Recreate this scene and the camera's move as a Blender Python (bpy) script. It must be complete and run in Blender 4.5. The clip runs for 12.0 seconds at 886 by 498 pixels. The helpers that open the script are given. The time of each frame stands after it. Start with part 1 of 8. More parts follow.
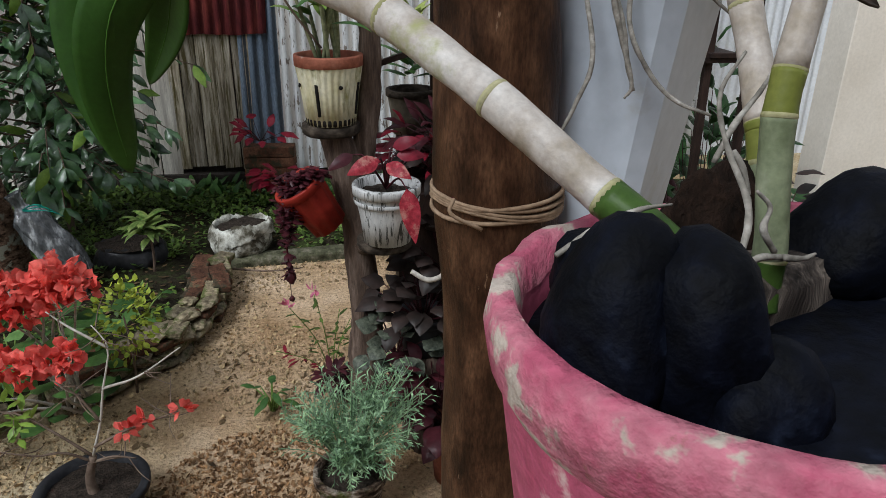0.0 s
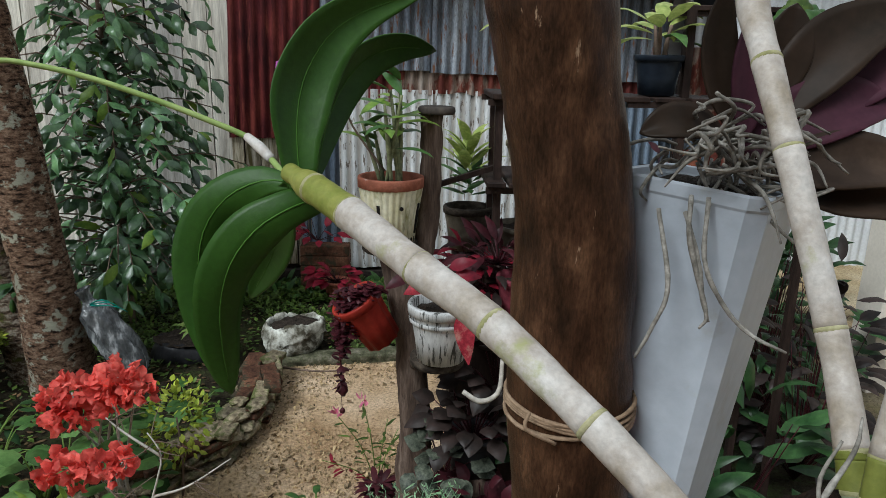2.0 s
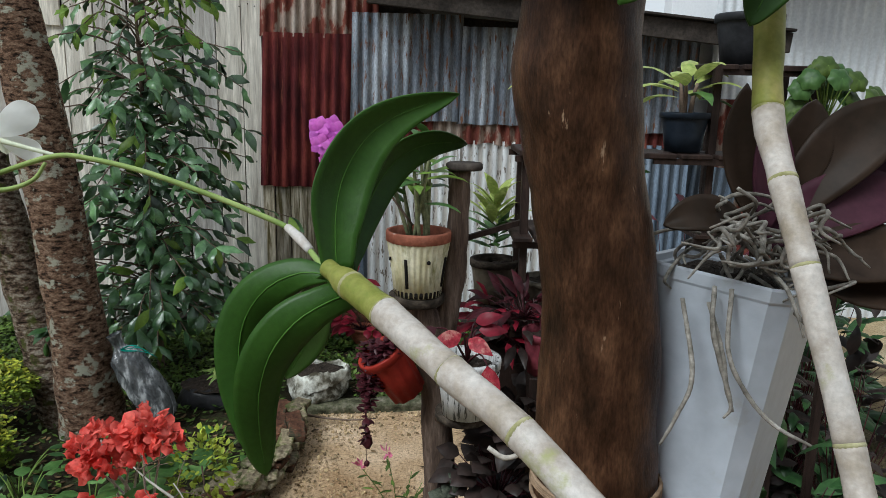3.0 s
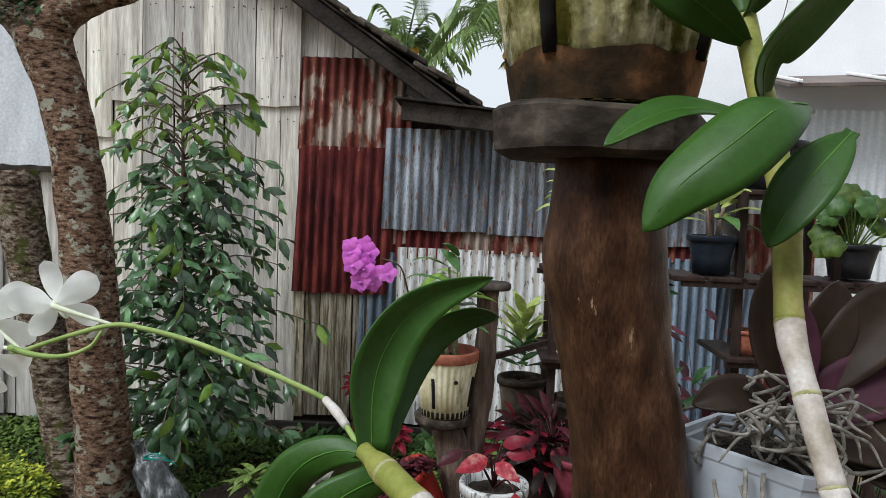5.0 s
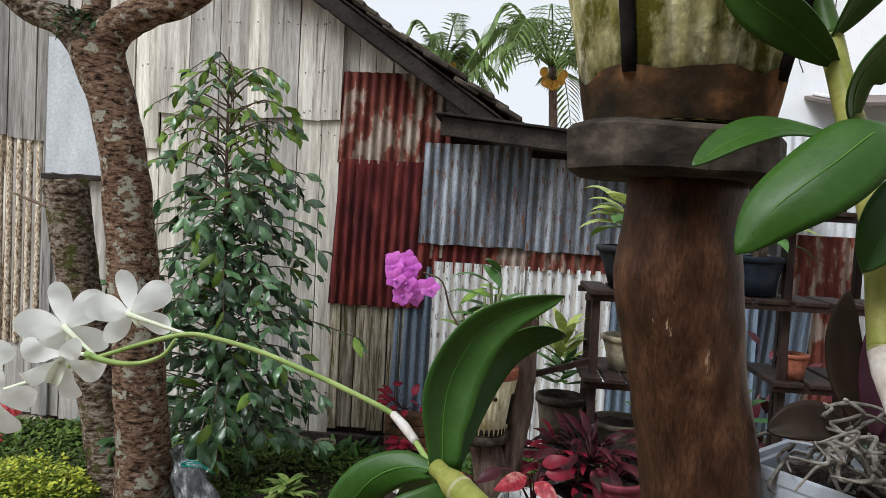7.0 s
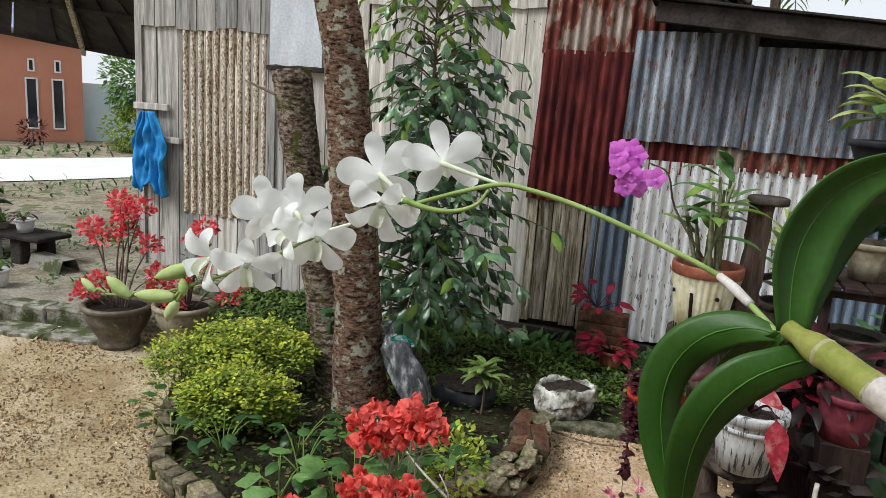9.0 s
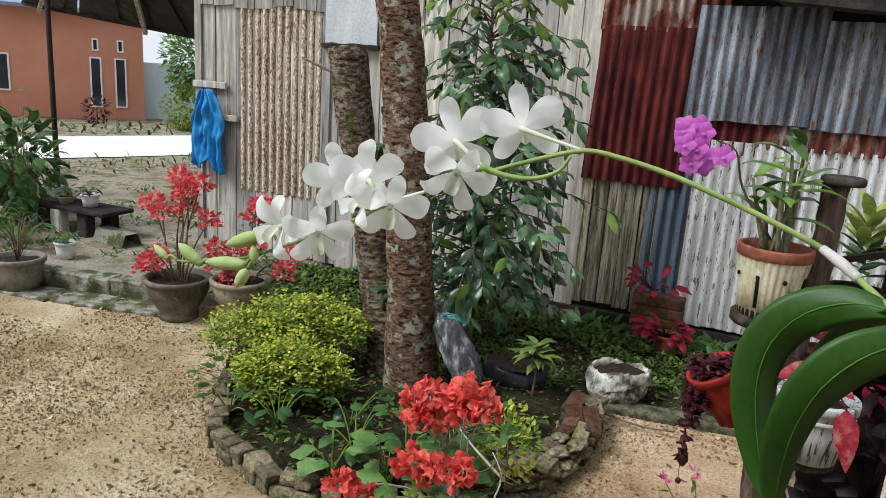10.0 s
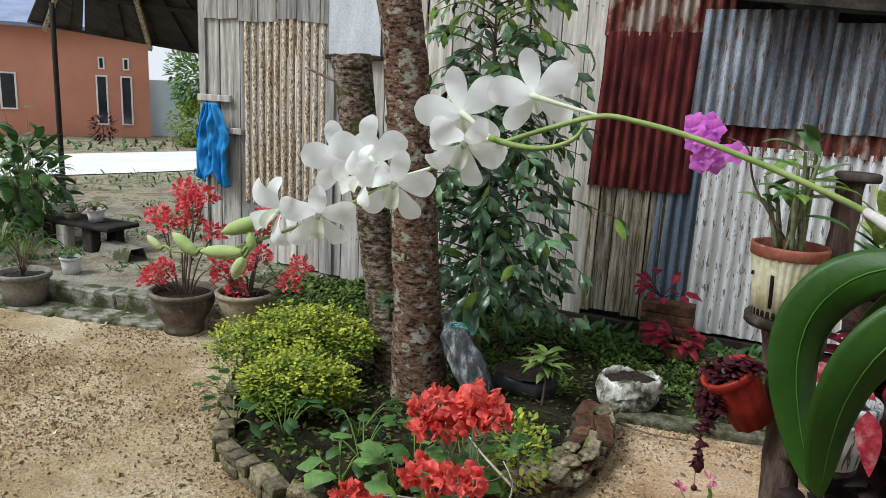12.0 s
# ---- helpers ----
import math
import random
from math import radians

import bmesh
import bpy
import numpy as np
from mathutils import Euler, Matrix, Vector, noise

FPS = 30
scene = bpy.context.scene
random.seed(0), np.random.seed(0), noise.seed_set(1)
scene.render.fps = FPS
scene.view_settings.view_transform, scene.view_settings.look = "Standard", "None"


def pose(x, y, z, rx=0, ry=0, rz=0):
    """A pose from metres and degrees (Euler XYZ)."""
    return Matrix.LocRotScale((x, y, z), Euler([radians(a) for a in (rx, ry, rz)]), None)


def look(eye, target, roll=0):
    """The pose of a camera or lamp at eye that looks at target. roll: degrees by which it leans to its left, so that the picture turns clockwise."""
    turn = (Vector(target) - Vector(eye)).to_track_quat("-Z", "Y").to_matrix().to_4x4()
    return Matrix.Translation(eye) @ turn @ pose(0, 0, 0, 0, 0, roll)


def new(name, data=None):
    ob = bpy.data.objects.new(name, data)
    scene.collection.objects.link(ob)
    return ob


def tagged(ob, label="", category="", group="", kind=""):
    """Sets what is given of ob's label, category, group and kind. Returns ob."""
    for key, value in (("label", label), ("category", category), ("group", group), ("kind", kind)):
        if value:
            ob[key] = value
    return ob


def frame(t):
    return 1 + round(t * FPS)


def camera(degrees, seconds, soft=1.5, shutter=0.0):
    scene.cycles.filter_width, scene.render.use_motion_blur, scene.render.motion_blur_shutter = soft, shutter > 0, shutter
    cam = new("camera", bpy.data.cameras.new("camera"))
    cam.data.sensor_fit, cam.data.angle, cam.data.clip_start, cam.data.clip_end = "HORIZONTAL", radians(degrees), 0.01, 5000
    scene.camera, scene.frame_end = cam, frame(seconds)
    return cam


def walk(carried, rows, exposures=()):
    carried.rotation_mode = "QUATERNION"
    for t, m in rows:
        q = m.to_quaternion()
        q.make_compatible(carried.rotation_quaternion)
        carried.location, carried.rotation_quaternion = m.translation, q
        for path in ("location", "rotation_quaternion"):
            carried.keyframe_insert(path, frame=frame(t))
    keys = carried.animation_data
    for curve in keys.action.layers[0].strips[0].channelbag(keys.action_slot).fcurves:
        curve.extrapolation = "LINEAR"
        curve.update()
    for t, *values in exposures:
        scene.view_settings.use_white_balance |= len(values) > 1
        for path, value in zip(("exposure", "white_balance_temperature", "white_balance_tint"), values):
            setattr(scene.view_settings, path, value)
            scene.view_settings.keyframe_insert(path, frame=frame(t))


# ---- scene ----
cam = camera(64.2, 12.0, 0.75)
PATH = [
    (0, (0.253, -0.19, 1.542), (0.472, 1.641, 0.766), 0.7),
    (0.5, (0.248, -0.177, 1.554), (0.485, 1.674, 0.832), 1.9),
    (1, (0.234, -0.171, 1.576), (0.4, 1.711, 0.922), 2.1),
    (1.5, (0.234, -0.178, 1.602), (0.38, 1.722, 0.992), 2.2),
    (2, (0.23, -0.18, 1.631), (0.32, 1.744, 1.091), 1.4),
    (2.5, (0.225, -0.184, 1.648), (0.236, 1.748, 1.132), 1.1),
    (3, (0.226, -0.191, 1.665), (0.241, 1.764, 1.243), 1.5),
    (3.5, (0.218, -0.198, 1.686), (0.163, 1.772, 1.349), 2.2),
    (3.7, (0.216, -0.197, 1.692), (0.142, 1.778, 1.384), 2.2),
    (5.3, (0.22, -0.21, 1.724), (0.151, 1.786, 1.627), 2.3),
    (5.5, (0.216, -0.213, 1.725), (0.146, 1.785, 1.65), 2.9),
    (6, (0.201, -0.212, 1.725), (0.099, 1.784, 1.64), 3.3),
    (6.5, (0.194, -0.206, 1.723), (0.098, 1.79, 1.628), 3.8),
    (6.7, (0.194, -0.206, 1.722), (0.078, 1.788, 1.626), 3.6),
    (8.3, (0.141, -0.21, 1.702), (-0.329, 1.712, 1.412), 2.7),
    (8.5, (0.127, -0.208, 1.695), (-0.397, 1.693, 1.359), 2.7),
    (9, (0.097, -0.215, 1.679), (-0.543, 1.634, 1.262), 4.0),
    (9.5, (0.081, -0.219, 1.673), (-0.67, 1.576, 1.213), 3.8),
    (10, (0.073, -0.209, 1.665), (-0.688, 1.578, 1.185), 4.0),
    (10.5, (0.071, -0.195, 1.656), (-0.707, 1.59, 1.196), 3.2),
    (11, (0.064, -0.198, 1.649), (-0.775, 1.553, 1.173), 2.4),
    (11.5, (0.063, -0.189, 1.637), (-0.721, 1.587, 1.159), 3.3),
    (12, (0.062, -0.182, 1.631), (-0.72, 1.604, 1.187), 3.1),
]
EXPOSURES = [(0.0, 0.0, 5900, 8), (2.0, 0.06, 5850, 4), (3.5, 0.19, 5850, 4), (6.0, 0.39, 6000, 9), (9.0, 0.41, 6050, 8), (12.0, 0.38, 5900, 7)]
walk(cam, [(t, look(eye, target, roll)) for t, eye, target, roll in PATH], EXPOSURES)

# ---------------------------------------------------------------- light
world = bpy.data.worlds.new("sky")
scene.world = world
world.use_nodes = True
wn = world.node_tree.nodes
sky = wn.new("ShaderNodeTexSky")
sky.sky_type = "NISHITA"
sky.sun_disc = False
sky.sun_elevation = radians(51)
sky.sun_rotation = radians(225)
sky.air_density, sky.dust_density, sky.ozone_density = 1.0, 6.0, 1.0
flat = wn.new("ShaderNodeMixRGB")
flat.inputs[0].default_value = 0.88
flat.inputs[2].default_value = (11.4, 11.4, 11.4, 1)
world.node_tree.links.new(sky.outputs[0], flat.inputs[1])
world.node_tree.links.new(flat.outputs[0], wn["Background"].inputs[0])
wn["Background"].inputs[1].default_value = 0.065
sun = new("sun", bpy.data.lights.new("sun", "SUN"))
sun.data.energy, sun.data.angle, sun.data.color = 2.95, radians(26), (1.0, 0.985, 0.95)
sun.matrix_world = look((-3.0, -3.0, 5.2), (0, 0, 0))

# ---------------------------------------------------------------- materials
MATS = {}


def ramp_of(nt, stops):
    r = nt.nodes.new("ShaderNodeValToRGB")
    e = r.color_ramp.elements
    e[0].position, e[0].color = stops[0][0], (*stops[0][1], 1)
    e[1].position, e[1].color = stops[-1][0], (*stops[-1][1], 1)
    for p, c in stops[1:-1]:
        n = e.new(p)
        n.color = (*c, 1)
    return r


def noise_of(nt, coord, scale, stretch=(1, 1, 1), detail=5, rough=0.6):
    m = nt.nodes.new("ShaderNodeMapping")
    m.inputs["Scale"].default_value = stretch
    n = nt.nodes.new("ShaderNodeTexNoise")
    n.inputs["Scale"].default_value, n.inputs["Detail"].default_value, n.inputs["Roughness"].default_value = scale, detail, rough
    nt.links.new(coord, m.inputs[0])
    nt.links.new(m.outputs[0], n.inputs["Vector"])
    return n


def mix_of(nt, fac, a, b, kind="MIX"):
    m = nt.nodes.new("ShaderNodeMixRGB")
    m.blend_type = kind
    for sock, v in ((m.inputs[0], fac), (m.inputs[1], a), (m.inputs[2], b)):
        if hasattr(v, "is_linked"):
            nt.links.new(v, sock)
        elif isinstance(v, (tuple, list)):
            sock.default_value = (*v, 1)
        else:
            sock.default_value = v
    return m.outputs[0]


def surface(name, stops, scale=8, stretch=(1, 1, 1), fine=60, fine_stretch=(1, 1, 1), fine_amount=0.35, rough=0.8, metal=0.0,
            bump=0.3, bump_far=0.004, stain=None, stain_scale=3, stain_edge=(0.5, 0.6), stain_stretch=(1, 1, 1), vary=0.0, island=0.0,
            through_light=0.0, spec=0.12, coat=0.0, valley=0.0, valley_dark=0.45):
    """A procedural surface: a colour ramp over coarse noise, fine grain, an optional second coat of stains, and relief."""
    if name in MATS:
        return MATS[name]
    m = bpy.data.materials.new(name)
    m.use_nodes = True
    nt = m.node_tree
    b = nt.nodes["Principled BSDF"]
    co = nt.nodes.new("ShaderNodeTexCoord").outputs["Object"]
    big = noise_of(nt, co, scale, stretch)
    r = ramp_of(nt, stops)
    nt.links.new(big.outputs[0], r.inputs[0])
    small = noise_of(nt, co, fine, fine_stretch, 4)
    g = ramp_of(nt, [(0.25, (1 - fine_amount,) * 3), (0.75, (1 + fine_amount * 0.6,) * 3)])
    nt.links.new(small.outputs[0], g.inputs[0])
    col = mix_of(nt, 1.0, r.outputs[0], g.outputs[0], "MULTIPLY")
    if stain:
        sn = noise_of(nt, co, stain_scale, stain_stretch, 6, 0.65)
        sr = ramp_of(nt, [(stain_edge[0], (0, 0, 0)), (stain_edge[1], (1, 1, 1))])
        nt.links.new(sn.outputs[0], sr.inputs[0])
        col = mix_of(nt, sr.outputs[0], col, stain)
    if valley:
        # darker, browner furrows and paler ridges on corrugated sheets; rust streaks on the old tin
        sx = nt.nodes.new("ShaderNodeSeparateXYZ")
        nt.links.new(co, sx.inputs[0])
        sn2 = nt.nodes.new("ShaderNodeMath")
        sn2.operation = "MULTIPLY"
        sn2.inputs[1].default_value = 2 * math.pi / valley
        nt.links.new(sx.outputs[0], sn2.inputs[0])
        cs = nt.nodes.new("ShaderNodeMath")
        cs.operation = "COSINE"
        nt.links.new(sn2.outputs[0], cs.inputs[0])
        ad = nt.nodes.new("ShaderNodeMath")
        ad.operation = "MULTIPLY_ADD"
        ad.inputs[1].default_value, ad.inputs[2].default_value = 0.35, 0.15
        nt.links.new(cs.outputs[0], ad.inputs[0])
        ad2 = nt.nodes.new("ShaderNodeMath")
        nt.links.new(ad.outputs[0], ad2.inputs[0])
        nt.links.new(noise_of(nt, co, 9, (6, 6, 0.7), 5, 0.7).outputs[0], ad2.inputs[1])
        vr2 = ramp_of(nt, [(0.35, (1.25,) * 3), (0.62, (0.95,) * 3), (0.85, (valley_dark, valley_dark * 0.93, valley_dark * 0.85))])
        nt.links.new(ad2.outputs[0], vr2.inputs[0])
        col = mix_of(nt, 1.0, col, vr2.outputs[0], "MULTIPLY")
    if vary or island:
        src = nt.nodes.new("ShaderNodeObjectInfo").outputs["Random"] if vary else nt.nodes.new("ShaderNodeNewGeometry").outputs["Random Per Island"]
        k = vary or island
        vr = ramp_of(nt, [(0.0, (1 - k,) * 3), (1.0, (1 + k * 0.8, 1 + k * 0.75, 1 + k * 0.5))])
        nt.links.new(src, vr.inputs[0])
        col = mix_of(nt, 1.0, col, vr.outputs[0], "MULTIPLY")
    nt.links.new(col, b.inputs["Base Color"])
    b.inputs["Roughness"].default_value, b.inputs["Metallic"].default_value = rough, metal
    b.inputs["Specular IOR Level"].default_value = spec
    b.inputs["Coat Weight"].default_value = coat
    if bump:
        bp = nt.nodes.new("ShaderNodeBump")
        bp.inputs["Strength"].default_value, bp.inputs["Distance"].default_value = bump, bump_far
        mx = nt.nodes.new("ShaderNodeMath")
        mx.operation = "ADD"
        nt.links.new(big.outputs[0], mx.inputs[0])
        nt.links.new(small.outputs[0], mx.inputs[1])
        nt.links.new(mx.outputs[0], bp.inputs["Height"])
        nt.links.new(bp.outputs[0], b.inputs["Normal"])
    if through_light:
        tr = nt.nodes.new("ShaderNodeBsdfTranslucent")
        nt.links.new(col, tr.inputs[0])
        ms = nt.nodes.new("ShaderNodeMixShader")
        ms.inputs[0].default_value = through_light
        nt.links.new(b.outputs[0], ms.inputs[1])
        nt.links.new(tr.outputs[0], ms.inputs[2])
        nt.links.new(ms.outputs[0], nt.nodes["Material Output"].inputs[0])
    MATS[name] = m
    return m


# weathered boards: one long grain, pale silver with brown streaks
BOARD = surface("weathered_board", [(0.34, (0.36, 0.33, 0.30)), (0.5, (0.54, 0.505, 0.47)), (0.66, (0.74, 0.71, 0.67))], 4, (5, 5, 0.35), 40, (8, 8, 0.25), 0.38, 0.9,
                stain=(0.17, 0.14, 0.115), stain_scale=6, stain_stretch=(5.5, 5.5, 0.2), stain_edge=(0.60, 0.70), vary=0.30, bump=0.7)
# darker, greyer copy of the board colours for the wall's left end
BOARD_GREY = surface("dark_grey_board", [(0.34, (0.20, 0.19, 0.18)), (0.5, (0.34, 0.325, 0.31)), (0.66, (0.50, 0.48, 0.46))], 4, (6, 6, 0.35), 40, (8, 8, 0.25), 0.45, 0.9,
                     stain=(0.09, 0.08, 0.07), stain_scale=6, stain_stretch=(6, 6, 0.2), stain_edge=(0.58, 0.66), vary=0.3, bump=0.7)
BOARD_LOW = surface("mossy_low_board", [(0.34, (0.15, 0.125, 0.085)), (0.5, (0.38, 0.33, 0.255)), (0.66, (0.60, 0.55, 0.46))], 5, (7, 7, 0.5), 40, (8, 8, 0.4), 0.5, 0.9,
                    stain=(0.10, 0.082, 0.035), stain_scale=6, stain_stretch=(7, 7, 0.45), stain_edge=(0.51, 0.62), vary=0.3, bump=0.6)
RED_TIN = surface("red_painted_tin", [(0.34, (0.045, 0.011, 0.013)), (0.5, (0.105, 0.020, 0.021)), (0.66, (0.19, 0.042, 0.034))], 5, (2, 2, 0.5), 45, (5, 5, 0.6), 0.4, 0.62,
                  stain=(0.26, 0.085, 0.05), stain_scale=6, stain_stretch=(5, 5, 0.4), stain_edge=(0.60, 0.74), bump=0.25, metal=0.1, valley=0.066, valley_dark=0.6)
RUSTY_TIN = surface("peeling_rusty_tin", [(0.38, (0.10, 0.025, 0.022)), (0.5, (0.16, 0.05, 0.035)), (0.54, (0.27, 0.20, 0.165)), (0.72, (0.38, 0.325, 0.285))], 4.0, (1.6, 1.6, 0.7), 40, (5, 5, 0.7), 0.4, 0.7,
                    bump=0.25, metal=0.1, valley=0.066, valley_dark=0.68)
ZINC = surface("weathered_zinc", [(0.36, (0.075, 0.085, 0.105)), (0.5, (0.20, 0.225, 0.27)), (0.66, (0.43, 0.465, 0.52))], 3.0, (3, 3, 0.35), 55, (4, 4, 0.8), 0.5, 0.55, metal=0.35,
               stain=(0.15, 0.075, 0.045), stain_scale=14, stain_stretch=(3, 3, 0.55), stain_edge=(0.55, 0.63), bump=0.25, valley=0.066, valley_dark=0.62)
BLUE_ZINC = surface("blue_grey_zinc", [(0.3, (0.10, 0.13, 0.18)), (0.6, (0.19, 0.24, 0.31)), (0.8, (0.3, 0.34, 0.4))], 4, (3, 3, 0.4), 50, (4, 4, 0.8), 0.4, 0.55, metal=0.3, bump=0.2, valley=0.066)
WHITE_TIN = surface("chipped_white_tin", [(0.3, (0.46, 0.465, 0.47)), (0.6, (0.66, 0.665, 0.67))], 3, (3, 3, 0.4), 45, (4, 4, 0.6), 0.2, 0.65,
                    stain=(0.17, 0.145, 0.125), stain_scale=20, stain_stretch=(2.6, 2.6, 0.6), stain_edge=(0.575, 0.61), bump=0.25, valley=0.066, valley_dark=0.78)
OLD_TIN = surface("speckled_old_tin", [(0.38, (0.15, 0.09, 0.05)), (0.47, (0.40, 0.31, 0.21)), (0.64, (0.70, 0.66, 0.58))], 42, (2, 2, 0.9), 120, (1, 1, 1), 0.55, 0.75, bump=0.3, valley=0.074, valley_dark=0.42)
DARK_WOOD = surface("dark_roof_wood", [(0.3, (0.018, 0.015, 0.014)), (0.7, (0.06, 0.05, 0.045))], 6, (1, 1, 1), 50, (1, 1, 1), 0.5, 0.9, vary=0.3, bump=0.4)
ROOF_TILE = surface("mossy_dark_shingle", [(0.3, (0.03, 0.026, 0.024)), (0.6, (0.085, 0.07, 0.06)), (0.8, (0.15, 0.12, 0.1))], 7, (1, 1, 1), 60, (1, 1, 1), 0.5, 0.9, vary=0.45, bump=0.5)
GLAZE_WALL = surface("white_render", [(0.3, (0.72, 0.73, 0.75)), (0.7, (0.82, 0.82, 0.83))], 2, (1, 1, 1), 60, (1, 1, 1), 0.06, 0.7, bump=0.1)
CREAM_WALL = surface("cream_plaster", [(0.3, (0.62, 0.56, 0.48)), (0.7, (0.72, 0.66, 0.58))], 3, (1, 1, 1), 70, (1, 1, 1), 0.1, 0.85, bump=0.15)
ORANGE_WALL = surface("terracotta_render", [(0.3, (0.50, 0.215, 0.14)), (0.7, (0.60, 0.275, 0.19))], 1.2, (1, 1, 1), 40, (1, 1, 1), 0.1, 0.85, bump=0.1)
WHITE_PAINT = surface("white_paint", [(0.3, (0.72, 0.72, 0.72)), (0.7, (0.82, 0.82, 0.82))], 6, (1, 1, 1), 80, (1, 1, 1), 0.12, 0.5, bump=0.1)
DARK_GLASS = surface("dark_pane", [(0.3, (0.012, 0.014, 0.02)), (0.7, (0.03, 0.035, 0.05))], 2, (1, 1, 1), 30, (1, 1, 1), 0.1, 0.08, bump=0.0, spec=0.6)
CONCRETE = surface("stained_concrete", [(0.3, (0.15, 0.14, 0.115)), (0.55, (0.27, 0.25, 0.21)), (0.75, (0.42, 0.40, 0.35))], 4, (1, 1, 1), 70, (1, 1, 1), 0.35, 0.9,
                   stain=(0.06, 0.068, 0.03), stain_scale=7, stain_edge=(0.46, 0.58), bump=0.6, bump_far=0.01)
ROAD = surface("pale_road", [(0.3, (0.55, 0.54, 0.52)), (0.7, (0.68, 0.67, 0.65))], 1.5, (1, 1, 1), 40, (1, 1, 1), 0.12, 0.85, bump=0.15)
STONE = surface("mossy_stone", [(0.34, (0.08, 0.063, 0.042)), (0.5, (0.20, 0.165, 0.115)), (0.66, (0.39, 0.33, 0.235))], 22, (1, 1, 1), 70, (1, 1, 1), 0.5, 0.92,
                stain=(0.075, 0.082, 0.032), stain_scale=12, stain_edge=(0.47, 0.58), vary=0.4, bump=0.7, bump_far=0.008)
BRICK = surface("old_brick", [(0.34, (0.05, 0.026, 0.018)), (0.5, (0.135, 0.062, 0.038)), (0.66, (0.23, 0.12, 0.078))], 9, (1, 1, 1), 80, (1, 1, 1), 0.45, 0.92,
                stain=(0.055, 0.05, 0.032), stain_scale=14, stain_edge=(0.50, 0.60), vary=0.4, bump=0.7, bump_far=0.006)
BARK = surface("scaly_bark", [(0.36, (0.020, 0.012, 0.008)), (0.47, (0.17, 0.098, 0.062)), (0.64, (0.34, 0.225, 0.155))], 26, (1, 1, 2.6), 110, (1, 1, 2.2), 0.75, 0.95,
               stain=(0.40, 0.39, 0.31), stain_scale=13, stain_stretch=(1, 1, 1.3), stain_edge=(0.555, 0.60), bump=1.0, bump_far=0.02)
MOSS_BARK = surface("mossy_bark", [(0.36, (0.022, 0.015, 0.010)), (0.48, (0.15, 0.10, 0.07)), (0.62, (0.36, 0.31, 0.25))], 26, (1, 1, 2.2), 120, (1, 1, 1), 0.65, 0.95,
                    stain=(0.075, 0.08, 0.02), stain_scale=11, stain_edge=(0.55, 0.64), bump=1.0, bump_far=0.02)
POLE = surface("brown_pole_wood", [(0.30, (0.018, 0.009, 0.005)), (0.5, (0.050, 0.023, 0.012)), (0.70, (0.105, 0.052, 0.027))], 42, (1.2, 1.2, 0.5), 330, (1.6, 1.6, 0.45), 0.55, 0.42,
               stain=(0.30, 0.20, 0.13), stain_scale=70, stain_stretch=(1.5, 1.5, 0.35), stain_edge=(0.66, 0.71), bump=0.22, bump_far=0.002)
STUMP = surface("grey_brown_stump", [(0.3, (0.045, 0.03, 0.023)), (0.5, (0.11, 0.077, 0.06)), (0.7, (0.2, 0.15, 0.12))], 10, (4, 4, 0.6), 60, (6, 6, 0.4), 0.45, 0.85, bump=0.5)
CAPWOOD = surface("grey_cap_wood", [(0.34, (0.012, 0.009, 0.007)), (0.5, (0.032, 0.025, 0.019)), (0.66, (0.075, 0.06, 0.046))], 26, (1, 1, 2), 70, (1, 1, 1), 0.4, 0.85, bump=0.4)
RACKWOOD = surface("dark_stained_rack_wood", [(0.3, (0.012, 0.008, 0.007)), (0.7, (0.042, 0.026, 0.021))], 9, (3, 3, 0.6), 60, (4, 4, 0.6), 0.4, 0.55, bump=0.3)
SOIL = surface("dark_potting_soil", [(0.3, (0.018, 0.014, 0.011)), (0.7, (0.06, 0.046, 0.036))], 40, (1, 1, 1), 160, (1, 1, 1), 0.6, 0.95, bump=0.9, bump_far=0.01)

# ---------------------------------------------------------------- helpers for shapes
def part(name, bm, material, parent=None, label="", smooth=True):
    me = bpy.data.meshes.new(name)
    bm.to_mesh(me)
    bm.free()
    if smooth:
        for p in me.polygons:
            p.use_smooth = True
    me.materials.append(material)
    ob = new(name, me)
    ob.parent = parent
    if label:
        tagged(ob, label)
    return ob


def thing(name, at, label, category, group="", kind="", rz=0.0):
    e = new(name)
    e.empty_display_size = 0.05
    e.matrix_basis = pose(*at, 0, 0, rz)
    return tagged(e, label, category, group, kind)


def box(bm, x0, x1, y0, y1, z0, z1, m=None, bevel=0.0):
    r = bmesh.ops.create_cube(bm, size=1)
    vs = r["verts"]
    bmesh.ops.transform(bm, matrix=Matrix.Translation(((x0 + x1) / 2, (y0 + y1) / 2, (z0 + z1) / 2)) @ Matrix.Diagonal((x1 - x0, y1 - y0, z1 - z0, 1)), verts=vs)
    if bevel:
        es = {e for v in vs for e in v.link_edges}
        vs = [v for f in bmesh.ops.bevel(bm, geom=list(es), offset=bevel, segments=1, affect="EDGES")["faces"] for v in f.verts] or vs
        vs = list({v for v in bm.verts if v.is_valid and v.tag is False})
    if m is not None:
        bmesh.ops.transform(bm, matrix=m, verts=[v for v in bm.verts if not v.tag])
    for v in bm.verts:
        v.tag = True
    return bm


def one_box(x0, x1, y0, y1, z0, z1, m=None, bevel=0.004):
    bm = box(bmesh.new(), x0, x1, y0, y1, z0, z1, None, bevel)
    if m is not None:
        bmesh.ops.transform(bm, matrix=m, verts=bm.verts[:])
    return bm


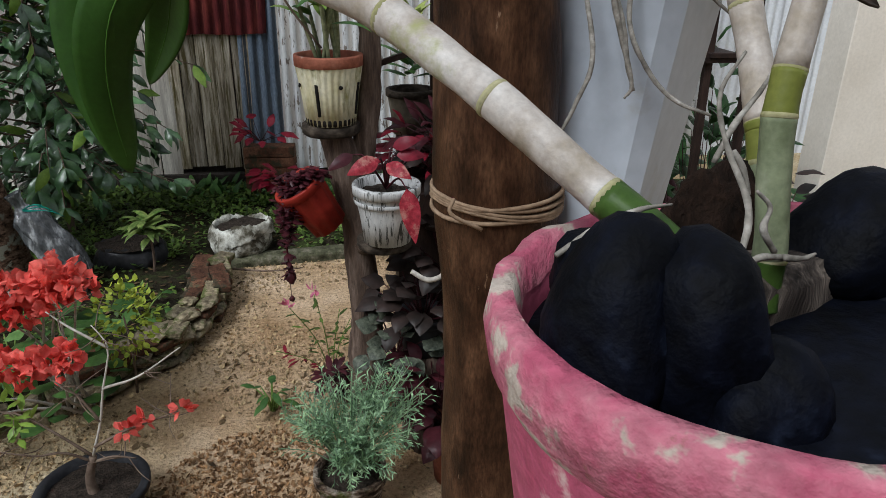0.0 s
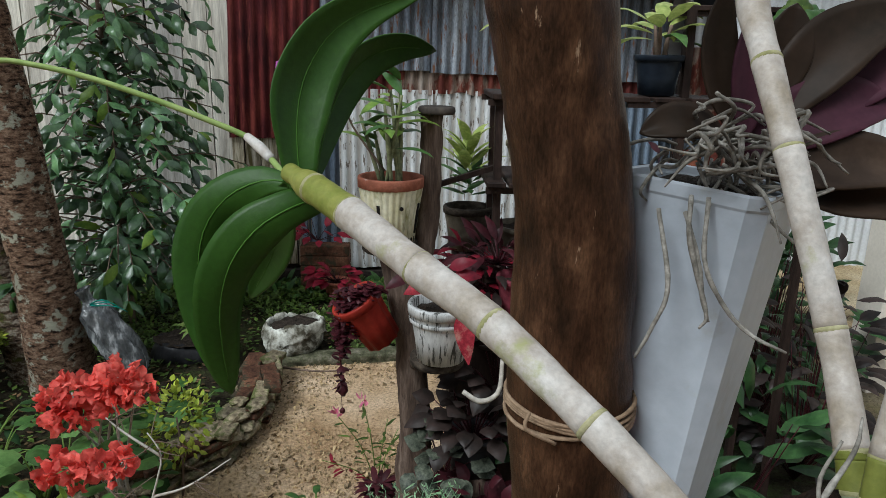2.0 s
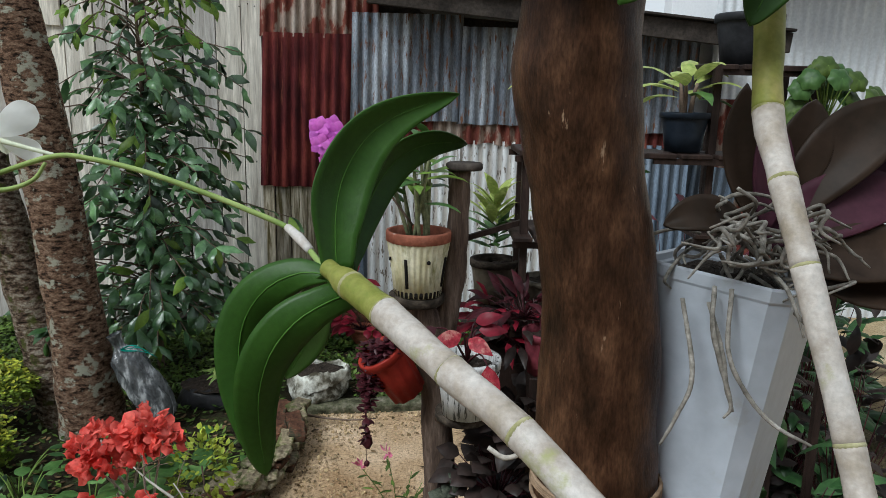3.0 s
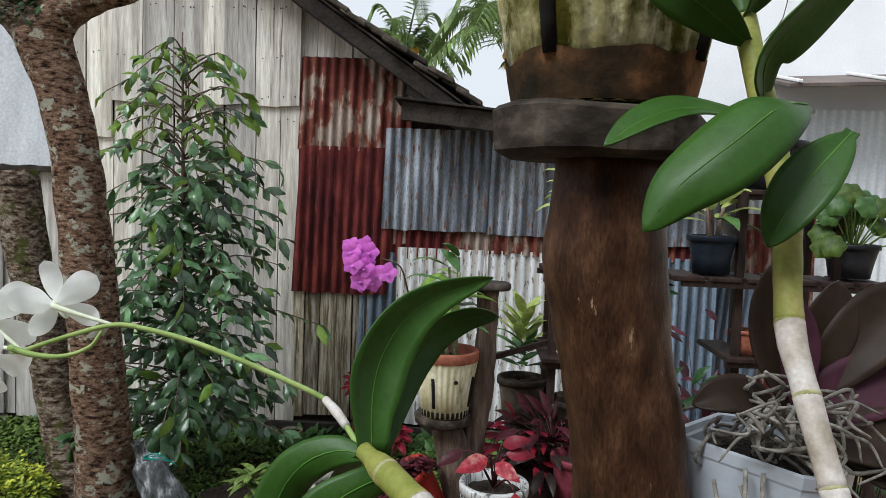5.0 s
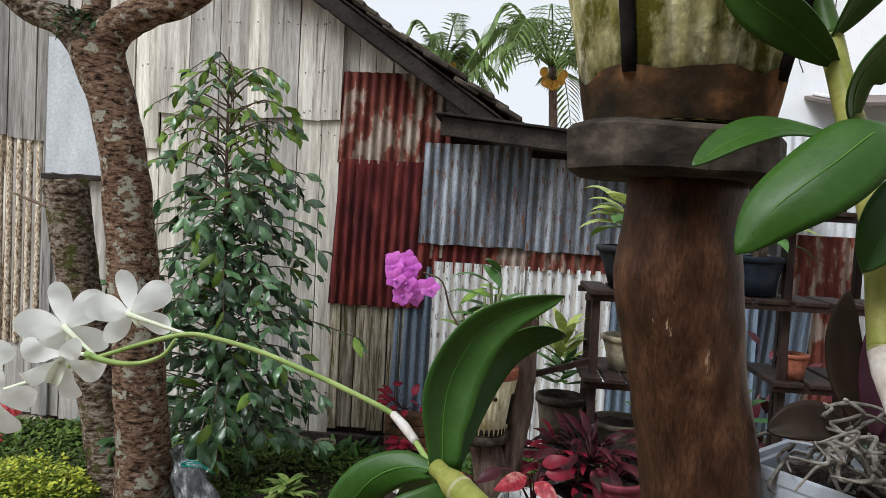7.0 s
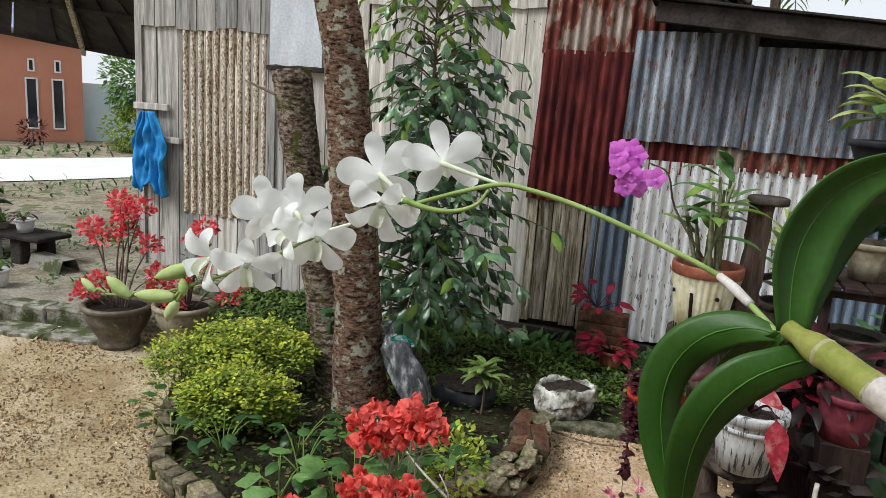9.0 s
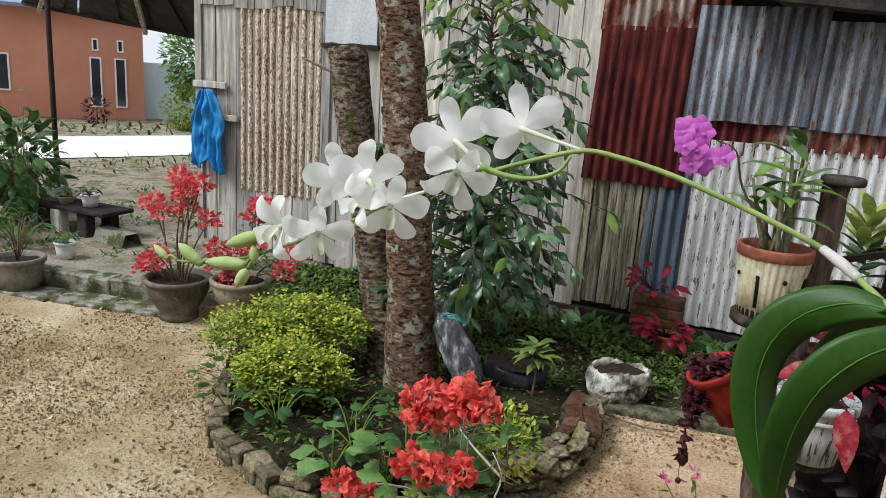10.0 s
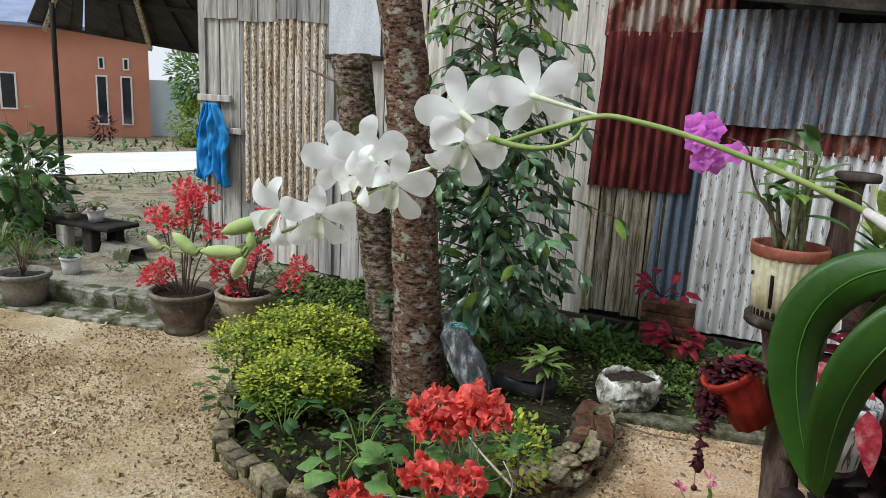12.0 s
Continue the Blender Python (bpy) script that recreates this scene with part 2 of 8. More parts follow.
def frames_along(pts):
    """Unit directions with a steady side and up vector at each point of a line."""
    out, side = [], None
    for i, p in enumerate(pts):
        d = (pts[min(i + 1, len(pts) - 1)] - pts[max(i - 1, 0)])
        d = d.normalized() if d.length > 1e-9 else Vector((0, 0, 1))
        if side is None:
            side = d.orthogonal().normalized()
        side = (side - d * side.dot(d)).normalized()
        out.append((d, side, d.cross(side)))
    return out


def curve_pts(ctrl, n):
    """A smooth line through the control points."""
    c = [Vector(p) for p in ctrl]
    c = [c[0] * 2 - c[1]] + c + [c[-1] * 2 - c[-2]]
    segs = len(c) - 3
    out = []
    for k in range(n + 1):
        u = k / n * segs
        i = min(int(u), segs - 1)
        t = u - i
        a, b, d, e = c[i:i + 4]
        out.append(0.5 * (2 * b + (d - a) * t + (2 * a - 5 * b + 4 * d - e) * t * t + (3 * b - a - 3 * d + e) * t ** 3))
    return out


def lerp_list(vals, u):
    x = u * (len(vals) - 1)
    i = min(int(x), len(vals) - 2)
    return vals[i] + (vals[i + 1] - vals[i]) * (x - i)


def tube(bm, ctrl, radii, n=12, seg=8, rough=0.0, scale=30, caps=True):
    pts = curve_pts(ctrl, n) if len(ctrl) > 2 else [Vector(ctrl[0]).lerp(Vector(ctrl[1]), k / n) for k in range(n + 1)]
    rings = []
    for i, (p, (d, s, u)) in enumerate(zip(pts, frames_along(pts))):
        r = lerp_list(radii, i / n) if len(radii) > 1 else radii[0]
        ring = []
        for k in range(seg):
            a = 2 * math.pi * k / seg
            q = p + (s * math.cos(a) + u * math.sin(a)) * r
            if rough:
                q += (q - p) * (noise.noise(q * scale) * rough)
            ring.append(bm.verts.new(q))
        rings.append(ring)
    for a, b in zip(rings, rings[1:]):
        for k in range(seg):
            bm.faces.new((a[k], a[(k + 1) % seg], b[(k + 1) % seg], b[k]))
    if caps:
        bm.faces.new(list(reversed(rings[0])))
        bm.faces.new(rings[-1])
    return bm


def lathe(profile, seg=32, bm=None, wave=0.0, waves=0, at=(0, 0, 0)):
    """Turns (radius, height) pairs round the z axis; wave flutes the wall."""
    bm = bm or bmesh.new()
    o = Vector(at)
    rings = []
    for r, z in profile:
        if r < 1e-5:
            rings.append([bm.verts.new(o + Vector((0, 0, z)))])
            continue
        rings.append([bm.verts.new(o + Vector((math.cos(2 * math.pi * k / seg), math.sin(2 * math.pi * k / seg), 0)) * (r * (1 + wave * math.cos(waves * 2 * math.pi * k / seg)))
                                   + Vector((0, 0, z))) for k in range(seg)])
    for a, b in zip(rings, rings[1:]):
        if len(a) == 1 and len(b) == 1:
            continue
        for k in range(seg):
            j = (k + 1) % seg
            if len(a) == 1:
                bm.faces.new((a[0], b[j], b[k]))
            elif len(b) == 1:
                bm.faces.new((a[k], a[j], b[0]))
            else:
                bm.faces.new((a[k], a[j], b[j], b[k]))
    return bm


def blade(bm, base, way, up, length, width, droop=0.3, fold=0.25, n=8, wide_at=0.45, twist=0.0, wave=0.0, cols=2, tip=0.0):
    """A leaf: a folded strip that widens, tapers to a point and bends down along its length."""
    base, way, up = Vector(base), Vector(way).normalized(), Vector(up)
    side = way.cross(up).normalized()
    up = side.cross(way).normalized()
    p, ang, rows = base.copy(), 0.0, []
    for i in range(n + 1):
        u = i / n
        d = way * math.cos(ang) - up * math.sin(ang)
        nrm = up * math.cos(ang) + way * math.sin(ang)
        s = side * math.cos(twist * u) + nrm * math.sin(twist * u)
        nn = s.cross(d) * -1
        a = u / wide_at if u < wide_at else (1 - u) / (1 - wide_at)
        w = width / 2 * (math.sin(a * math.pi / 2) ** 0.8 if u < wide_at else max(tip * (1 - u) + 0.0, math.sin(a * math.pi / 2) ** 0.9))
        w = max(w, width * 0.015)
        row = []
        for c in range(-cols, cols + 1):
            k = c / cols
            lift = abs(k) * fold * w + wave * w * math.sin(u * 14 + k * 3) * abs(k)
            row.append(bm.verts.new(p + s * (w * k) + nn * lift))
        rows.append(row)
        p = p + d * (length / n)
        ang += droop / n * 2 * (0.4 + 1.2 * u)
    for a, b in zip(rows, rows[1:]):
        for c in range(2 * cols):
            bm.faces.new((a[c], a[c + 1], b[c + 1], b[c]))
    return p


def rnd(a, b):
    return random.uniform(a, b)


def any_way(lo=-1.0, hi=1.0):
    a, z = rnd(0, 2 * math.pi), rnd(lo, hi)
    r = math.sqrt(max(0.0, 1 - z * z))
    return Vector((r * math.cos(a), r * math.sin(a), z))


def lump(bm, at, r, squash=(1, 1, 1), sub=2, rough=0.25, freq=1.6):
    ico = bmesh.ops.create_icosphere(bm, subdivisions=sub, radius=1)
    sd = any_way() * 20
    for v in ico["verts"]:
        k = 1 + rough * noise.noise(v.co * freq + sd)
        v.co = Vector(at) + Vector((v.co.x * squash[0], v.co.y * squash[1], v.co.z * squash[2])) * (r * k)
    return bm


def sheet(width, height, pitch=0.066, amp=0.009, thick=0.0012, tear=0.0, slant=0.0):
    """A corrugated sheet standing in the xz plane, its lower left corner at the origin."""
    bm = bmesh.new()
    nx = max(8, int(width / pitch * 6))
    nz = max(2, int(height / 0.35))
    grid = []
    for j in range(nz + 1):
        row = []
        for i in range(nx + 1):
            x, z = width * i / nx, height * j / nz
            y = amp * math.cos(2 * math.pi * x / pitch) + 0.006 * noise.noise(Vector((x * 3, z * 2, width * 7)))
            if tear and j == 0:
                z += tear * noise.noise(Vector((x * 9, width, 0)))
            row.append(bm.verts.new((x + slant * z, y, z)))
        grid.append(row)
    for j in range(nz):
        for i in range(nx):
            bm.faces.new((grid[j][i], grid[j][i + 1], grid[j + 1][i + 1], grid[j + 1][i]))
    return bm


# ---------------------------------------------------------------- added, unseen: a wall and roof behind the camera that shade near things
own = thing("sky_blocker", (0.5, -2.7, 0), "unseen cream wall and roof added to shade near things", "house", kind="structure")
part("wall", one_box(-5.0, 5.0, -0.2, 0.0, 0.0, 2.6), CREAM_WALL, own, smooth=False)
part("porch_roof", one_box(-4.5, 4.5, -0.2, 1.25, 2.60, 2.70), RACKWOOD, own, smooth=False)

# ---------------------------------------------------------------- the ground
BED = [(-0.47, 3.12), (-0.43, 2.75), (-0.50, 2.42), (-0.75, 2.13), (-1.05, 1.92), (-1.46, 1.86), (-1.90, 2.02), (-2.14, 2.34), (-2.36, 2.75), (-2.50, 3.15)]


def in_bed(x, y):
    """How far inside the planted ground a place lies (metres, negative outside)."""
    best, inside = 9.0, False
    ring = BED + [(-3.4, 3.5), (-3.4, 4.62), (3.0, 4.62), (3.0, 3.42), (0.05, 3.40), (-0.40, 3.36)]
    for (ax, ay), (bx, by) in zip(ring, ring[1:] + ring[:1]):
        dx, dy = bx - ax, by - ay
        t = max(0, min(1, ((x - ax) * dx + (y - ay) * dy) / (dx * dx + dy * dy)))
        best = min(best, math.hypot(x - ax - t * dx, y - ay - t * dy))
        if (ay > y) != (by > y) and x < (bx - ax) * (y - ay) / (by - ay) + ax:
            inside = not inside
    return best if inside else -best


CURB_A, CURB_B = (-5.0, 3.00), (-3.30, 3.34)


def past_curb(x, y):
    dx, dy = CURB_B[0] - CURB_A[0], CURB_B[1] - CURB_A[1]
    return ((x - CURB_A[0]) * -dy + (y - CURB_A[1]) * dx) / math.hypot(dx, dy)


def ground_height(x, y):
    n = noise.noise(Vector((x * 1.3, y * 1.3, 0))) * 0.02 + noise.noise(Vector((x * 7, y * 7, 3))) * 0.008
    b = in_bed(x, y)
    z = n + 0.05 * max(0, min(1, b / 0.15))
    if x < -3.0 and b < 0:
        z += 0.10 * max(0, min(1, past_curb(x, y) / 0.05))
    return z


def ground_material():
    m = bpy.data.materials.new("yard_ground")
    m.use_nodes = True
    nt = m.node_tree
    b = nt.nodes["Principled BSDF"]
    co = nt.nodes.new("ShaderNodeTexCoord").outputs["Object"]
    a = nt.nodes.new("ShaderNodeAttribute")
    a.attribute_name = "zones"
    sep = nt.nodes.new("ShaderNodeSeparateColor")
    nt.links.new(a.outputs["Color"], sep.inputs[0])
    coarse, fine, grit = noise_of(nt, co, 2.2), noise_of(nt, co, 70, (1, 1, 1), 6, 0.7), noise_of(nt, co, 140)
    r1 = ramp_of(nt, [(0.34, (0.33, 0.235, 0.125)), (0.5, (0.48, 0.375, 0.225)), (0.66, (0.61, 0.51, 0.345))])
    nt.links.new(coarse.outputs[0], r1.inputs[0])
    r2 = ramp_of(nt, [(0.32, (0.40, 0.37, 0.34)), (0.46, (0.90, 0.90, 0.90)), (0.66, (1.28, 1.28, 1.28))])
    nt.links.new(fine.outputs[0], r2.inputs[0])
    sand = mix_of(nt, 1.0, r1.outputs[0], r2.outputs[0], "MULTIPLY")
    sand = mix_of(nt, a.outputs["Alpha"], sand, mix_of(nt, 1.0, sand, (1.18, 1.06, 1.08), "MULTIPLY"))
    r3 = ramp_of(nt, [(0.58, (0, 0, 0)), (0.66, (1, 1, 1))])
    nt.links.new(grit.outputs[0], r3.inputs[0])
    sand = mix_of(nt, mix_of(nt, 1.0, r3.outputs[0], (0.7, 0.7, 0.7), "MULTIPLY"), sand, (0.15, 0.10, 0.065))
    r4 = ramp_of(nt, [(0.35, (0.012, 0.010, 0.007)), (0.5, (0.034, 0.028, 0.018)), (0.62, (0.040, 0.052, 0.018)), (0.78, (0.075, 0.10, 0.03))])
    nt.links.new(noise_of(nt, co, 9, (1, 1, 1), 8, 0.7).outputs[0], r4.inputs[0])
    soil = mix_of(nt, 1.0, r4.outputs[0], r2.outputs[0], "MULTIPLY")
    r5 = ramp_of(nt, [(0.3, (0.2, 0.19, 0.16)), (0.7, (0.42, 0.4, 0.35))])
    nt.links.new(noise_of(nt, co, 3, (1, 1, 1), 7, 0.65).outputs[0], r5.inputs[0])
    col = mix_of(nt, sep.outputs[0], sand, soil)
    col = mix_of(nt, sep.outputs[1], col, mix_of(nt, 1.0, r5.outputs[0], r2.outputs[0], "MULTIPLY"))
    r6 = ramp_of(nt, [(0.34, (0.10, 0.083, 0.057)), (0.46, (0.24, 0.205, 0.145)), (0.54, (0.37, 0.33, 0.26)), (0.60, (0.11, 0.125, 0.045)), (0.74, (0.13, 0.17, 0.05))])
    nt.links.new(noise_of(nt, co, 2.6, (1, 1, 1), 9, 0.72).outputs[0], r6.inputs[0])
    col = mix_of(nt, sep.outputs[2], col, mix_of(nt, 1.0, r6.outputs[0], r2.outputs[0], "MULTIPLY"))
    nt.links.new(col, b.inputs["Base Color"])
    b.inputs["Roughness"].default_value = 0.95
    b.inputs["Specular IOR Level"].default_value = 0.06
    bp = nt.nodes.new("ShaderNodeBump")
    bp.inputs["Strength"].default_value, bp.inputs["Distance"].default_value = 1.0, 0.02
    nt.links.new(mix_of(nt, 0.4, fine.outputs[0], grit.outputs[0]), bp.inputs["Height"])
    nt.links.new(bp.outputs[0], b.inputs["Normal"])
    return m


def axis_steps(lo, hi, fine_lo, fine_hi, step):
    out, v = [lo], lo
    while v < hi - 1e-6:
        d = step if fine_lo <= v < fine_hi else max(step, 0.35 * (fine_lo - v if v < fine_lo else v - fine_hi) + step)
        if v < fine_lo:
            d = min(d, max(step, fine_lo - v))
        v = min(hi, v + d)
        out.append(v)
    return out


def build_ground():
    xs = axis_steps(-90, 70, -5.0, 1.6, 0.045)
    ys = axis_steps(-40, 110, 0.6, 4.7, 0.045)
    verts, zones = [], []
    for y in ys:
        for x in xs:
            near = -6 < x < 3.5 and 0 < y < 5
            b = in_bed(x, y) if near else -1
            j = 0.07 * noise.noise(Vector((x * 5, y * 5, 9))) + 0.03 * noise.noise(Vector((x * 17, y * 17, 2)))
            planted = max(0.0, min(1.0, (b + j) / 0.06 + 0.5)) if near else 0.0
            conc, dirt = 0.0, 0.0
            if x < -2.6 and b < 0.05:
                far = past_curb(x, y) + j
                conc = max(0.0, min(0.85, far / 0.1))
                dirt = max(0.0, min(0.92, far / 0.08)) * max(0.0, min(1.0, 0.9 + 1.5 * noise.noise(Vector((x * 1.1, y * 1.1, 4)))))
            if x > 0.1 and 0.7 < y < 3.4:
                edge = x - 0.38 + 2 * j + 0.3 * noise.noise(Vector((x * 0.9, y * 0.9, 21)))
                planted = max(planted, max(0.0, min(1.0, edge / 0.15)) * min(1.0, (y - 0.7) / 0.5) * max(0.0, min(1.0, 3.2 - x + 4 * j)))
            if y > 6 or x < -11.5:
                planted, conc, dirt = 0.3, 0.0, 0.9
            if y < 0.4:
                conc = 0.0
            verts.append((x, y, ground_height(x, y) if near else (0.1 if x < -3 and past_curb(x, y) > 0 else 0.0)))
            raw = max(0.0, min(1.0, (x + 0.75) / 0.5 + 2 * j)) * max(0.0, min(1.0, (3.6 - y) / 0.3)) if -2 < x < 2 else 0.0
            zones += [planted, conc, dirt, raw]
    w = len(xs)
    faces = [(j * w + i, j * w + i + 1, (j + 1) * w + i + 1, (j + 1) * w + i) for j in range(len(ys) - 1) for i in range(w - 1)]
    me = bpy.data.meshes.new("ground")
    me.from_pydata(verts, [], faces)
    at = me.color_attributes.new("zones", "FLOAT_COLOR", "POINT")
    at.data.foreach_set("color", zones)
    for p in me.polygons:
        p.use_smooth = True
    me.materials.append(ground_material())
    return tagged(new("ground", me), "sandy yard with dark mossy planted soil by the house", "ground", kind="structure")


build_ground()

# ---------------------------------------------------------------- the wooden house
WALL_Y = 4.6
house = thing("wooden_house", (-1.5, WALL_Y, 0), "old house clad in weathered boards and patched corrugated tin", "house", kind="structure")
HX = -1.5


def roof_z(x):
    """Height of the sloping verge above the wall."""
    return 2.464 + (-0.226 - x) * 0.671


def add_board(x0, x1, z0, z1, y=0.0, material=BOARD, top=None, name="plank"):
    """One upright plank, its face at the wall's plane, cut along the verge when it reaches it."""
    bm = bmesh.new()
    zl, zr = (min(z1, roof_z(x0)), min(z1, roof_z(x1))) if top else (z1, z1)
    gap, lean = rnd(0.004, 0.014), rnd(-0.005, 0.005)
    front = [bm.verts.new((x - HX, y - 0.009 + rnd(-0.002, 0.002), z)) for x, z in ((x0, z0 + rnd(-.012, .012)), (x1 - gap, z0 + rnd(-.012, .012)), (x1 - gap + lean, zr), (x0 + lean, zl))]
    back = [bm.verts.new(v.co + Vector((0, 0.02, 0))) for v in front]
    bm.faces.new(front)
    bm.faces.new(list(reversed(back)))
    for k in range(4):
        bm.faces.new((front[k], back[k], back[(k + 1) % 4], front[(k + 1) % 4]))
    return part(name, bm, material, house, smooth=False)


x = -4.36
while x < -0.95:
    w = rnd(0.13, 0.22)
    x1 = min(x + w, -0.93)
    lap = 2.30 if x > -2.3 else 2.05
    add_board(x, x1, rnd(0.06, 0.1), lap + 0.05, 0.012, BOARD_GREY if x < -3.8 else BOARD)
    if x > -3.1:
        add_board(x + rnd(-.02, .02), x1, lap + rnd(-.008, .008), 6, -0.010, BOARD, True)
    else:
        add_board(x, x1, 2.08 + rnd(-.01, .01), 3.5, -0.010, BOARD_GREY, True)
    x = x1
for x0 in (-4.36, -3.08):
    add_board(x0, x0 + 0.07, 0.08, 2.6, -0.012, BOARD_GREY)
x = -0.97
while x < -0.42:
    w = rnd(0.075, 0.125)
    add_board(x, min(x + w, -0.42), 0.16 + rnd(-.02, .02), 1.08, 0.012, BOARD_LOW)
    x += w
# core wall behind the cladding, so that no gap shows the sky
core = bmesh.new()
vs = [(-4.34, 0), (1.9, 0), (1.9, 2.08), (0.10, 2.19), (-3.2, 4.38), (-4.34, 3.6)]
f = [core.verts.new((px - HX, 0.045, pz)) for px, pz in vs]
g = [core.verts.new((px - HX, 0.12, pz)) for px, pz in vs]
core.faces.new(f)
core.faces.new(list(reversed(g)))
for k in range(len(vs)):
    core.faces.new((f[k], g[k], g[(k + 1) % len(vs)], f[(k + 1) % len(vs)]))
part("frame_wall", core, DARK_WOOD, house, smooth=False)
side = one_box(-4.36 - HX, -4.28 - HX, 0.05, 4.0, 0, 2.6)
part("side_wall", side, BOARD, house, smooth=False)


def put_sheet(name, x, z, w, h, y, material, label, amp=0.0115, slant=0.0, pitch=0.066, tear=0.01):
    ob = part(name, sheet(w, h, pitch, amp, tear=tear, slant=slant), material, house, label)
    ob.matrix_basis = pose(x - HX, y, z)
    return ob


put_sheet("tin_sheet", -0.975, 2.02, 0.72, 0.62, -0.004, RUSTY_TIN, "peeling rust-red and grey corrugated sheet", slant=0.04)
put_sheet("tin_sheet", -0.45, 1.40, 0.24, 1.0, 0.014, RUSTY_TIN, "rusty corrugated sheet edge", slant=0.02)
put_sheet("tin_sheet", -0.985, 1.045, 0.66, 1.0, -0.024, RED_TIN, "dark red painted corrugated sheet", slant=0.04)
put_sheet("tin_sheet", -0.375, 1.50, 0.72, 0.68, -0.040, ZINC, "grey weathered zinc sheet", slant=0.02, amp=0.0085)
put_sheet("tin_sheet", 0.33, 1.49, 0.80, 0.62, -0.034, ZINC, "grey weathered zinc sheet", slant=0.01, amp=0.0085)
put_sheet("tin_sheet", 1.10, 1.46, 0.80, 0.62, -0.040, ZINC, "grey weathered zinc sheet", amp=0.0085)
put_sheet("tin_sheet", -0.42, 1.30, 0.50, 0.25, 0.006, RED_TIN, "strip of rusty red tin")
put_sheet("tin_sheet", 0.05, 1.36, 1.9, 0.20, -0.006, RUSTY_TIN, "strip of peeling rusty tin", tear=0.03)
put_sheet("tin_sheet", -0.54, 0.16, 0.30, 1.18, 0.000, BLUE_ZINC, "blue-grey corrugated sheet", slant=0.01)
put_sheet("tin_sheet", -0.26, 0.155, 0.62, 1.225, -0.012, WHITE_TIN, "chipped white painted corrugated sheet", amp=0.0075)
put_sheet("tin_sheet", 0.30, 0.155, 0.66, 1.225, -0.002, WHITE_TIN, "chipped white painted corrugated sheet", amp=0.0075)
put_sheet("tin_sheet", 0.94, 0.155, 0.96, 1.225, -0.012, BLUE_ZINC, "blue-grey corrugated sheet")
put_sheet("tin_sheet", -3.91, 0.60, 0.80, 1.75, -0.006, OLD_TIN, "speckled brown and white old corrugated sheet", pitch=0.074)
part("sill_beam", one_box(-1.6 - HX, 1.9 - HX, -0.02, 0.05, 0.02, 0.13), DARK_WOOD, house, smooth=False)
panel = put_sheet("tin_sheet", -3.05, 1.84, 0.45, 0.95, -0.05, surface("pale_flat_tin", [(0.3, (0.42, 0.44, 0.47)), (0.7, (0.58, 0.6, 0.63))], 4, (2, 2, 0.5), 50, (1, 1, 1), 0.25, 0.5, bump=0.15), "pale flat tin panel", amp=0.0)
part("batten", one_box(-3.08 - HX, -2.58 - HX, -0.06, -0.03, 1.80, 1.835), DARK_WOOD, house, smooth=False)
# verge: fascia, barge rafter and shingles along the slope
slope = math.atan(0.671)
L = 5.2
verge_m = pose(0.15 - HX, 0, roof_z(0.15), 0, math.degrees(slope), 0)
x = -0.97
while x < -0.26:
    add_board(x, x + 0.12, 2.45, 6, 0.036, BOARD, True)
    x += 0.12
part("barge_board", one_box(-L, 0, -0.20, -0.165, -0.01, 0.09, verge_m), DARK_WOOD, house, smooth=False)
part("rafter", one_box(-L, 0, -0.16, 0.06, 0.005, 0.07, verge_m), DARK_WOOD, house, smooth=False)
part("roof", one_box(-L, 0, -0.22, 4.0, 0.095, 0.11, verge_m), DARK_WOOD, house, smooth=False)
for k in range(46):
    u = -L + 0.115 * k
    bm = one_box(0, 0.19, -0.25 + rnd(-.03, .03), 0.10, 0.0, 0.034, None, 0.008)
    t = part("shingle", bm, ROOF_TILE, house, smooth=False)
    t.matrix_basis = verge_m @ pose(u, 0, 0.115 + rnd(0, 0.02), rnd(-3, 3), -5 + rnd(-4, 3), rnd(-4, 4))
nail_mesh = bpy.data.meshes.new("nail")
bm = lathe([(0.0, 0.002), (0.004, 0.0015), (0.005, 0.0)], 7)
bm.to_mesh(nail_mesh)
bm.free()
nail_mesh.materials.append(DARK_WOOD)
for k in range(150):
    nx = rnd(-3.0, -0.95)
    nz = random.choice((2.36, 2.62, 2.95)) + rnd(-.015, .015) if k % 2 else random.choice((0.4, 1.2, 2.2)) + rnd(-.02, .02)
    if nz > roof_z(nx) - 0.05:
        continue
    n = new("nail", nail_mesh)
    n.parent = house
    n.matrix_basis = pose(nx - HX, -0.0215 if nz > 2.3 else 0.0005, nz, 90, 0, 0)
# lean-to eave over the zinc sheets
lean = pose(-0.23 - HX, -0.02, 2.325, 0, 5.0, 0)
part("eave_board", one_box(0, 2.6, -0.30, -0.27, -0.12, 0.0, lean), DARK_WOOD, house, smooth=False)
part("eave_roof", one_box(-0.05, 2.6, -0.34, 1.6, 0.003, 0.02, lean), DARK_WOOD, house, smooth=False)
for k in range(4):
    part("eave_rafter", one_box(0.15 + 0.7 * k, 0.21 + 0.7 * k, -0.265, 0.02, -0.07, -0.002, lean), DARK_WOOD, house, smooth=False)

# ---------------------------------------------------------------- plant materials
def leaf_mat(name, dark, light, rough=0.42, island=0.35, thru=0.22, fine=0.2, stain=None, edge=(0.6, 0.7), scale=14, spec=0.22):
    mid = tuple((a + b) / 2 for a, b in zip(dark, light))
    return surface(name, [(0.3, dark), (0.5, mid), (0.7, light)], scale, (1, 1, 1), 90, (1, 1, 1), fine, rough, island=island, through_light=thru, bump=0.15, bump_far=0.002,
                   stain=stain, stain_scale=30, stain_edge=edge, spec=spec)


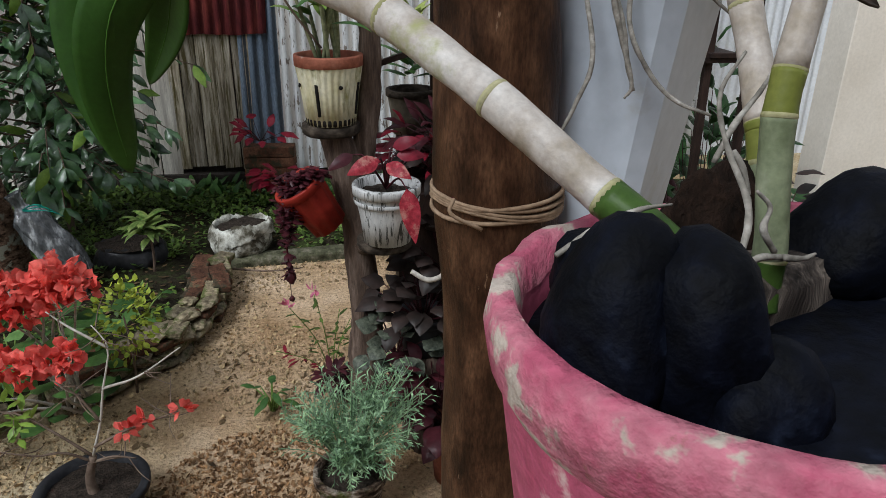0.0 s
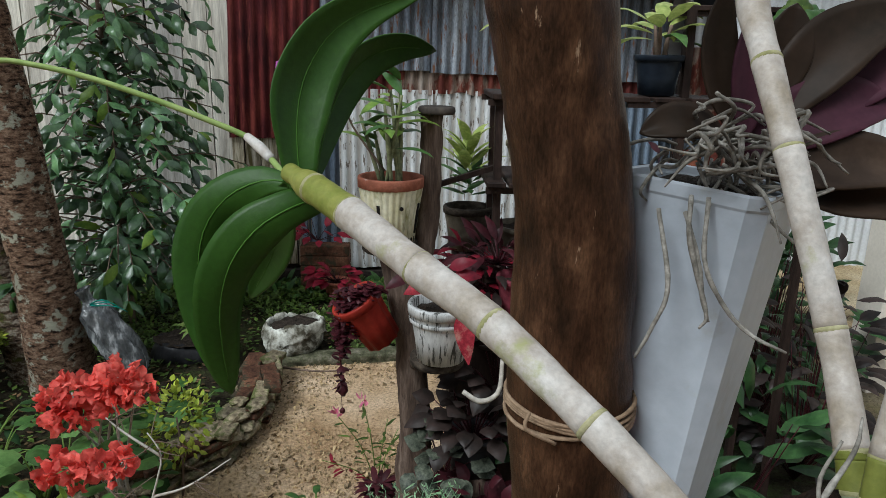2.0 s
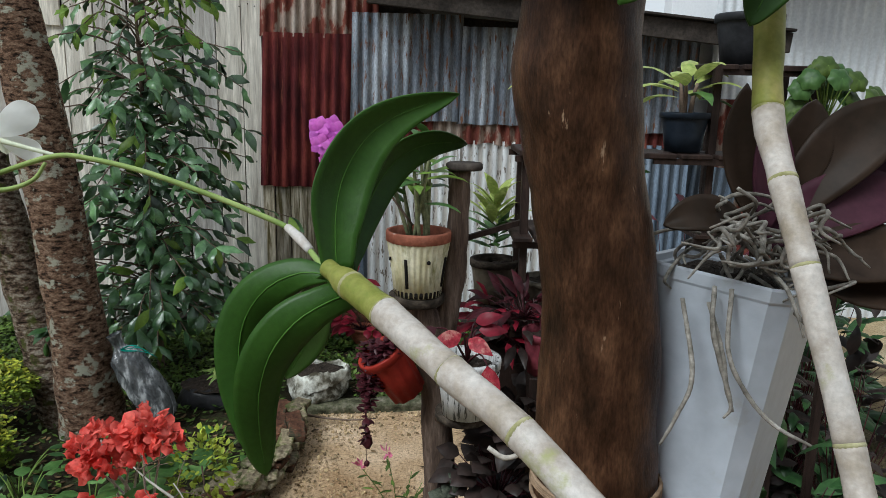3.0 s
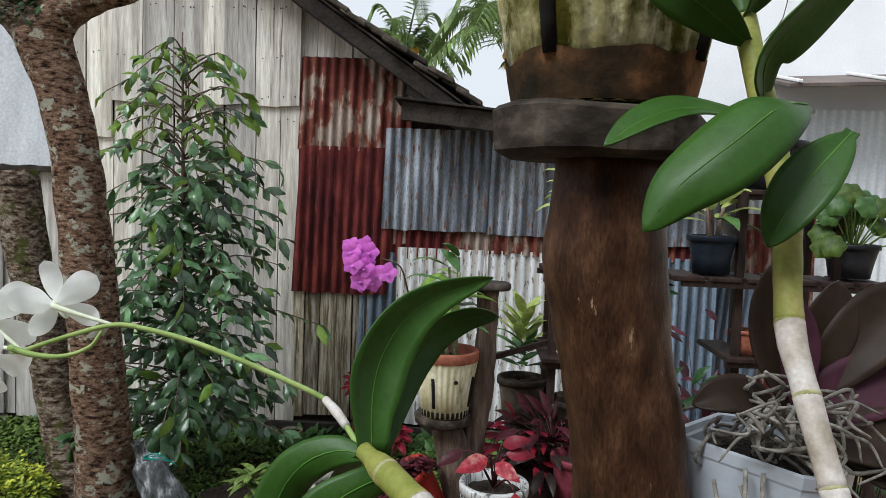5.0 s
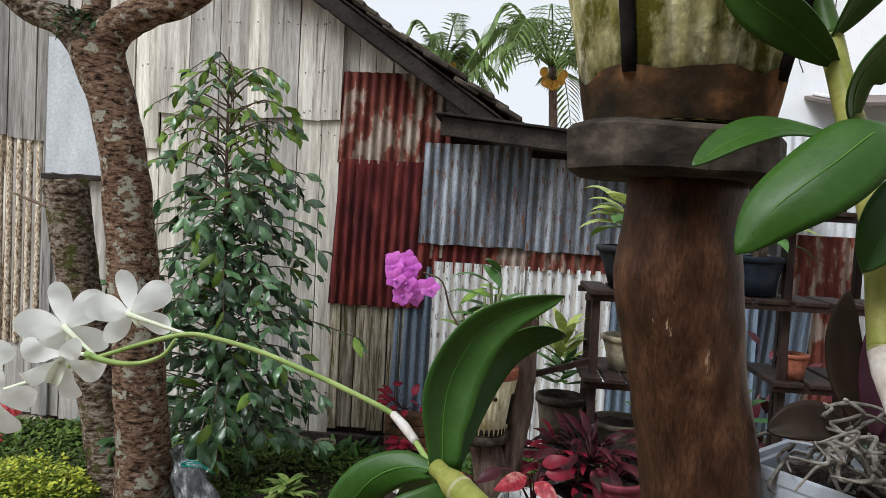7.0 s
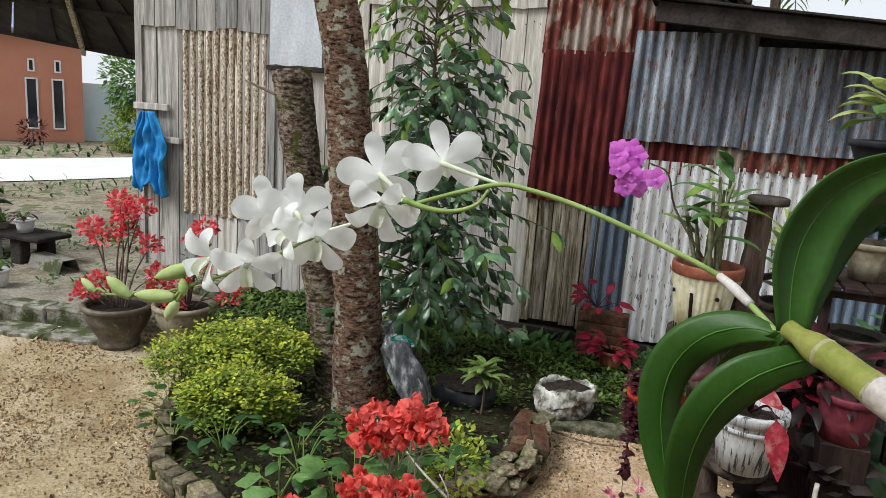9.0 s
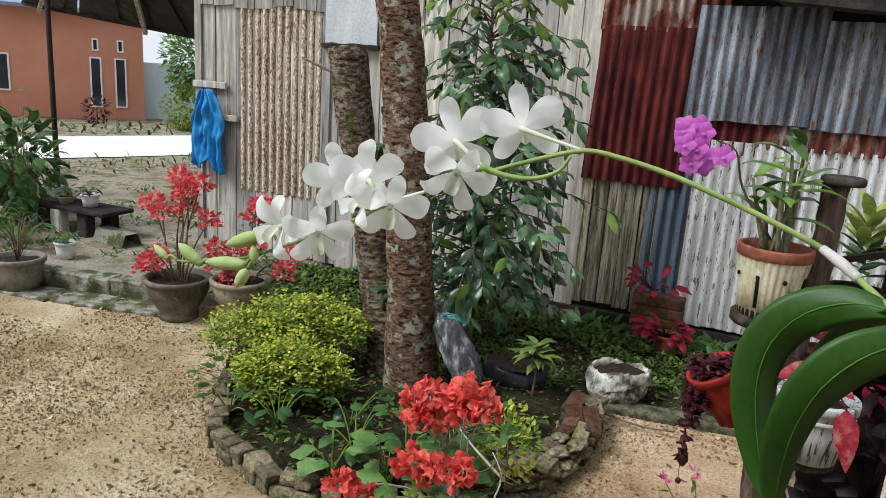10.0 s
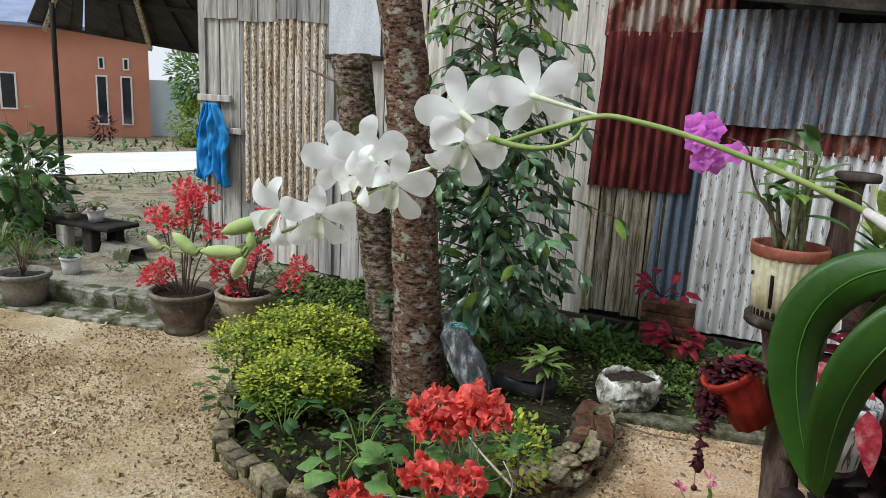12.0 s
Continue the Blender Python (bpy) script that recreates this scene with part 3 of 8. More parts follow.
LEAF_COFFEE = leaf_mat("glossy_coffee_leaf", (0.024, 0.080, 0.030), (0.15, 0.29, 0.13), 0.32, 0.8, 0.18, spec=0.8)
LEAF_DEEP = leaf_mat("deep_green_leaf", (0.011, 0.034, 0.012), (0.05, 0.11, 0.038), 0.32, 0.5, 0.12)
LEAF_YOUNG = leaf_mat("young_green_leaf", (0.10, 0.19, 0.03), (0.22, 0.33, 0.06), 0.4)
LEAF_LIME = leaf_mat("lime_leaf", (0.24, 0.31, 0.024), (0.56, 0.56, 0.075), 0.5, 0.5, 0.3)
LEAF_MID = leaf_mat("mid_green_leaf", (0.026, 0.072, 0.018), (0.09, 0.18, 0.05), 0.42, 0.5, 0.16)
LEAF_MOSS = leaf_mat("creeping_green", (0.026, 0.058, 0.012), (0.13, 0.20, 0.04), 0.55, 0.7, 0.15)
LEAF_PALE = leaf_mat("pale_yellow_green_leaf", (0.20, 0.29, 0.06), (0.48, 0.53, 0.18), 0.4, 0.3, 0.3, 0.25, None, (0.6, 0.7), 40)
LEAF_GREY = leaf_mat("silver_green_leaf", (0.11, 0.22, 0.12), (0.36, 0.52, 0.34), 0.6, 0.6)
LEAF_DARKRED = leaf_mat("dark_red_leaf", (0.024, 0.007, 0.010), (0.085, 0.017, 0.026), 0.4, 0.45)
LEAF_CRIMSON = leaf_mat("crimson_leaf", (0.10, 0.006, 0.016), (0.31, 0.018, 0.042), 0.45, 0.35)
LEAF_BLACK = leaf_mat("blackish_leaf", (0.012, 0.011, 0.010), (0.045, 0.03, 0.028), 0.45, 0.4)
PETAL_RED = leaf_mat("coral_red_petal", (0.68, 0.06, 0.055), (0.92, 0.22, 0.18), 0.6, 0.3, 0.4)
PETAL_CORAL = leaf_mat("rose_red_petal", (0.62, 0.05, 0.075), (0.86, 0.20, 0.22), 0.6, 0.3, 0.3)
PETAL_PINK = leaf_mat("pink_petal", (0.62, 0.12, 0.26), (0.8, 0.3, 0.42), 0.6, 0.25, 0.3)
TWIG = surface("brown_twig", [(0.3, (0.09, 0.06, 0.045)), (0.7, (0.2, 0.15, 0.115))], 20, (1, 1, 1), 90, (1, 1, 1), 0.3, 0.85, bump=0.3)
PALE_TWIG = surface("pale_twig", [(0.3, (0.32, 0.29, 0.25)), (0.7, (0.5, 0.47, 0.42))], 20, (1, 1, 1), 90, (1, 1, 1), 0.3, 0.85, bump=0.3)
GREEN_STEM = surface("green_stem", [(0.3, (0.09, 0.15, 0.03)), (0.7, (0.2, 0.28, 0.07))], 20, (1, 1, 1), 90, (1, 1, 1), 0.2, 0.5, bump=0.2)


def cloud_leaves(bm, centre, size, count, length, width, droop=0.5, shell=0.35, n=3, lean=0.0, fold=0.3):
    """Leaves spread through an egg-shaped crown, thicker towards its skin, pointing out and down."""
    for _ in range(count):
        d = any_way()
        r = rnd(shell, 1.0) ** 0.6
        p = Vector(centre) + Vector((d.x * size[0], d.y * size[1], d.z * size[2])) * r
        w = (d + any_way() * 0.7 + Vector((0, 0, lean))).normalized()
        k = rnd(0.7, 1.25)
        blade(bm, p, w, Vector((0, 0, 1)) + any_way() * 0.4, length * k, width * k, droop, fold, n, 0.42, cols=1)


# ---------------------------------------------------------------- far side: road, orange house, shed
road = bmesh.new()
dirx, diry = Vector((0.40, 0.917, 0)), Vector((-0.917, 0.40, 0))
o = Vector((-8.6, 7.8, 0.115))
q = [o - dirx * 60 + diry * 0.1, o + dirx * 60 + diry * 0.1, o + dirx * 60 + diry * 2.9, o - dirx * 60 + diry * 2.9]
for a in range(40):
    p0, p1 = q[0].lerp(q[1], a / 40), q[0].lerp(q[1], (a + 1) / 40)
    e0, e1 = diry * (0.06 * math.sin(a * 2.1)), diry * (0.06 * math.sin((a + 1) * 2.1))
    road.faces.new([road.verts.new(v) for v in (p0 + e0, p1 + e1, p1 + diry * 2.8, p0 + diry * 2.8)])
ob = part("road", road, ROAD)
tagged(ob, "pale concrete village road", "road", kind="structure")

far_house = thing("orange_house", (-14.3, 11.55, 0), "terracotta-painted house across the road", "house", kind="structure", rz=math.degrees(math.atan2(2.0, 1.74)))
part("wall", one_box(-9.0, 1.42, 0.0, 0.2, 0.0, 2.62), ORANGE_WALL, far_house, smooth=False)
part("end_wall", one_box(1.22, 1.42, 0.2, 5.0, 0.0, 2.62), ORANGE_WALL, far_house, smooth=False)
part("plinth", one_box(-9.0, 1.44, -0.05, 0.0, 0.0, 0.10), CONCRETE, far_house, smooth=False)
roofm = surface("blue_grey_roof_tin", [(0.3, (0.16, 0.2, 0.3)), (0.7, (0.28, 0.33, 0.46))], 2, (1, 1, 1), 30, (1, 1, 1), 0.2, 0.5, bump=0.1)
part("roof", one_box(-9.5, 1.6, -0.5, 3.0, 0.0, 0.08, pose(0, 0, 2.6, 18, 0, 0)), roofm, far_house, smooth=False)


def far_window(x, z0, w, h):
    win = part("window", one_box(x - w / 2, x + w / 2, -0.02, 0.03, z0, z0 + h), DARK_GLASS, far_house, smooth=False)
    t = 0.035
    for a, b, c, d in ((x - w / 2 - t, x - w / 2, z0 - t, z0 + h + t), (x + w / 2, x + w / 2 + t, z0 - t, z0 + h + t), (x - w / 2, x + w / 2, z0 + h, z0 + h + t), (x - w / 2, x + w / 2, z0 - t, z0)):
        part("window_frame", one_box(a, b, -0.05, 0.02, c, d), WHITE_PAINT, win, smooth=False)


for wx in (0.40, 0.92):
    far_window(wx, 0.41, 0.18, 1.06)
    far_window(wx + 0.01, 1.67, 0.07, 0.21)
far_window(-1.47, 0.70, 0.26, 0.74)
porch = part("porch_wall", one_box(1.42, 2.6, 0.5, 0.6, 0.0, 1.45), surface("pale_blue_door_paint", [(0.3, (0.5, 0.62, 0.68)), (0.7, (0.62, 0.72, 0.78))], 3, (1, 1, 1), 50, (1, 1, 1), 0.1, 0.6, bump=0.1), far_house, "pale blue porch door", smooth=False)
ac = thing("air_conditioner", (-15.72, 9.9, 1.28), "white outdoor air conditioning unit on the orange wall", "air conditioner", rz=math.degrees(math.atan2(2.0, 1.74)))
part("casing", one_box(-0.22, 0.22, -0.2, 0.0, 0, 0.3, None, 0.02), WHITE_PAINT, ac, smooth=False)
part("fan_grille", lathe([(0.0, 0.01), (0.11, 0.01), (0.12, 0.0)], 20), surface("grey_grille", [(0.3, (0.2, 0.2, 0.2)), (0.7, (0.35, 0.35, 0.35))], 30, (1, 1, 1), 60, (1, 1, 1), 0.2, 0.6), ac).matrix_basis = pose(-0.07, -0.202, 0.15, 90, 0, 0)

shed = thing("shed_roof", (-5.6, 4.5, 0), "dark lean-to roof of old boards on a thin post", "roof", kind="structure")
SR = [Vector((1.22, 1.5, 1.72)), Vector((-2.79, 1.5, 2.146)), Vector((-0.3, 0.0, 2.62)), Vector((1.22, 0.0, 2.55))]
for k in range(17):
    u0, u1 = k / 17 - 0.003, (k + 1) / 17 + 0.003
    bm = bmesh.new()
    far_l = rnd(-0.05, 0.05)
    pts = [SR[0].lerp(SR[1], u0), SR[0].lerp(SR[1], u1), SR[3].lerp(SR[2], u1), SR[3].lerp(SR[2], u0)]
    pts[0] += Vector((0, far_l, 0))
    pts[1] += Vector((0, far_l + rnd(-.02, .02), 0))
    lo = [bm.verts.new(p + Vector((0, 0, 0.022 * (k % 2) + rnd(-0.001, 0.001)))) for p in pts]
    hi = [bm.verts.new(v.co + Vector((0, 0, 0.018))) for v in lo]
    bm.faces.new(list(reversed(lo)))
    bm.faces.new(hi)
    for j in range(4):
        bm.faces.new((lo[j], lo[(j + 1) % 4], hi[(j + 1) % 4], hi[j]))
    part("roof_plank", bm, DARK_WOOD, shed, smooth=False)
for a, b in ((0.05, 0.0), (0.5, 0.45), (0.93, 0.9)):
    p0, p1 = SR[0].lerp(SR[1], a), SR[3].lerp(SR[2], b)
    part("rafter", tube(bmesh.new(), [p0 - Vector((0, 0, 0.05)), p1 - Vector((0, 0, 0.05))], [0.03], 2, 4), BOARD_LOW, shed, smooth=False)
for v in (0.05, 0.55):
    p0, p1 = SR[0].lerp(SR[3], v), SR[1].lerp(SR[2], v)
    part("purlin", tube(bmesh.new(), [p0 - Vector((0, 0, 0.025)), p1 - Vector((0, 0, 0.025))], [0.022], 2, 4), DARK_WOOD, shed, smooth=False)
part("post", tube(bmesh.new(), [(-1.27, 0.66, 0.05), (-1.26, 0.66, 2.28)], [0.028, 0.026], 6, 8, 0.05), DARK_WOOD, shed)

# battens and the cloth hung on the house's corner
part("batten", one_box(-4.37 - HX, -4.02 - HX, -0.045, -0.013, 1.42, 1.475), BOARD, house, smooth=False)
part("batten", one_box(-4.15 - HX, -3.9 - HX, -0.045, -0.013, 1.16, 1.21), BOARD, house, smooth=False)
cl = bmesh.new()
rows = []
for j in range(31):
    v = j / 30
    row = []
    for i in range(41):
        u = i / 40
        w = 0.05 + 0.12 * min(1, v * 2.2 + 0.15)
        x = (u - 0.5) * 2 * w + 0.012 * math.sin(v * 7)
        y = -0.05 - 0.026 * math.sin(u * 26 + 4 * math.sin(v * 2.6 + 3 * u)) * (0.5 + 0.6 * v) - 0.02 * noise.noise(Vector((u * 14, v * 5, 4))) - 0.03 * noise.noise(Vector((u * 7, v * 6, 1))) - 0.03
        row.append(cl.verts.new((x, y, 1.41 - v * (0.62 + 0.05 * math.sin(u * 9) + 0.04 * u))))
    rows.append(row)
for a, b in zip(rows, rows[1:]):
    for i in range(40):
        cl.faces.new((a[i], a[i + 1], b[i + 1], b[i]))
cloth = part("hanging_cloth", cl, surface("blue_cotton", [(0.3, (0.015, 0.15, 0.40)), (0.7, (0.06, 0.31, 0.66))], 9, (1, 1, 1), 120, (1, 1, 1), 0.3, 0.9, bump=0.3))
cloth.matrix_basis = pose(-4.17, WALL_Y - 0.02, 0)
cloth.modifiers.new("thickness", "SOLIDIFY").thickness = 0.004
tagged(cloth, "crumpled blue cloth hung on a board wall", "cloth")

# the broken curb of the terrace
curb = new("terrace_curb")
tagged(curb, "broken mossy concrete curb of the raised terrace", "curb", kind="structure")
cdir = (Vector((*CURB_B, 0)) - Vector((*CURB_A, 0)))
ca = math.degrees(math.atan2(cdir.y, cdir.x))
for k in range(3):
    l = cdir.length / 3
    bm = one_box(0, l - 0.006, -0.05, 0.11, -0.03, 0.128 + rnd(-.012, .008), None, 0.012)
    bmesh.ops.subdivide_edges(bm, edges=bm.edges[:], cuts=6, use_grid_fill=True)
    for v in bm.verts:
        v.co += Vector((noise.noise(v.co * 14 + Vector((k, 0, 0))), noise.noise(v.co * 14 + Vector((0, k, 5))), noise.noise(v.co * 9 + Vector((k, 2, 0))))) * 0.016
    p = part("curb_block", bm, CONCRETE, curb, smooth=False)
    p.matrix_basis = pose(CURB_A[0] + cdir.x * k / 3, CURB_A[1] + cdir.y * k / 3, 0, 0, 0, ca)
for k in range(4):
    l = cdir.length / 4
    bm = one_box(0, l - 0.01, -0.27 - 0.03 * rnd(0, 1), -0.055, -0.03, 0.022, None, 0.008)
    bmesh.ops.subdivide_edges(bm, edges=bm.edges[:], cuts=5, use_grid_fill=True)
    for v in bm.verts:
        v.co += Vector((noise.noise(v.co * 12 + Vector((k, 3, 0))), noise.noise(v.co * 12 + Vector((k, 0, 7))), 0.3 * noise.noise(v.co * 20))) * 0.018
    p = part("paving_slab", bm, CONCRETE, curb, smooth=False)
    p.matrix_basis = pose(CURB_A[0] + cdir.x * k / 4, CURB_A[1] + cdir.y * k / 4, 0.004, rnd(-1, 1), rnd(-1, 1), ca)


# ---------------------------------------------------------------- trees
def knobbly(bm, ctrl, radii, n=40, seg=20, rough=0.10, wobble=0.006):
    tube(bm, ctrl, radii, n, seg, rough, 9)
    for v in bm.verts:
        v.co += Vector((noise.noise(v.co * 35), noise.noise(v.co * 35 + Vector((9, 0, 0))), 0)) * wobble
    return bm


tree = thing("garden_tree", (-1.40, 2.97, 0), "scaly brown garden tree with pale lichen, forking above", "tree")
TB = Vector((-1.40, 2.97, 0))


def rel(pts, base):
    return [Vector(p) - base for p in pts]


part("trunk", knobbly(bmesh.new(), rel([(-1.37, 2.98, -0.05), (-1.41, 2.96, 0.12), (-1.45, 2.95, 0.70), (-1.53, 2.95, 1.5), (-1.60, 2.95, 2.0), (-1.73, 2.95, 2.40)], TB),
     [0.205, 0.150, 0.128, 0.116, 0.108, 0.102, 0.115]), BARK, tree)
for pts, rr, mt in (([(-1.72, 2.95, 2.34), (-1.62, 2.93, 2.47), (-1.45, 2.92, 2.56), (-1.25, 2.90, 2.62), (-0.9, 2.9, 2.95)], [0.095, 0.085, 0.07, 0.062, 0.05], BARK),
                    ([(-1.74, 2.95, 2.36), (-1.90, 2.96, 2.50), (-2.10, 2.97, 2.58), (-2.5, 3.0, 2.9)], [0.09, 0.07, 0.06, 0.045], MOSS_BARK),
                    ([(-1.74, 2.97, 2.40), (-1.76, 3.0, 2.62), (-1.70, 3.05, 3.1), (-1.6, 3.1, 3.6)], [0.07, 0.06, 0.05, 0.03], BARK)):
    part("limb", knobbly(bmesh.new(), rel(pts, TB), rr, 18, 14), mt, tree)
# unseen crown above the limbs; it also serves to shade the bed
bm = bmesh.new()
for c, s, k in (((-0.8, 2.9, 3.35), (0.5, 0.6, 0.35), 150), ((-2.5, 3.0, 3.35), (0.6, 0.6, 0.4), 150), ((-1.6, 3.1, 3.8), (0.7, 0.7, 0.45), 200)):
    cloud_leaves(bm, Vector(c) - TB, s, k, 0.11, 0.05)
part("crown", bm, LEAF_DEEP, tree)
bm = bmesh.new()
for _ in range(70):
    p = Vector((-1.78 + rnd(-.1, .1), 2.88 + rnd(-.06, .06), 2.44 + rnd(-.03, .12)))
    blade(bm, p - TB, any_way(-0.5, 0.6), (0, 0, 1), rnd(0.05, 0.1), 0.022, 0.9, 0.2, 3, cols=1)
part("moss_tuft", bm, LEAF_DEEP, tree, "dark moss and small ferns in the fork")

tree2 = thing("sawn_tree", (-1.58, 3.08, 0), "mossy leaning trunk cut off flat above", "tree")
T2 = Vector((-1.58, 3.08, 0))
part("trunk", knobbly(bmesh.new(), rel([(-1.52, 3.06, -0.05), (-1.66, 3.12, 0.22), (-1.76, 3.15, 0.60), (-1.83, 3.15, 0.95), (-1.93, 3.15, 1.4), (-1.99, 3.15, 1.77)], T2), [0.15, 0.112, 0.098, 0.094, 0.098, 0.105]), MOSS_BARK, tree2)
part("dead_twig", tube(bmesh.new(), rel([(-1.99, 3.10, 1.62), (-2.12, 3.12, 1.655), (-2.27, 3.14, 1.70)], T2), [0.011, 0.009, 0.006], 8, 6, 0.2, 60), TWIG, tree2, "broken dead twig")
part("green_pod", lathe([(0.0, -0.035), (0.011, -0.02), (0.014, 0.0), (0.009, 0.025), (0.0, 0.04)], 10), LEAF_MID, tree2, "small hanging green pod").matrix_basis = Matrix.Translation(Vector((-1.585, 2.93, 0.46)) - T2)
bm = bmesh.new()
for _ in range(7):
    blade(bm, Vector((-1.57, 2.95, 0.55)) - T2 + any_way() * 0.03, any_way(-.8, .3), (0, -1, 1), rnd(0.06, 0.1), 0.035, 0.6, 0.2, 4)
part("creeper_leaf", bm, LEAF_DEEP, tree2)

# the tall young tree before the boards
bush = thing("coffee_tree", (-1.36, 3.70, 0), "slender young coffee tree with drooping glossy dark leaves", "tree")
BB = Vector((-1.36, 3.70, 0))
part("trunk", tube(bmesh.new(), rel([(-1.37, 3.7, -0.03), (-1.37, 3.7, 0.8), (-1.38, 3.69, 1.7), (-1.40, 3.7, 2.58)], BB), [0.022, 0.018, 0.012, 0.004], 24, 8, 0.1), TWIG, bush)
lv, yg = bmesh.new(), bmesh.new()
near_leaves = 0
for k in range(160):
    u = (k / 160) ** 1.3
    h = 0.30 + 2.16 * u + rnd(-.03, .03)
    reach = lerp_list([0.50, 0.62, 0.64, 0.58, 0.50, 0.50, 0.46, 0.26], u) * rnd(0.55, 1.25)
    a = k * 2.39996 + rnd(-.3, .3)
    out = Vector((math.cos(a), math.sin(a) * 0.8, 0))
    p0 = Vector((-0.015, 0, h))
    p1 = p0 + out * reach * 0.55 + Vector((0, 0, 0.09))
    p2 = p0 + out * reach + Vector((0, 0, 0.05 - 0.10 * rnd(0, 1)))
    part("branch", tube(bmesh.new(), [p0, p1, p2], [0.006, 0.004, 0.0025], 6, 5), TWIG, bush)
    young = h > 1.95
    line = curve_pts([p0, p1, p2], 6)
    for i, (p, (d, s, up)) in enumerate(zip(line, frames_along(line))):
        if i < (0 if h < 1.7 else 2):
            continue
        for sg in (-1, 1, 0):
            if (sg == 0 and i < 6) or random.random() < (0.10 if h < 1.6 else 0.34):
                continue
            w = (d * 0.6 + Vector((-out.y, out.x, 0)) * sg * rnd(0.5, 1.0) + Vector((0, 0, rnd(-0.8, 0.3)))).normalized()
            le = rnd(0.09, 0.155) * (0.85 if young else 1)
            fresh = (young and random.random() < 0.5) or random.random() < 0.06
            tilt = Vector((0, -0.4, 1)) + any_way() * 0.8
            if not fresh and near_leaves < 300 and out.y < -0.1:
                near_leaves += 1
                one = bmesh.new()
                blade(one, p, w, tilt, le, le * 0.37, rnd(0.3, 1.1), 0.35, 6, 0.42, cols=1, wave=0.22)
                part("leaf", one, LEAF_COFFEE, bush)
                continue
            blade(yg if fresh else lv, p, w, tilt, le, le * 0.37, rnd(0.3, 1.1), 0.35, 5, 0.42, cols=1, wave=0.22)
part("foliage", lv, LEAF_COFFEE, bush)
part("young_foliage", yg, LEAF_YOUNG, bush, "pale yellow-green young leaves")


# ---------------------------------------------------------------- the planted bed
def stone_ring():
    edging = new("stone_edging")
    tagged(edging, "dry edging of mossy stones and broken bricks round the bed", "edging", kind="structure")
    shapes = []
    for k in range(7):
        bm = bmesh.new()
        lump(bm, (0, 0, 0), 0.05, (1.55, 0.9, 0.46), 2, 0.5, 1.2)
        me = bpy.data.meshes.new("stone")
        bm.to_mesh(me)
        bm.free()
        me.materials.append(STONE)
        shapes.append(me)
    bricks = []
    for k in range(3):
        bm = one_box(-0.095, 0.095, -0.047, 0.047, -0.025, 0.025, None, 0.006)
        bmesh.ops.subdivide_edges(bm, edges=bm.edges[:], cuts=1, use_grid_fill=True)
        for v in bm.verts:
            v.co += Vector((noise.noise(v.co * 30 + Vector((k, 0, 0))), noise.noise(v.co * 30 + Vector((0, k, 5))), noise.noise(v.co * 30 + Vector((3, 0, k))))) * 0.007
        me = bpy.data.meshes.new("brick")
        bm.to_mesh(me)
        bm.free()
        me.materials.append(BRICK if k else STONE)
        bricks.append(me)
    blocks = []
    for k in range(5):
        bm = one_box(-0.056, 0.056, -0.045, 0.045, -0.030, 0.030, None, 0.006)
        bmesh.ops.subdivide_edges(bm, edges=bm.edges[:], cuts=1, use_grid_fill=True)
        for v in bm.verts:
            v.co += Vector((noise.noise(v.co * 22 + Vector((k, 0, 0))), noise.noise(v.co * 22 + Vector((0, k, 5))), noise.noise(v.co * 22 + Vector((3, 0, k))))) * 0.013
        me = bpy.data.meshes.new("stone")
        bm.to_mesh(me)
        bm.free()
        me.materials.append(STONE)
        blocks.append(me)
    ring = [Vector((a, b, 0)) for a, b in BED]
    lens = [(b - a).length for a, b in zip(ring, ring[1:])]
    total, s = sum(lens), 0.0
    while s < total:
        u, i = s, 0
        while u > lens[i]:
            u -= lens[i]
            i += 1
        p = ring[i].lerp(ring[i + 1], u / lens[i])
        d = (ring[i + 1] - ring[i]).normalized()
        ang = math.degrees(math.atan2(d.y, d.x))
        stack = s < 1.15
        if stack:
            for layer in range(4):
                for back in (0, 1):
                    use_brick = random.random() < (0.75 if s < 0.45 else 0.3)
                    ob = new("brick" if use_brick else "stone", random.choice(bricks if use_brick else shapes))
                    ob.parent = edging
                    k = rnd(0.75, 1.15) if not use_brick else rnd(0.7, 0.95)
                    off = Vector((d.y, -d.x, 0)) * (rnd(-0.02, 0.02) + 0.075 * back)
                    m = pose(p.x + off.x + rnd(-.015, .015), p.y + off.y + rnd(-.015, .015), 0.02 + layer * 0.036 + rnd(-.006, .006), rnd(-9, 9), rnd(-9, 9), ang + rnd(-18, 18))
                    ob.matrix_basis = m @ Matrix.Diagonal((k, k, k * (0.8 if use_brick else 1), 1))
        else:
            for layer in range(2):
                ob = new("stone", random.choice(blocks))
                ob.parent = edging
                lx = rnd(0.85, 1.1) if layer == 0 else rnd(0.6, 0.95)
                m = pose(p.x + rnd(-.012, .012), p.y + rnd(-.012, .012), 0.018 + layer * 0.056 + rnd(-.006, .006), rnd(-5, 5), rnd(-5, 5), ang + rnd(-9, 9))
                ob.matrix_basis = m @ Matrix.Diagonal((lx, rnd(0.8, 1.05), rnd(0.8, 1.0) if layer == 0 else rnd(0.6, 0.85), 1))
        s += rnd(0.085, 0.12)


stone_ring()

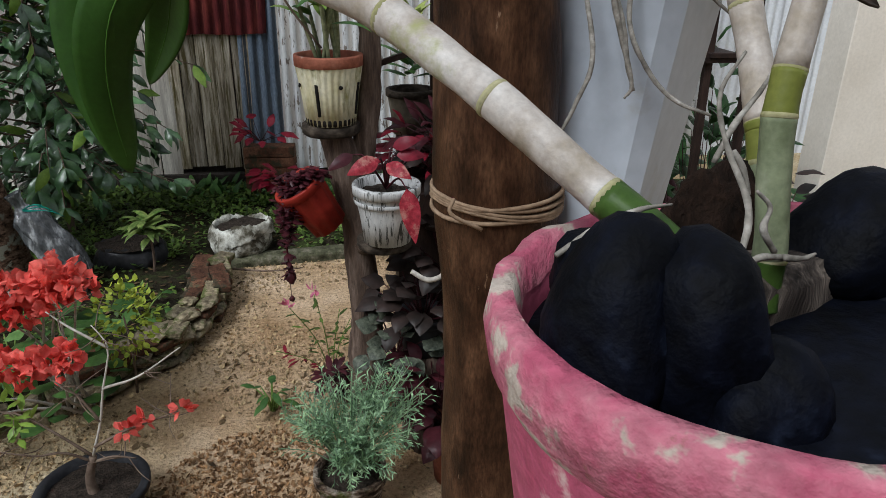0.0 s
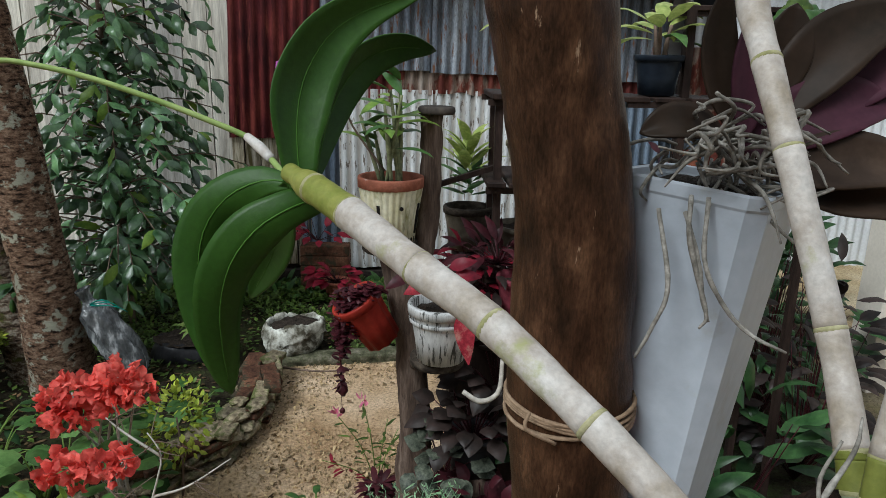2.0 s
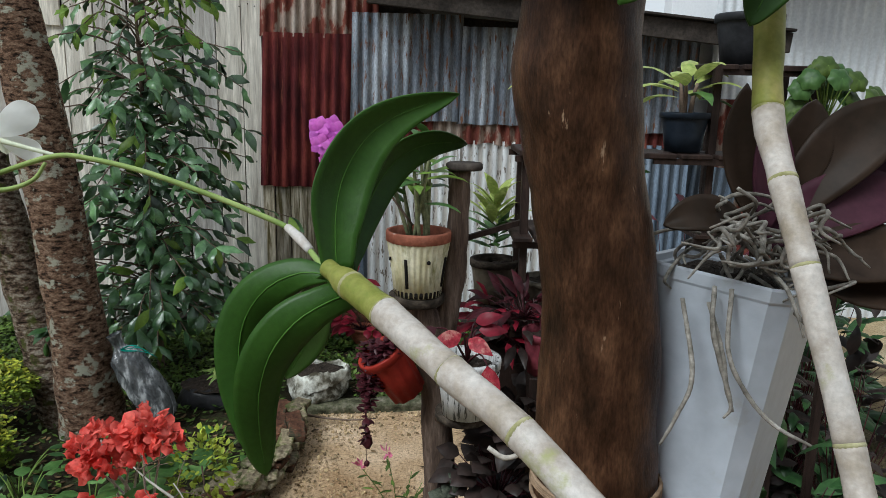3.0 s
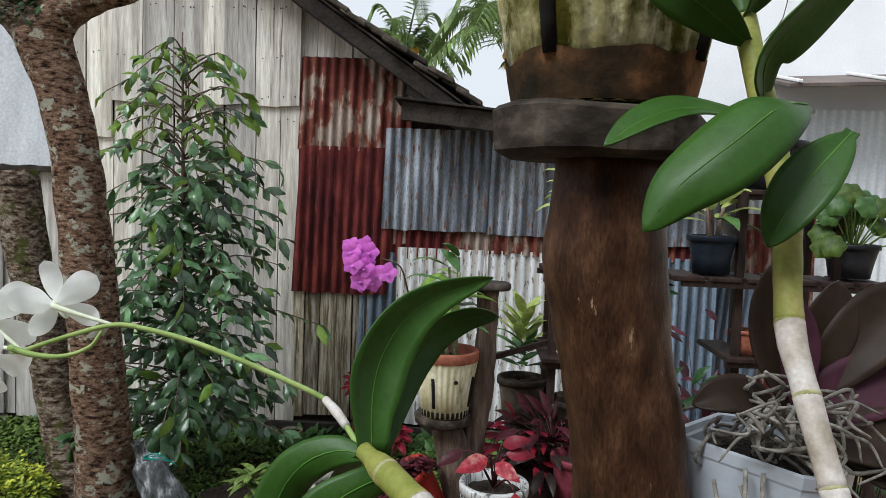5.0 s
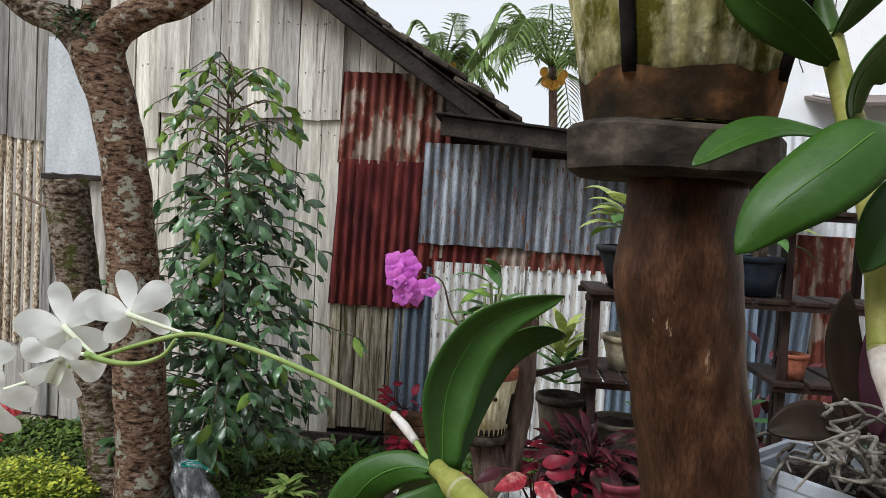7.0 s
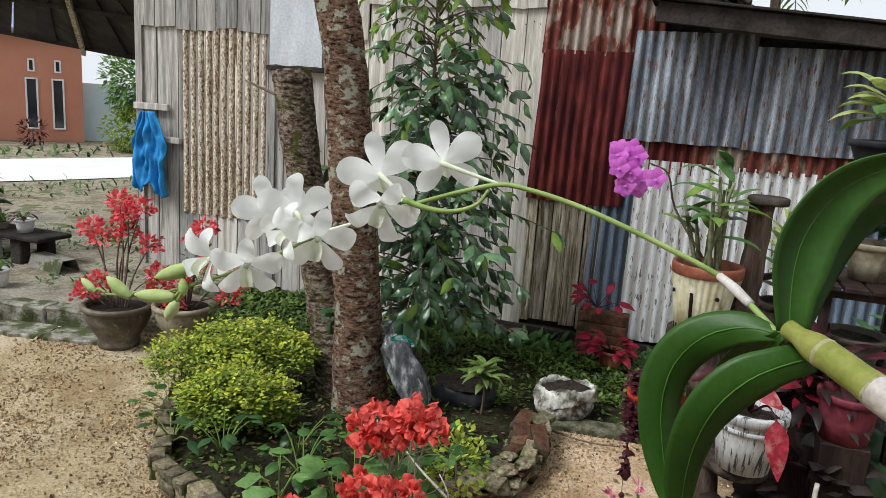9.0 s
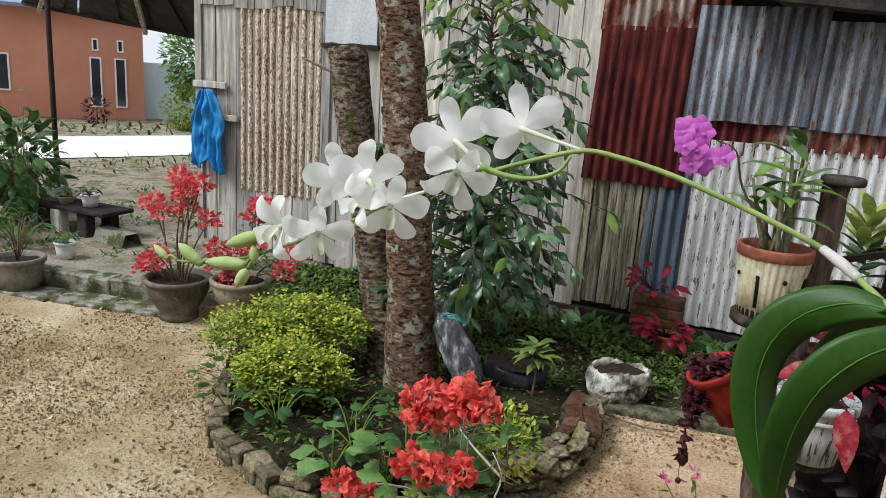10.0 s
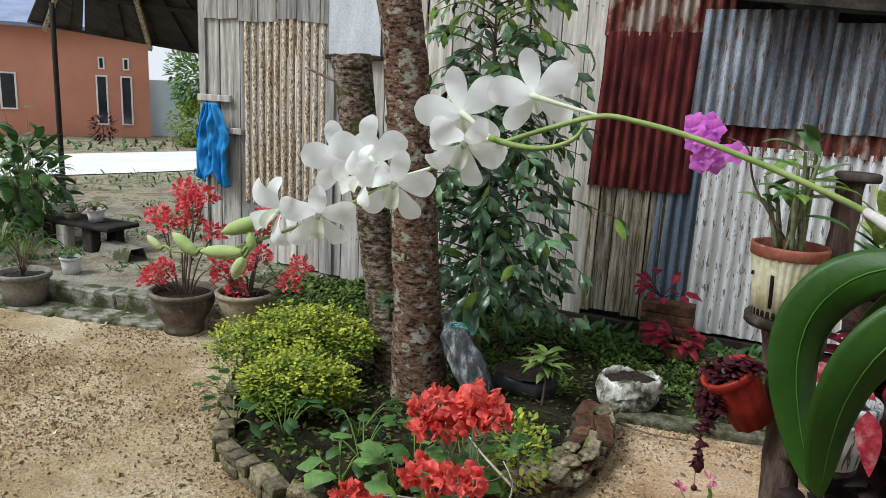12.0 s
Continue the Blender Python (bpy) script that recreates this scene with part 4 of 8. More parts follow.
# lime-green low shrub
sh = thing("golden_shrub", (-1.95, 2.62, 0.03), "low clipped shrub of fine yellow-green leaves", "shrub")
SB = Vector((-1.95, 2.62, 0.03))
stems = bmesh.new()
tipsl, under = bmesh.new(), bmesh.new()
for cx, cy, cz, rx, ry, rz in ((-2.30, 2.66, 0.24, 0.17, 0.17, 0.13), (-2.16, 2.82, 0.31, 0.20, 0.18, 0.12), (-1.98, 2.90, 0.33, 0.19, 0.16, 0.11), (-1.82, 2.90, 0.29, 0.15, 0.14, 0.10), (-2.06, 2.68, 0.27, 0.18, 0.15, 0.11),
                               (-1.94, 2.40, 0.19, 0.15, 0.13, 0.15), (-1.80, 2.42, 0.22, 0.17, 0.14, 0.16), (-1.69, 2.52, 0.19, 0.13, 0.12, 0.14)):
    c = Vector((cx, cy, cz)) - SB
    for _ in range(9):
        d = any_way(0, 1)
        tube(stems, [Vector((c.x * 0.6 + rnd(-.08, .08), c.y * 0.6 + rnd(-.08, .08), -0.03)), c + Vector((d.x * rx, d.y * ry, d.z * rz)) * 0.7], [0.004, 0.002], 3, 4)
    for _ in range(1700):
        d = any_way(-0.75, 1)
        r = rnd(0.66, 1.08) * (1 + 0.5 * noise.noise(d * 3.4 + c * 9))
        p = c + Vector((d.x * rx, d.y * ry, d.z * rz)) * r
        if p.z < 0.01:
            continue
        t = tipsl if d.z > 0.12 and r > 0.84 and random.random() < 0.66 else under
        w = Vector((d.x, d.y, 0.2)) + any_way(-0.5, 0.6)
        blade(t, p, w.normalized(), any_way() * 0.5 + Vector((0, -0.2, 1)), rnd(0.018, 0.030), rnd(0.013, 0.019), 0.5, 0.25, 2, 0.45, cols=1)
part("stem", stems, TWIG, sh)
part("foliage", tipsl, LEAF_LIME, sh, "yellow-green tip leaves")
part("inner_foliage", under, leaf_mat("shrub_green_leaf", (0.12, 0.20, 0.025), (0.33, 0.42, 0.07), 0.5, 0.6, 0.3), sh, "green inner leaves")


def broad_leaf_plant(name, at, label, mat, count, h, spread, length, width, category="plant", group="", stem_mat=GREEN_STEM, droop=0.6, n=5, stems=True, tilt=0.5, wave=0.05):
    t = thing(name, at, label, category, group)
    st, lf = bmesh.new(), bmesh.new()
    for k in range(count):
        a = k * 2.4 + rnd(-.4, .4)
        r = spread * rnd(0.25, 1)
        top = Vector((math.cos(a) * r, math.sin(a) * r, h * rnd(0.45, 1.0)))
        few = count <= 40
        if stems:
            sb = bmesh.new() if few else st
            tube(sb, [(rnd(-.01, .01), rnd(-.01, .01), 0), top * 0.55 + Vector((0, 0, h * 0.12)), top], [0.0035, 0.003, 0.0018], 5, 5)
        w = Vector((math.cos(a), math.sin(a), tilt * rnd(-1, 1)))
        s = rnd(0.75, 1.2)
        lb = bmesh.new() if few else lf
        blade(lb, top, w, (0, 0, 1), length * s, width * s, droop * rnd(0.6, 1.4), 0.18, n, 0.4, wave=wave)
        if few:
            lo = part("leaf", lb, mat, t)
            if stems:
                part("stalk", sb, stem_mat, lo)
    if count > 40:
        part("stem", st, stem_mat, t)
        part("foliage", lf, mat, t)
    return t


for at, n_, h_ in (((-1.72, 2.22, 0.05), 12, 0.22), ((-1.42, 2.35, 0.05), 7, 0.2), ((-2.0, 2.22, 0.05), 7, 0.14)):
    broad_leaf_plant("leafy_herb", at, "low herb with soft dark green pointed leaves in the bed", LEAF_DEEP, n_, h_, 0.16, 0.085, 0.042, "plant", "herbs in the bed")
for at, n_, h_ in (((-1.30, 2.20, 0.05), 10, 0.2), ((-1.10, 2.30, 0.05), 8, 0.16), ((-0.72, 2.62, 0.05), 7, 0.12), ((-2.2, 2.45, 0.04), 8, 0.12)):
    broad_leaf_plant("leafy_herb", at, "bushy herb with mid-green pointed leaves in the bed", LEAF_MID, n_, h_, 0.17, 0.085, 0.056, "plant", "herbs in the bed", wave=0.14)
for at in ((-1.28, 1.98, 0.05), (-1.05, 2.02, 0.05), (-0.85, 2.22, 0.05)):
    broad_leaf_plant("geranium", at, "geranium with broad scalloped green leaves", leaf_mat("geranium_leaf", (0.07, 0.15, 0.04), (0.18, 0.31, 0.10), 0.5, 0.35), 9, 0.24, 0.15, 0.10, 0.105, "plant", "geraniums in the bed", wave=0.12)

# bougainvillea with coral flowers
boug = thing("bougainvillea", (-0.78, 2.05, 0.04), "bougainvillea with coral-red papery flower clusters on bare pale stems", "shrub")
VB = Vector((-0.78, 2.05, 0.04))
FL = [(-0.653, 1.81, 0.655, 0.065), (-0.600, 1.80, 0.62, 0.05), (-0.700, 1.82, 0.605, 0.06), (-0.660, 1.79, 0.58, 0.045), (-0.800, 1.82, 0.600, 0.06), (-0.860, 1.84, 0.560, 0.055), (-0.830, 1.80, 0.53, 0.05), (-0.770, 1.80, 0.53, 0.045),
      (-0.790, 1.68, 0.425, 0.055), (-0.725, 1.67, 0.415, 0.055), (-0.655, 1.66, 0.44, 0.055), (-0.600, 1.66, 0.46, 0.04), (-1.0, 1.72, 0.20, 0.06), (-1.06, 1.68, 0.26, 0.05)]
for x, y, z, r in FL:
    r *= 0.8
    c = Vector((x, y, z)) - VB
    part("stem", tube(bmesh.new(), [(rnd(-.04, .04), rnd(-.04, .04), -0.02), c * 0.5 + any_way() * 0.05, c], [0.007, 0.005, 0.003], 6, 5), PALE_TWIG, boug)
    fl = bmesh.new()
    for _ in range(int(58 * r / 0.06)):
        d = any_way(-0.6, 1)
        p = c + d * r * rnd(0.35, 1.15)
        blade(fl, p, (d + any_way() * 0.9).normalized(), any_way(), rnd(0.03, 0.045), rnd(0.034, 0.044), rnd(-.4, .9), 0.3, 4, 0.5, cols=2, wave=0.35)
    part("flower_head", fl, PETAL_RED, boug, "coral-red papery flower head")
lf = bmesh.new()
for _ in range(46):
    p = Vector((rnd(-1.0, -0.60), rnd(1.75, 2.1), rnd(0.12, 0.48))) - VB
    blade(lf, p, any_way(-.3, .5), (0, 0, 1), rnd(0.07, 0.11), rnd(0.06, 0.09), 0.4, 0.15, 4, 0.4, wave=0.1)
part("foliage", lf, LEAF_MID, boug)
lime = thing("lime_croton", (-0.60, 2.12, 0.05), "small shrub with bright yellow-green leaves", "shrub")
lf = bmesh.new()
cloud_leaves(lf, (0, 0, 0.28), (0.12, 0.12, 0.16), 260, 0.03, 0.019)
part("foliage", lf, leaf_mat("yellow_green_small_leaf", (0.14, 0.22, 0.02), (0.42, 0.46, 0.06), 0.5, 0.4), lime)
part("stem", tube(bmesh.new(), [(0, 0, -0.02), (0.01, 0, 0.15), (0, 0, 0.3)], [0.006, 0.004, 0.003], 5, 5), TWIG, lime)

# plastic bag leaning on the tree
bag = thing("plastic_bag", (-1.14, 2.96, 0.05), "knotted clear plastic bag of dark soil leaning on the tree", "bag")
bm = bmesh.new()
pl = curve_pts([(0.07, 0.0, 0.0), (0.05, 0.0, 0.12), (-0.02, -0.01, 0.26), (-0.08, -0.02, 0.38), (-0.10, -0.02, 0.42), (-0.115, -0.03, 0.47), (-0.125, -0.035, 0.50)], 30)
rings = []
for i, (p, (d, s, u)) in enumerate(zip(pl, frames_along(pl))):
    r = lerp_list([0.02, 0.07, 0.08, 0.076, 0.066, 0.05, 0.022, 0.028, 0.034], i / 30)
    rings.append([bm.verts.new(p + (s * math.cos(a) + u * math.sin(a) * 0.75) * r * (1 + 0.14 * math.sin(a * 7 + i * 0.5) + 0.2 * noise.noise(Vector((a * 2, i * 0.4, 0))))) for a in [2 * math.pi * k / 26 for k in range(26)]])
for a, b in zip(rings, rings[1:]):
    for k in range(26):
        bm.faces.new((a[k], a[(k + 1) % 26], b[(k + 1) % 26], b[k]))
part("film", bm, surface("grey_plastic_film", [(0.36, (0.045, 0.047, 0.05)), (0.52, (0.11, 0.115, 0.12)), (0.64, (0.42, 0.43, 0.44))], 22, (1, 1, 0.35), 60, (1, 1, 1), 0.3, 0.18, spec=0.7, bump=0.6, bump_far=0.01), bag)
tie = bmesh.new()
for k in range(5):
    tube(tie, [(-0.10, -0.04, 0.425), (-0.06 + 0.02 * k, -0.06, 0.43 + rnd(-.01, .03)), (0.0 + 0.02 * k, -0.05, 0.42 + rnd(-.03, .03))], [0.003, 0.002, 0.001], 5, 4)
part("tie", tie, surface("teal_string", [(0.3, (0.0, 0.16, 0.13)), (0.7, (0.02, 0.28, 0.22))], 20, rough=0.5), bag, "teal plastic string")


def soil_sack(name, at, label, r, h, mat, rz, fringe=True):
    """A slumped cloth bag: bulging wall, crumpled folds, a rolled uneven lip and soil inside."""
    t = thing(name, at, label, "sack", rz=rz)
    bm = bmesh.new()
    n = 72
    prof = [(0.90, 0.0), (1.08, 0.12), (1.14, 0.32), (1.08, 0.55), (0.98, 0.78), (0.98, 0.95), (1.05, 1.04), (1.14, 1.0), (1.20, 0.84), (1.22, 0.66)] if fringe else [(0.9, 0.0), (1.05, 0.25), (1.0, 0.55), (0.9, 0.8), (0.8, 0.95), (0.7, 0.9)]
    rg = []
    for q, z in prof:
        row = []
        for k in range(n):
            a = 2 * math.pi * k / n
            ca_, sa = math.cos(a), math.sin(a)
            wv = 1 + 0.16 * noise.noise(Vector((ca_ * 1.6, sa * 1.6, z * 1.4 + r * 50))) + 0.10 * noise.noise(Vector((ca_ * 5, sa * 5, z * 4))) + 0.05 * noise.noise(Vector((ca_ * 13, sa * 13, z * 9)))
            flap = (0.5 + 0.5 * math.sin(a * 2 + 0.4)) * (0.34 if q > 1.12 and z < 1.01 and z > 0.6 and fringe else 0.0)
            lip = (0.10 * noise.noise(Vector((ca_ * 1.5, sa * 1.5, r * 70))) + 0.06 * noise.noise(Vector((ca_ * 6, sa * 6, 3)))) * (1 if z > 0.6 else 0.2)
            row.append(bm.verts.new((ca_ * q * r * wv * 1.2, sa * q * r * wv * 0.85, max(0.0, h * (z - flap) + h * 1.6 * lip))))
        rg.append(row)
    for a, b in zip(rg, rg[1:]):
        for k in range(n):
            bm.faces.new((a[k], a[(k + 1) % n], b[(k + 1) % n], b[k]))
    part("cloth", bm, mat, t)
    s = lathe([(r * 0.98, h * 0.90), (r * 0.6, h * 1.0), (r * 0.2, h * 0.97), (0.0, h * 0.98)], 24)
    for v in s.verts:
        v.co = Vector((v.co.x * 1.12, v.co.y * 0.83, v.co.z + 0.018 * noise.noise(v.co * 40)))
    part("soil", s, SOIL, t)
    return t


SACK = surface("woven_white_sack", [(0.36, (0.10, 0.09, 0.065)), (0.5, (0.36, 0.35, 0.30)), (0.64, (0.64, 0.64, 0.58))], 16, (1, 1, 1), 160, (1, 1, 1), 0.25, 0.75, stain=(0.06, 0.052, 0.035), stain_scale=10, stain_edge=(0.50, 0.60), bump=0.6)
soil_sack("soil_sack", (-0.40, 3.44, 0.03), "dirty white woven sack of soil standing open", 0.118, 0.17, SACK, 25)
BLACK_PLASTIC = surface("black_plastic", [(0.3, (0.012, 0.012, 0.013)), (0.7, (0.035, 0.035, 0.038))], 10, (1, 1, 1), 60, (1, 1, 1), 0.3, 0.35, bump=0.3)
soil_sack("black_grow_bag", (-0.95, 3.32, 0.03), "slumped black plastic grow bag", 0.15, 0.13, BLACK_PLASTIC, 0, False)

POT_BEIGE = surface("dusty_beige_plastic", [(0.3, (0.21, 0.18, 0.12)), (0.7, (0.36, 0.32, 0.23))], 8, (1, 1, 1), 60, (1, 1, 1), 0.3, 0.7, stain=(0.13, 0.1, 0.07), stain_scale=14, stain_edge=(0.56, 0.68), bump=0.3)


def flower_pot(name, at, label, r_top, r_low, h, mat, category="pot", group="", ring=0.0, ribs=0, wave=0.0, soil=True, band=None, foot=0.0, rim_in=0.9, rz=0.0):
    """A pot with a thick rim, hollow inside, filled with soil below the rim."""
    t = thing(name, at, label, category, group, rz=rz)
    th = r_top * 0.06 + 0.002
    lip = ring or r_top * 0.07
    prof = [(0.0, 0.004), (r_low * 0.9, 0.004), (r_low, 0.0), (r_low * 1.01, foot * h), (r_low + (r_top - r_low) * 0.45, h * 0.45), (r_top, h * 0.86)]
    part("body", lathe(prof, max(48, ribs * 5) if ribs else 32, None, wave, ribs), mat, t)
    rim = lathe([(r_top, h * 0.84), (r_top + lip, h * 0.85), (r_top + lip * 1.1, h * 0.97), (r_top + lip * 0.8, h), (r_top - th, h), (r_top - th * 1.4, h * 0.8), (r_top - th * 2.2, h * 0.72)], 40)
    part("rim", rim, band or mat, t)
    if soil:
        s = lathe([(r_top - th * 1.3, h * 0.84), (r_top * 0.5, h * 0.87), (0.0, h * 0.85)], 24)
        for v in s.verts:
            v.co.z += 0.012 * noise.noise(v.co * 45)
        part("soil", s, SOIL, t)
    return t


flower_pot("small_pot", (-0.90, 4.36, 0.05), "small dusty beige pot on mossy ground", 0.065, 0.052, 0.10, POT_BEIGE)
cro = thing("seedling_croton", (-0.80, 3.17, 0.04), "small shrub with variegated lime and green leaves", "shrub")
lf = bmesh.new()
for k in range(34):
    a = k * 2.4
    blade(lf, (rnd(-.02, .02), rnd(-.02, .02), 0.24 + rnd(-.04, .05)), (math.cos(a), math.sin(a), rnd(0.1, 0.9)), (0, 0, 1), rnd(0.11, 0.17), 0.04, 0.8, 0.25, 6)
part("foliage", lf, leaf_mat("variegated_leaf", (0.045, 0.11, 0.02), (0.24, 0.29, 0.09), 0.4, 0.3, scale=30), cro)
part("stem", tube(bmesh.new(), [(0, 0, -0.02), (0.01, 0, 0.12), (0, 0, 0.25)], [0.008, 0.007, 0.005], 5, 6), TWIG, cro)

# low mossy ground edge behind the path, shaped as a raised strip
lip = one_box(-0.62, 0.55, -0.05, 0.05, -0.05, 0.045, None, 0.01)
bmesh.ops.subdivide_edges(lip, edges=lip.edges[:], cuts=3, use_grid_fill=True)
for v in lip.verts:
    v.co += Vector((0, noise.noise(v.co * 12), noise.noise(v.co * 12 + Vector((4, 0, 0))))) * 0.012
ob = part("concrete_lip", lip, surface("mossy_lip", [(0.34, (0.035, 0.034, 0.02)), (0.5, (0.085, 0.085, 0.05)), (0.66, (0.17, 0.155, 0.115))], 16, (1, 1, 1), 80, (1, 1, 1), 0.5, 0.95, bump=0.7, bump_far=0.01))
ob.matrix_basis = pose(0.1, 3.42, 0.0, 0, 0, 9)
tagged(ob, "low dark mossy ground edge at the end of the path", "curb", kind="structure")

stick = thing("fallen_stick", (-0.33, 3.20, 0.03), "thin dry stick lying across the path's end", "stick")
part("stick", tube(bmesh.new(), [(-0.26, 0.06, 0.01), (-0.08, 0.0, 0.004), (0.1, -0.03, 0.0), (0.26, -0.02, 0.006)], [0.007, 0.006, 0.005, 0.003], 14, 6, 0.2, 60), TWIG, stick)

# creeping ground cover
gc = bmesh.new()
made = 0
while made < 19000:
    x, y = rnd(-3.2, 1.6), rnd(1.9, 4.55)
    if in_bed(x, y) < 0.06 or (noise.noise(Vector((x * 2.2, y * 2.2, 7))) < -0.12 and random.random() < 0.85):
        continue
    far = y > 3.3
    if not far and random.random() < 0.86:
        continue
    made += 1
    z = ground_height(x, y)
    big = rnd(0.02, 0.045) * (1.35 if y > 4.1 else 1)
    blade(gc, (x, y, z + rnd(0.0, 0.035)), any_way(-0.1, 0.9), (0, 0, 1), big, big * 0.6, 0.6, 0.2, 2, 0.45, cols=1)
ob = part("ground_cover", gc, LEAF_MOSS)
tagged(ob, "creeping small-leaved ground cover on dark soil", "ground cover", kind="stuff")
wl = bmesh.new()
for _ in range(420):
    x = rnd(-0.95, 1.2)
    blade(wl, (x, rnd(4.2, 4.54), 0.04), any_way(0.2, 1), (0, -1, 1), rnd(0.07, 0.17), rnd(0.02, 0.045), 0.9, 0.2, 4, 0.45, cols=1)
ob = part("wall_weeds", wl, LEAF_MID)
tagged(ob, "tuft of green weeds along the foot of the wall", "weeds", kind="stuff")
litter = bmesh.new()
for _ in range(2200):
    x, y = rnd(-2.3, 1.0), rnd(1.5, 4.5)
    if in_bed(x, y) < 0 and random.random() < 0.9:
        continue
    blade(litter, (x, y, ground_height(x, y) + 0.006), any_way(-.1, .25), (0, 0, 1), rnd(0.015, 0.05), rnd(0.01, 0.022), rnd(-.5, .8), 0.3, 3, 0.45, cols=1)
ob = part("leaf_litter", litter, leaf_mat("dry_leaf", (0.05, 0.034, 0.022), (0.22, 0.15, 0.085), 0.85, 0.7, 0.05, spec=0.08))
tagged(ob, "scattered dry fallen leaves and bits", "litter", kind="stuff")
gr = bmesh.new()
for _ in range(26000):
    while True:
        x, y = rnd(-4.6, 0.5), rnd(0.9, 3.35)
        if noise.noise(Vector((x * 1.6, y * 1.6, 31))) + 0.12 * (1 if y < 2.6 else -1) < rnd(-0.35, 0.25):
            continue
        if in_bed(x, y) < -0.02 and past_curb(x, y) < 0:
            break
    s = rnd(0.004, 0.010) if random.random() < 0.92 else rnd(0.010, 0.017)
    v4 = [gr.verts.new(Vector((x, y, ground_height(x, y) + s * 0.4)) + any_way() * s) for _ in range(5)]
    for f3 in ((0, 1, 2), (0, 2, 3), (0, 3, 4), (1, 2, 4), (2, 3, 4), (0, 1, 4)):
        gr.faces.new([v4[i] for i in f3])
ob = part("gravel", gr, surface("brown_grit", [(0.3, (0.25, 0.175, 0.10)), (0.7, (0.50, 0.385, 0.245))], 30, island=0.6, rough=0.9), smooth=False)
tagged(ob, "loose brown grit and pebbles on sand", "gravel", kind="stuff")

cl2 = bmesh.new()
for _ in range(3200):
    a, q = rnd(0, 2 * math.pi), rnd(0, 1) ** 0.7
    x, y = -0.10 + math.cos(a) * 0.34 * q, 1.52 + math.sin(a) * 0.36 * q
    s = rnd(0.004, 0.011)
    v5 = [cl2.verts.new(Vector((x, y, ground_height(x, y) + s * 0.35)) + any_way() * s) for _ in range(6)]
    for f3 in ((0, 1, 2), (0, 2, 3), (0, 3, 4), (1, 2, 4), (2, 3, 5), (0, 1, 5), (3, 4, 5)):
        cl2.faces.new([v5[i] for i in f3])
ob = part("soil_clods", cl2, surface("orange_clod", [(0.3, (0.16, 0.085, 0.042)), (0.7, (0.38, 0.235, 0.13))], 30, island=0.5, rough=0.95), smooth=False)
tagged(ob, "loose orange-brown clods of raked soil on the path", "soil", kind="stuff")

# ---------------------------------------------------------------- pots of red flowers by the terrace
GLAZE_BROWN = surface("brown_glazed_clay", [(0.3, (0.055, 0.046, 0.034)), (0.55, (0.125, 0.105, 0.08)), (0.75, (0.25, 0.22, 0.17))], 7, (1, 1, 1), 60, (1, 1, 1), 0.3, 0.45, stain=(0.24, 0.21, 0.17), stain_scale=12, stain_edge=(0.6, 0.7), bump=0.3)


def ball_flowers(t, places, r, mat, count=60):
    for c in places:
        fl = bmesh.new()
        for _ in range(count):
            d = any_way(-0.5, 1)
            blade(fl, Vector(c) + d * r * rnd(0.4, 1), (d + any_way() * 0.6).normalized(), any_way(), rnd(0.024, 0.04), rnd(0.02, 0.028), 0.3, 0.3, 3, 0.5, cols=1, wave=0.2)
        part("flower_head", fl, mat, t, "ball of small flowers")


def urn(name, at, label, r, h, mat, group):
    t = thing(name, at, label, "pot", group)
    part("body", lathe([(0, 0.01), (r * 0.62, 0.0), (r * 0.64, h * 0.12), (r * 0.6, h * 0.2), (r * 0.82, h * 0.45), (r * 0.98, h * 0.7), (r * 0.97, h * 0.86)], 32), mat, t)
    part("rim", lathe([(r * 0.96, h * 0.84), (r * 1.08, h * 0.9), (r * 1.1, h * 0.97), (r * 1.02, h), (r * 0.93, h * 0.99), (r * 0.9, h * 0.85)], 32), mat, t)
    s = lathe([(r * 0.93, h * 0.88), (r * 0.4, h * 0.92), (0, h * 0.9)], 20)
    part("soil", s, SOIL, t)
    return t


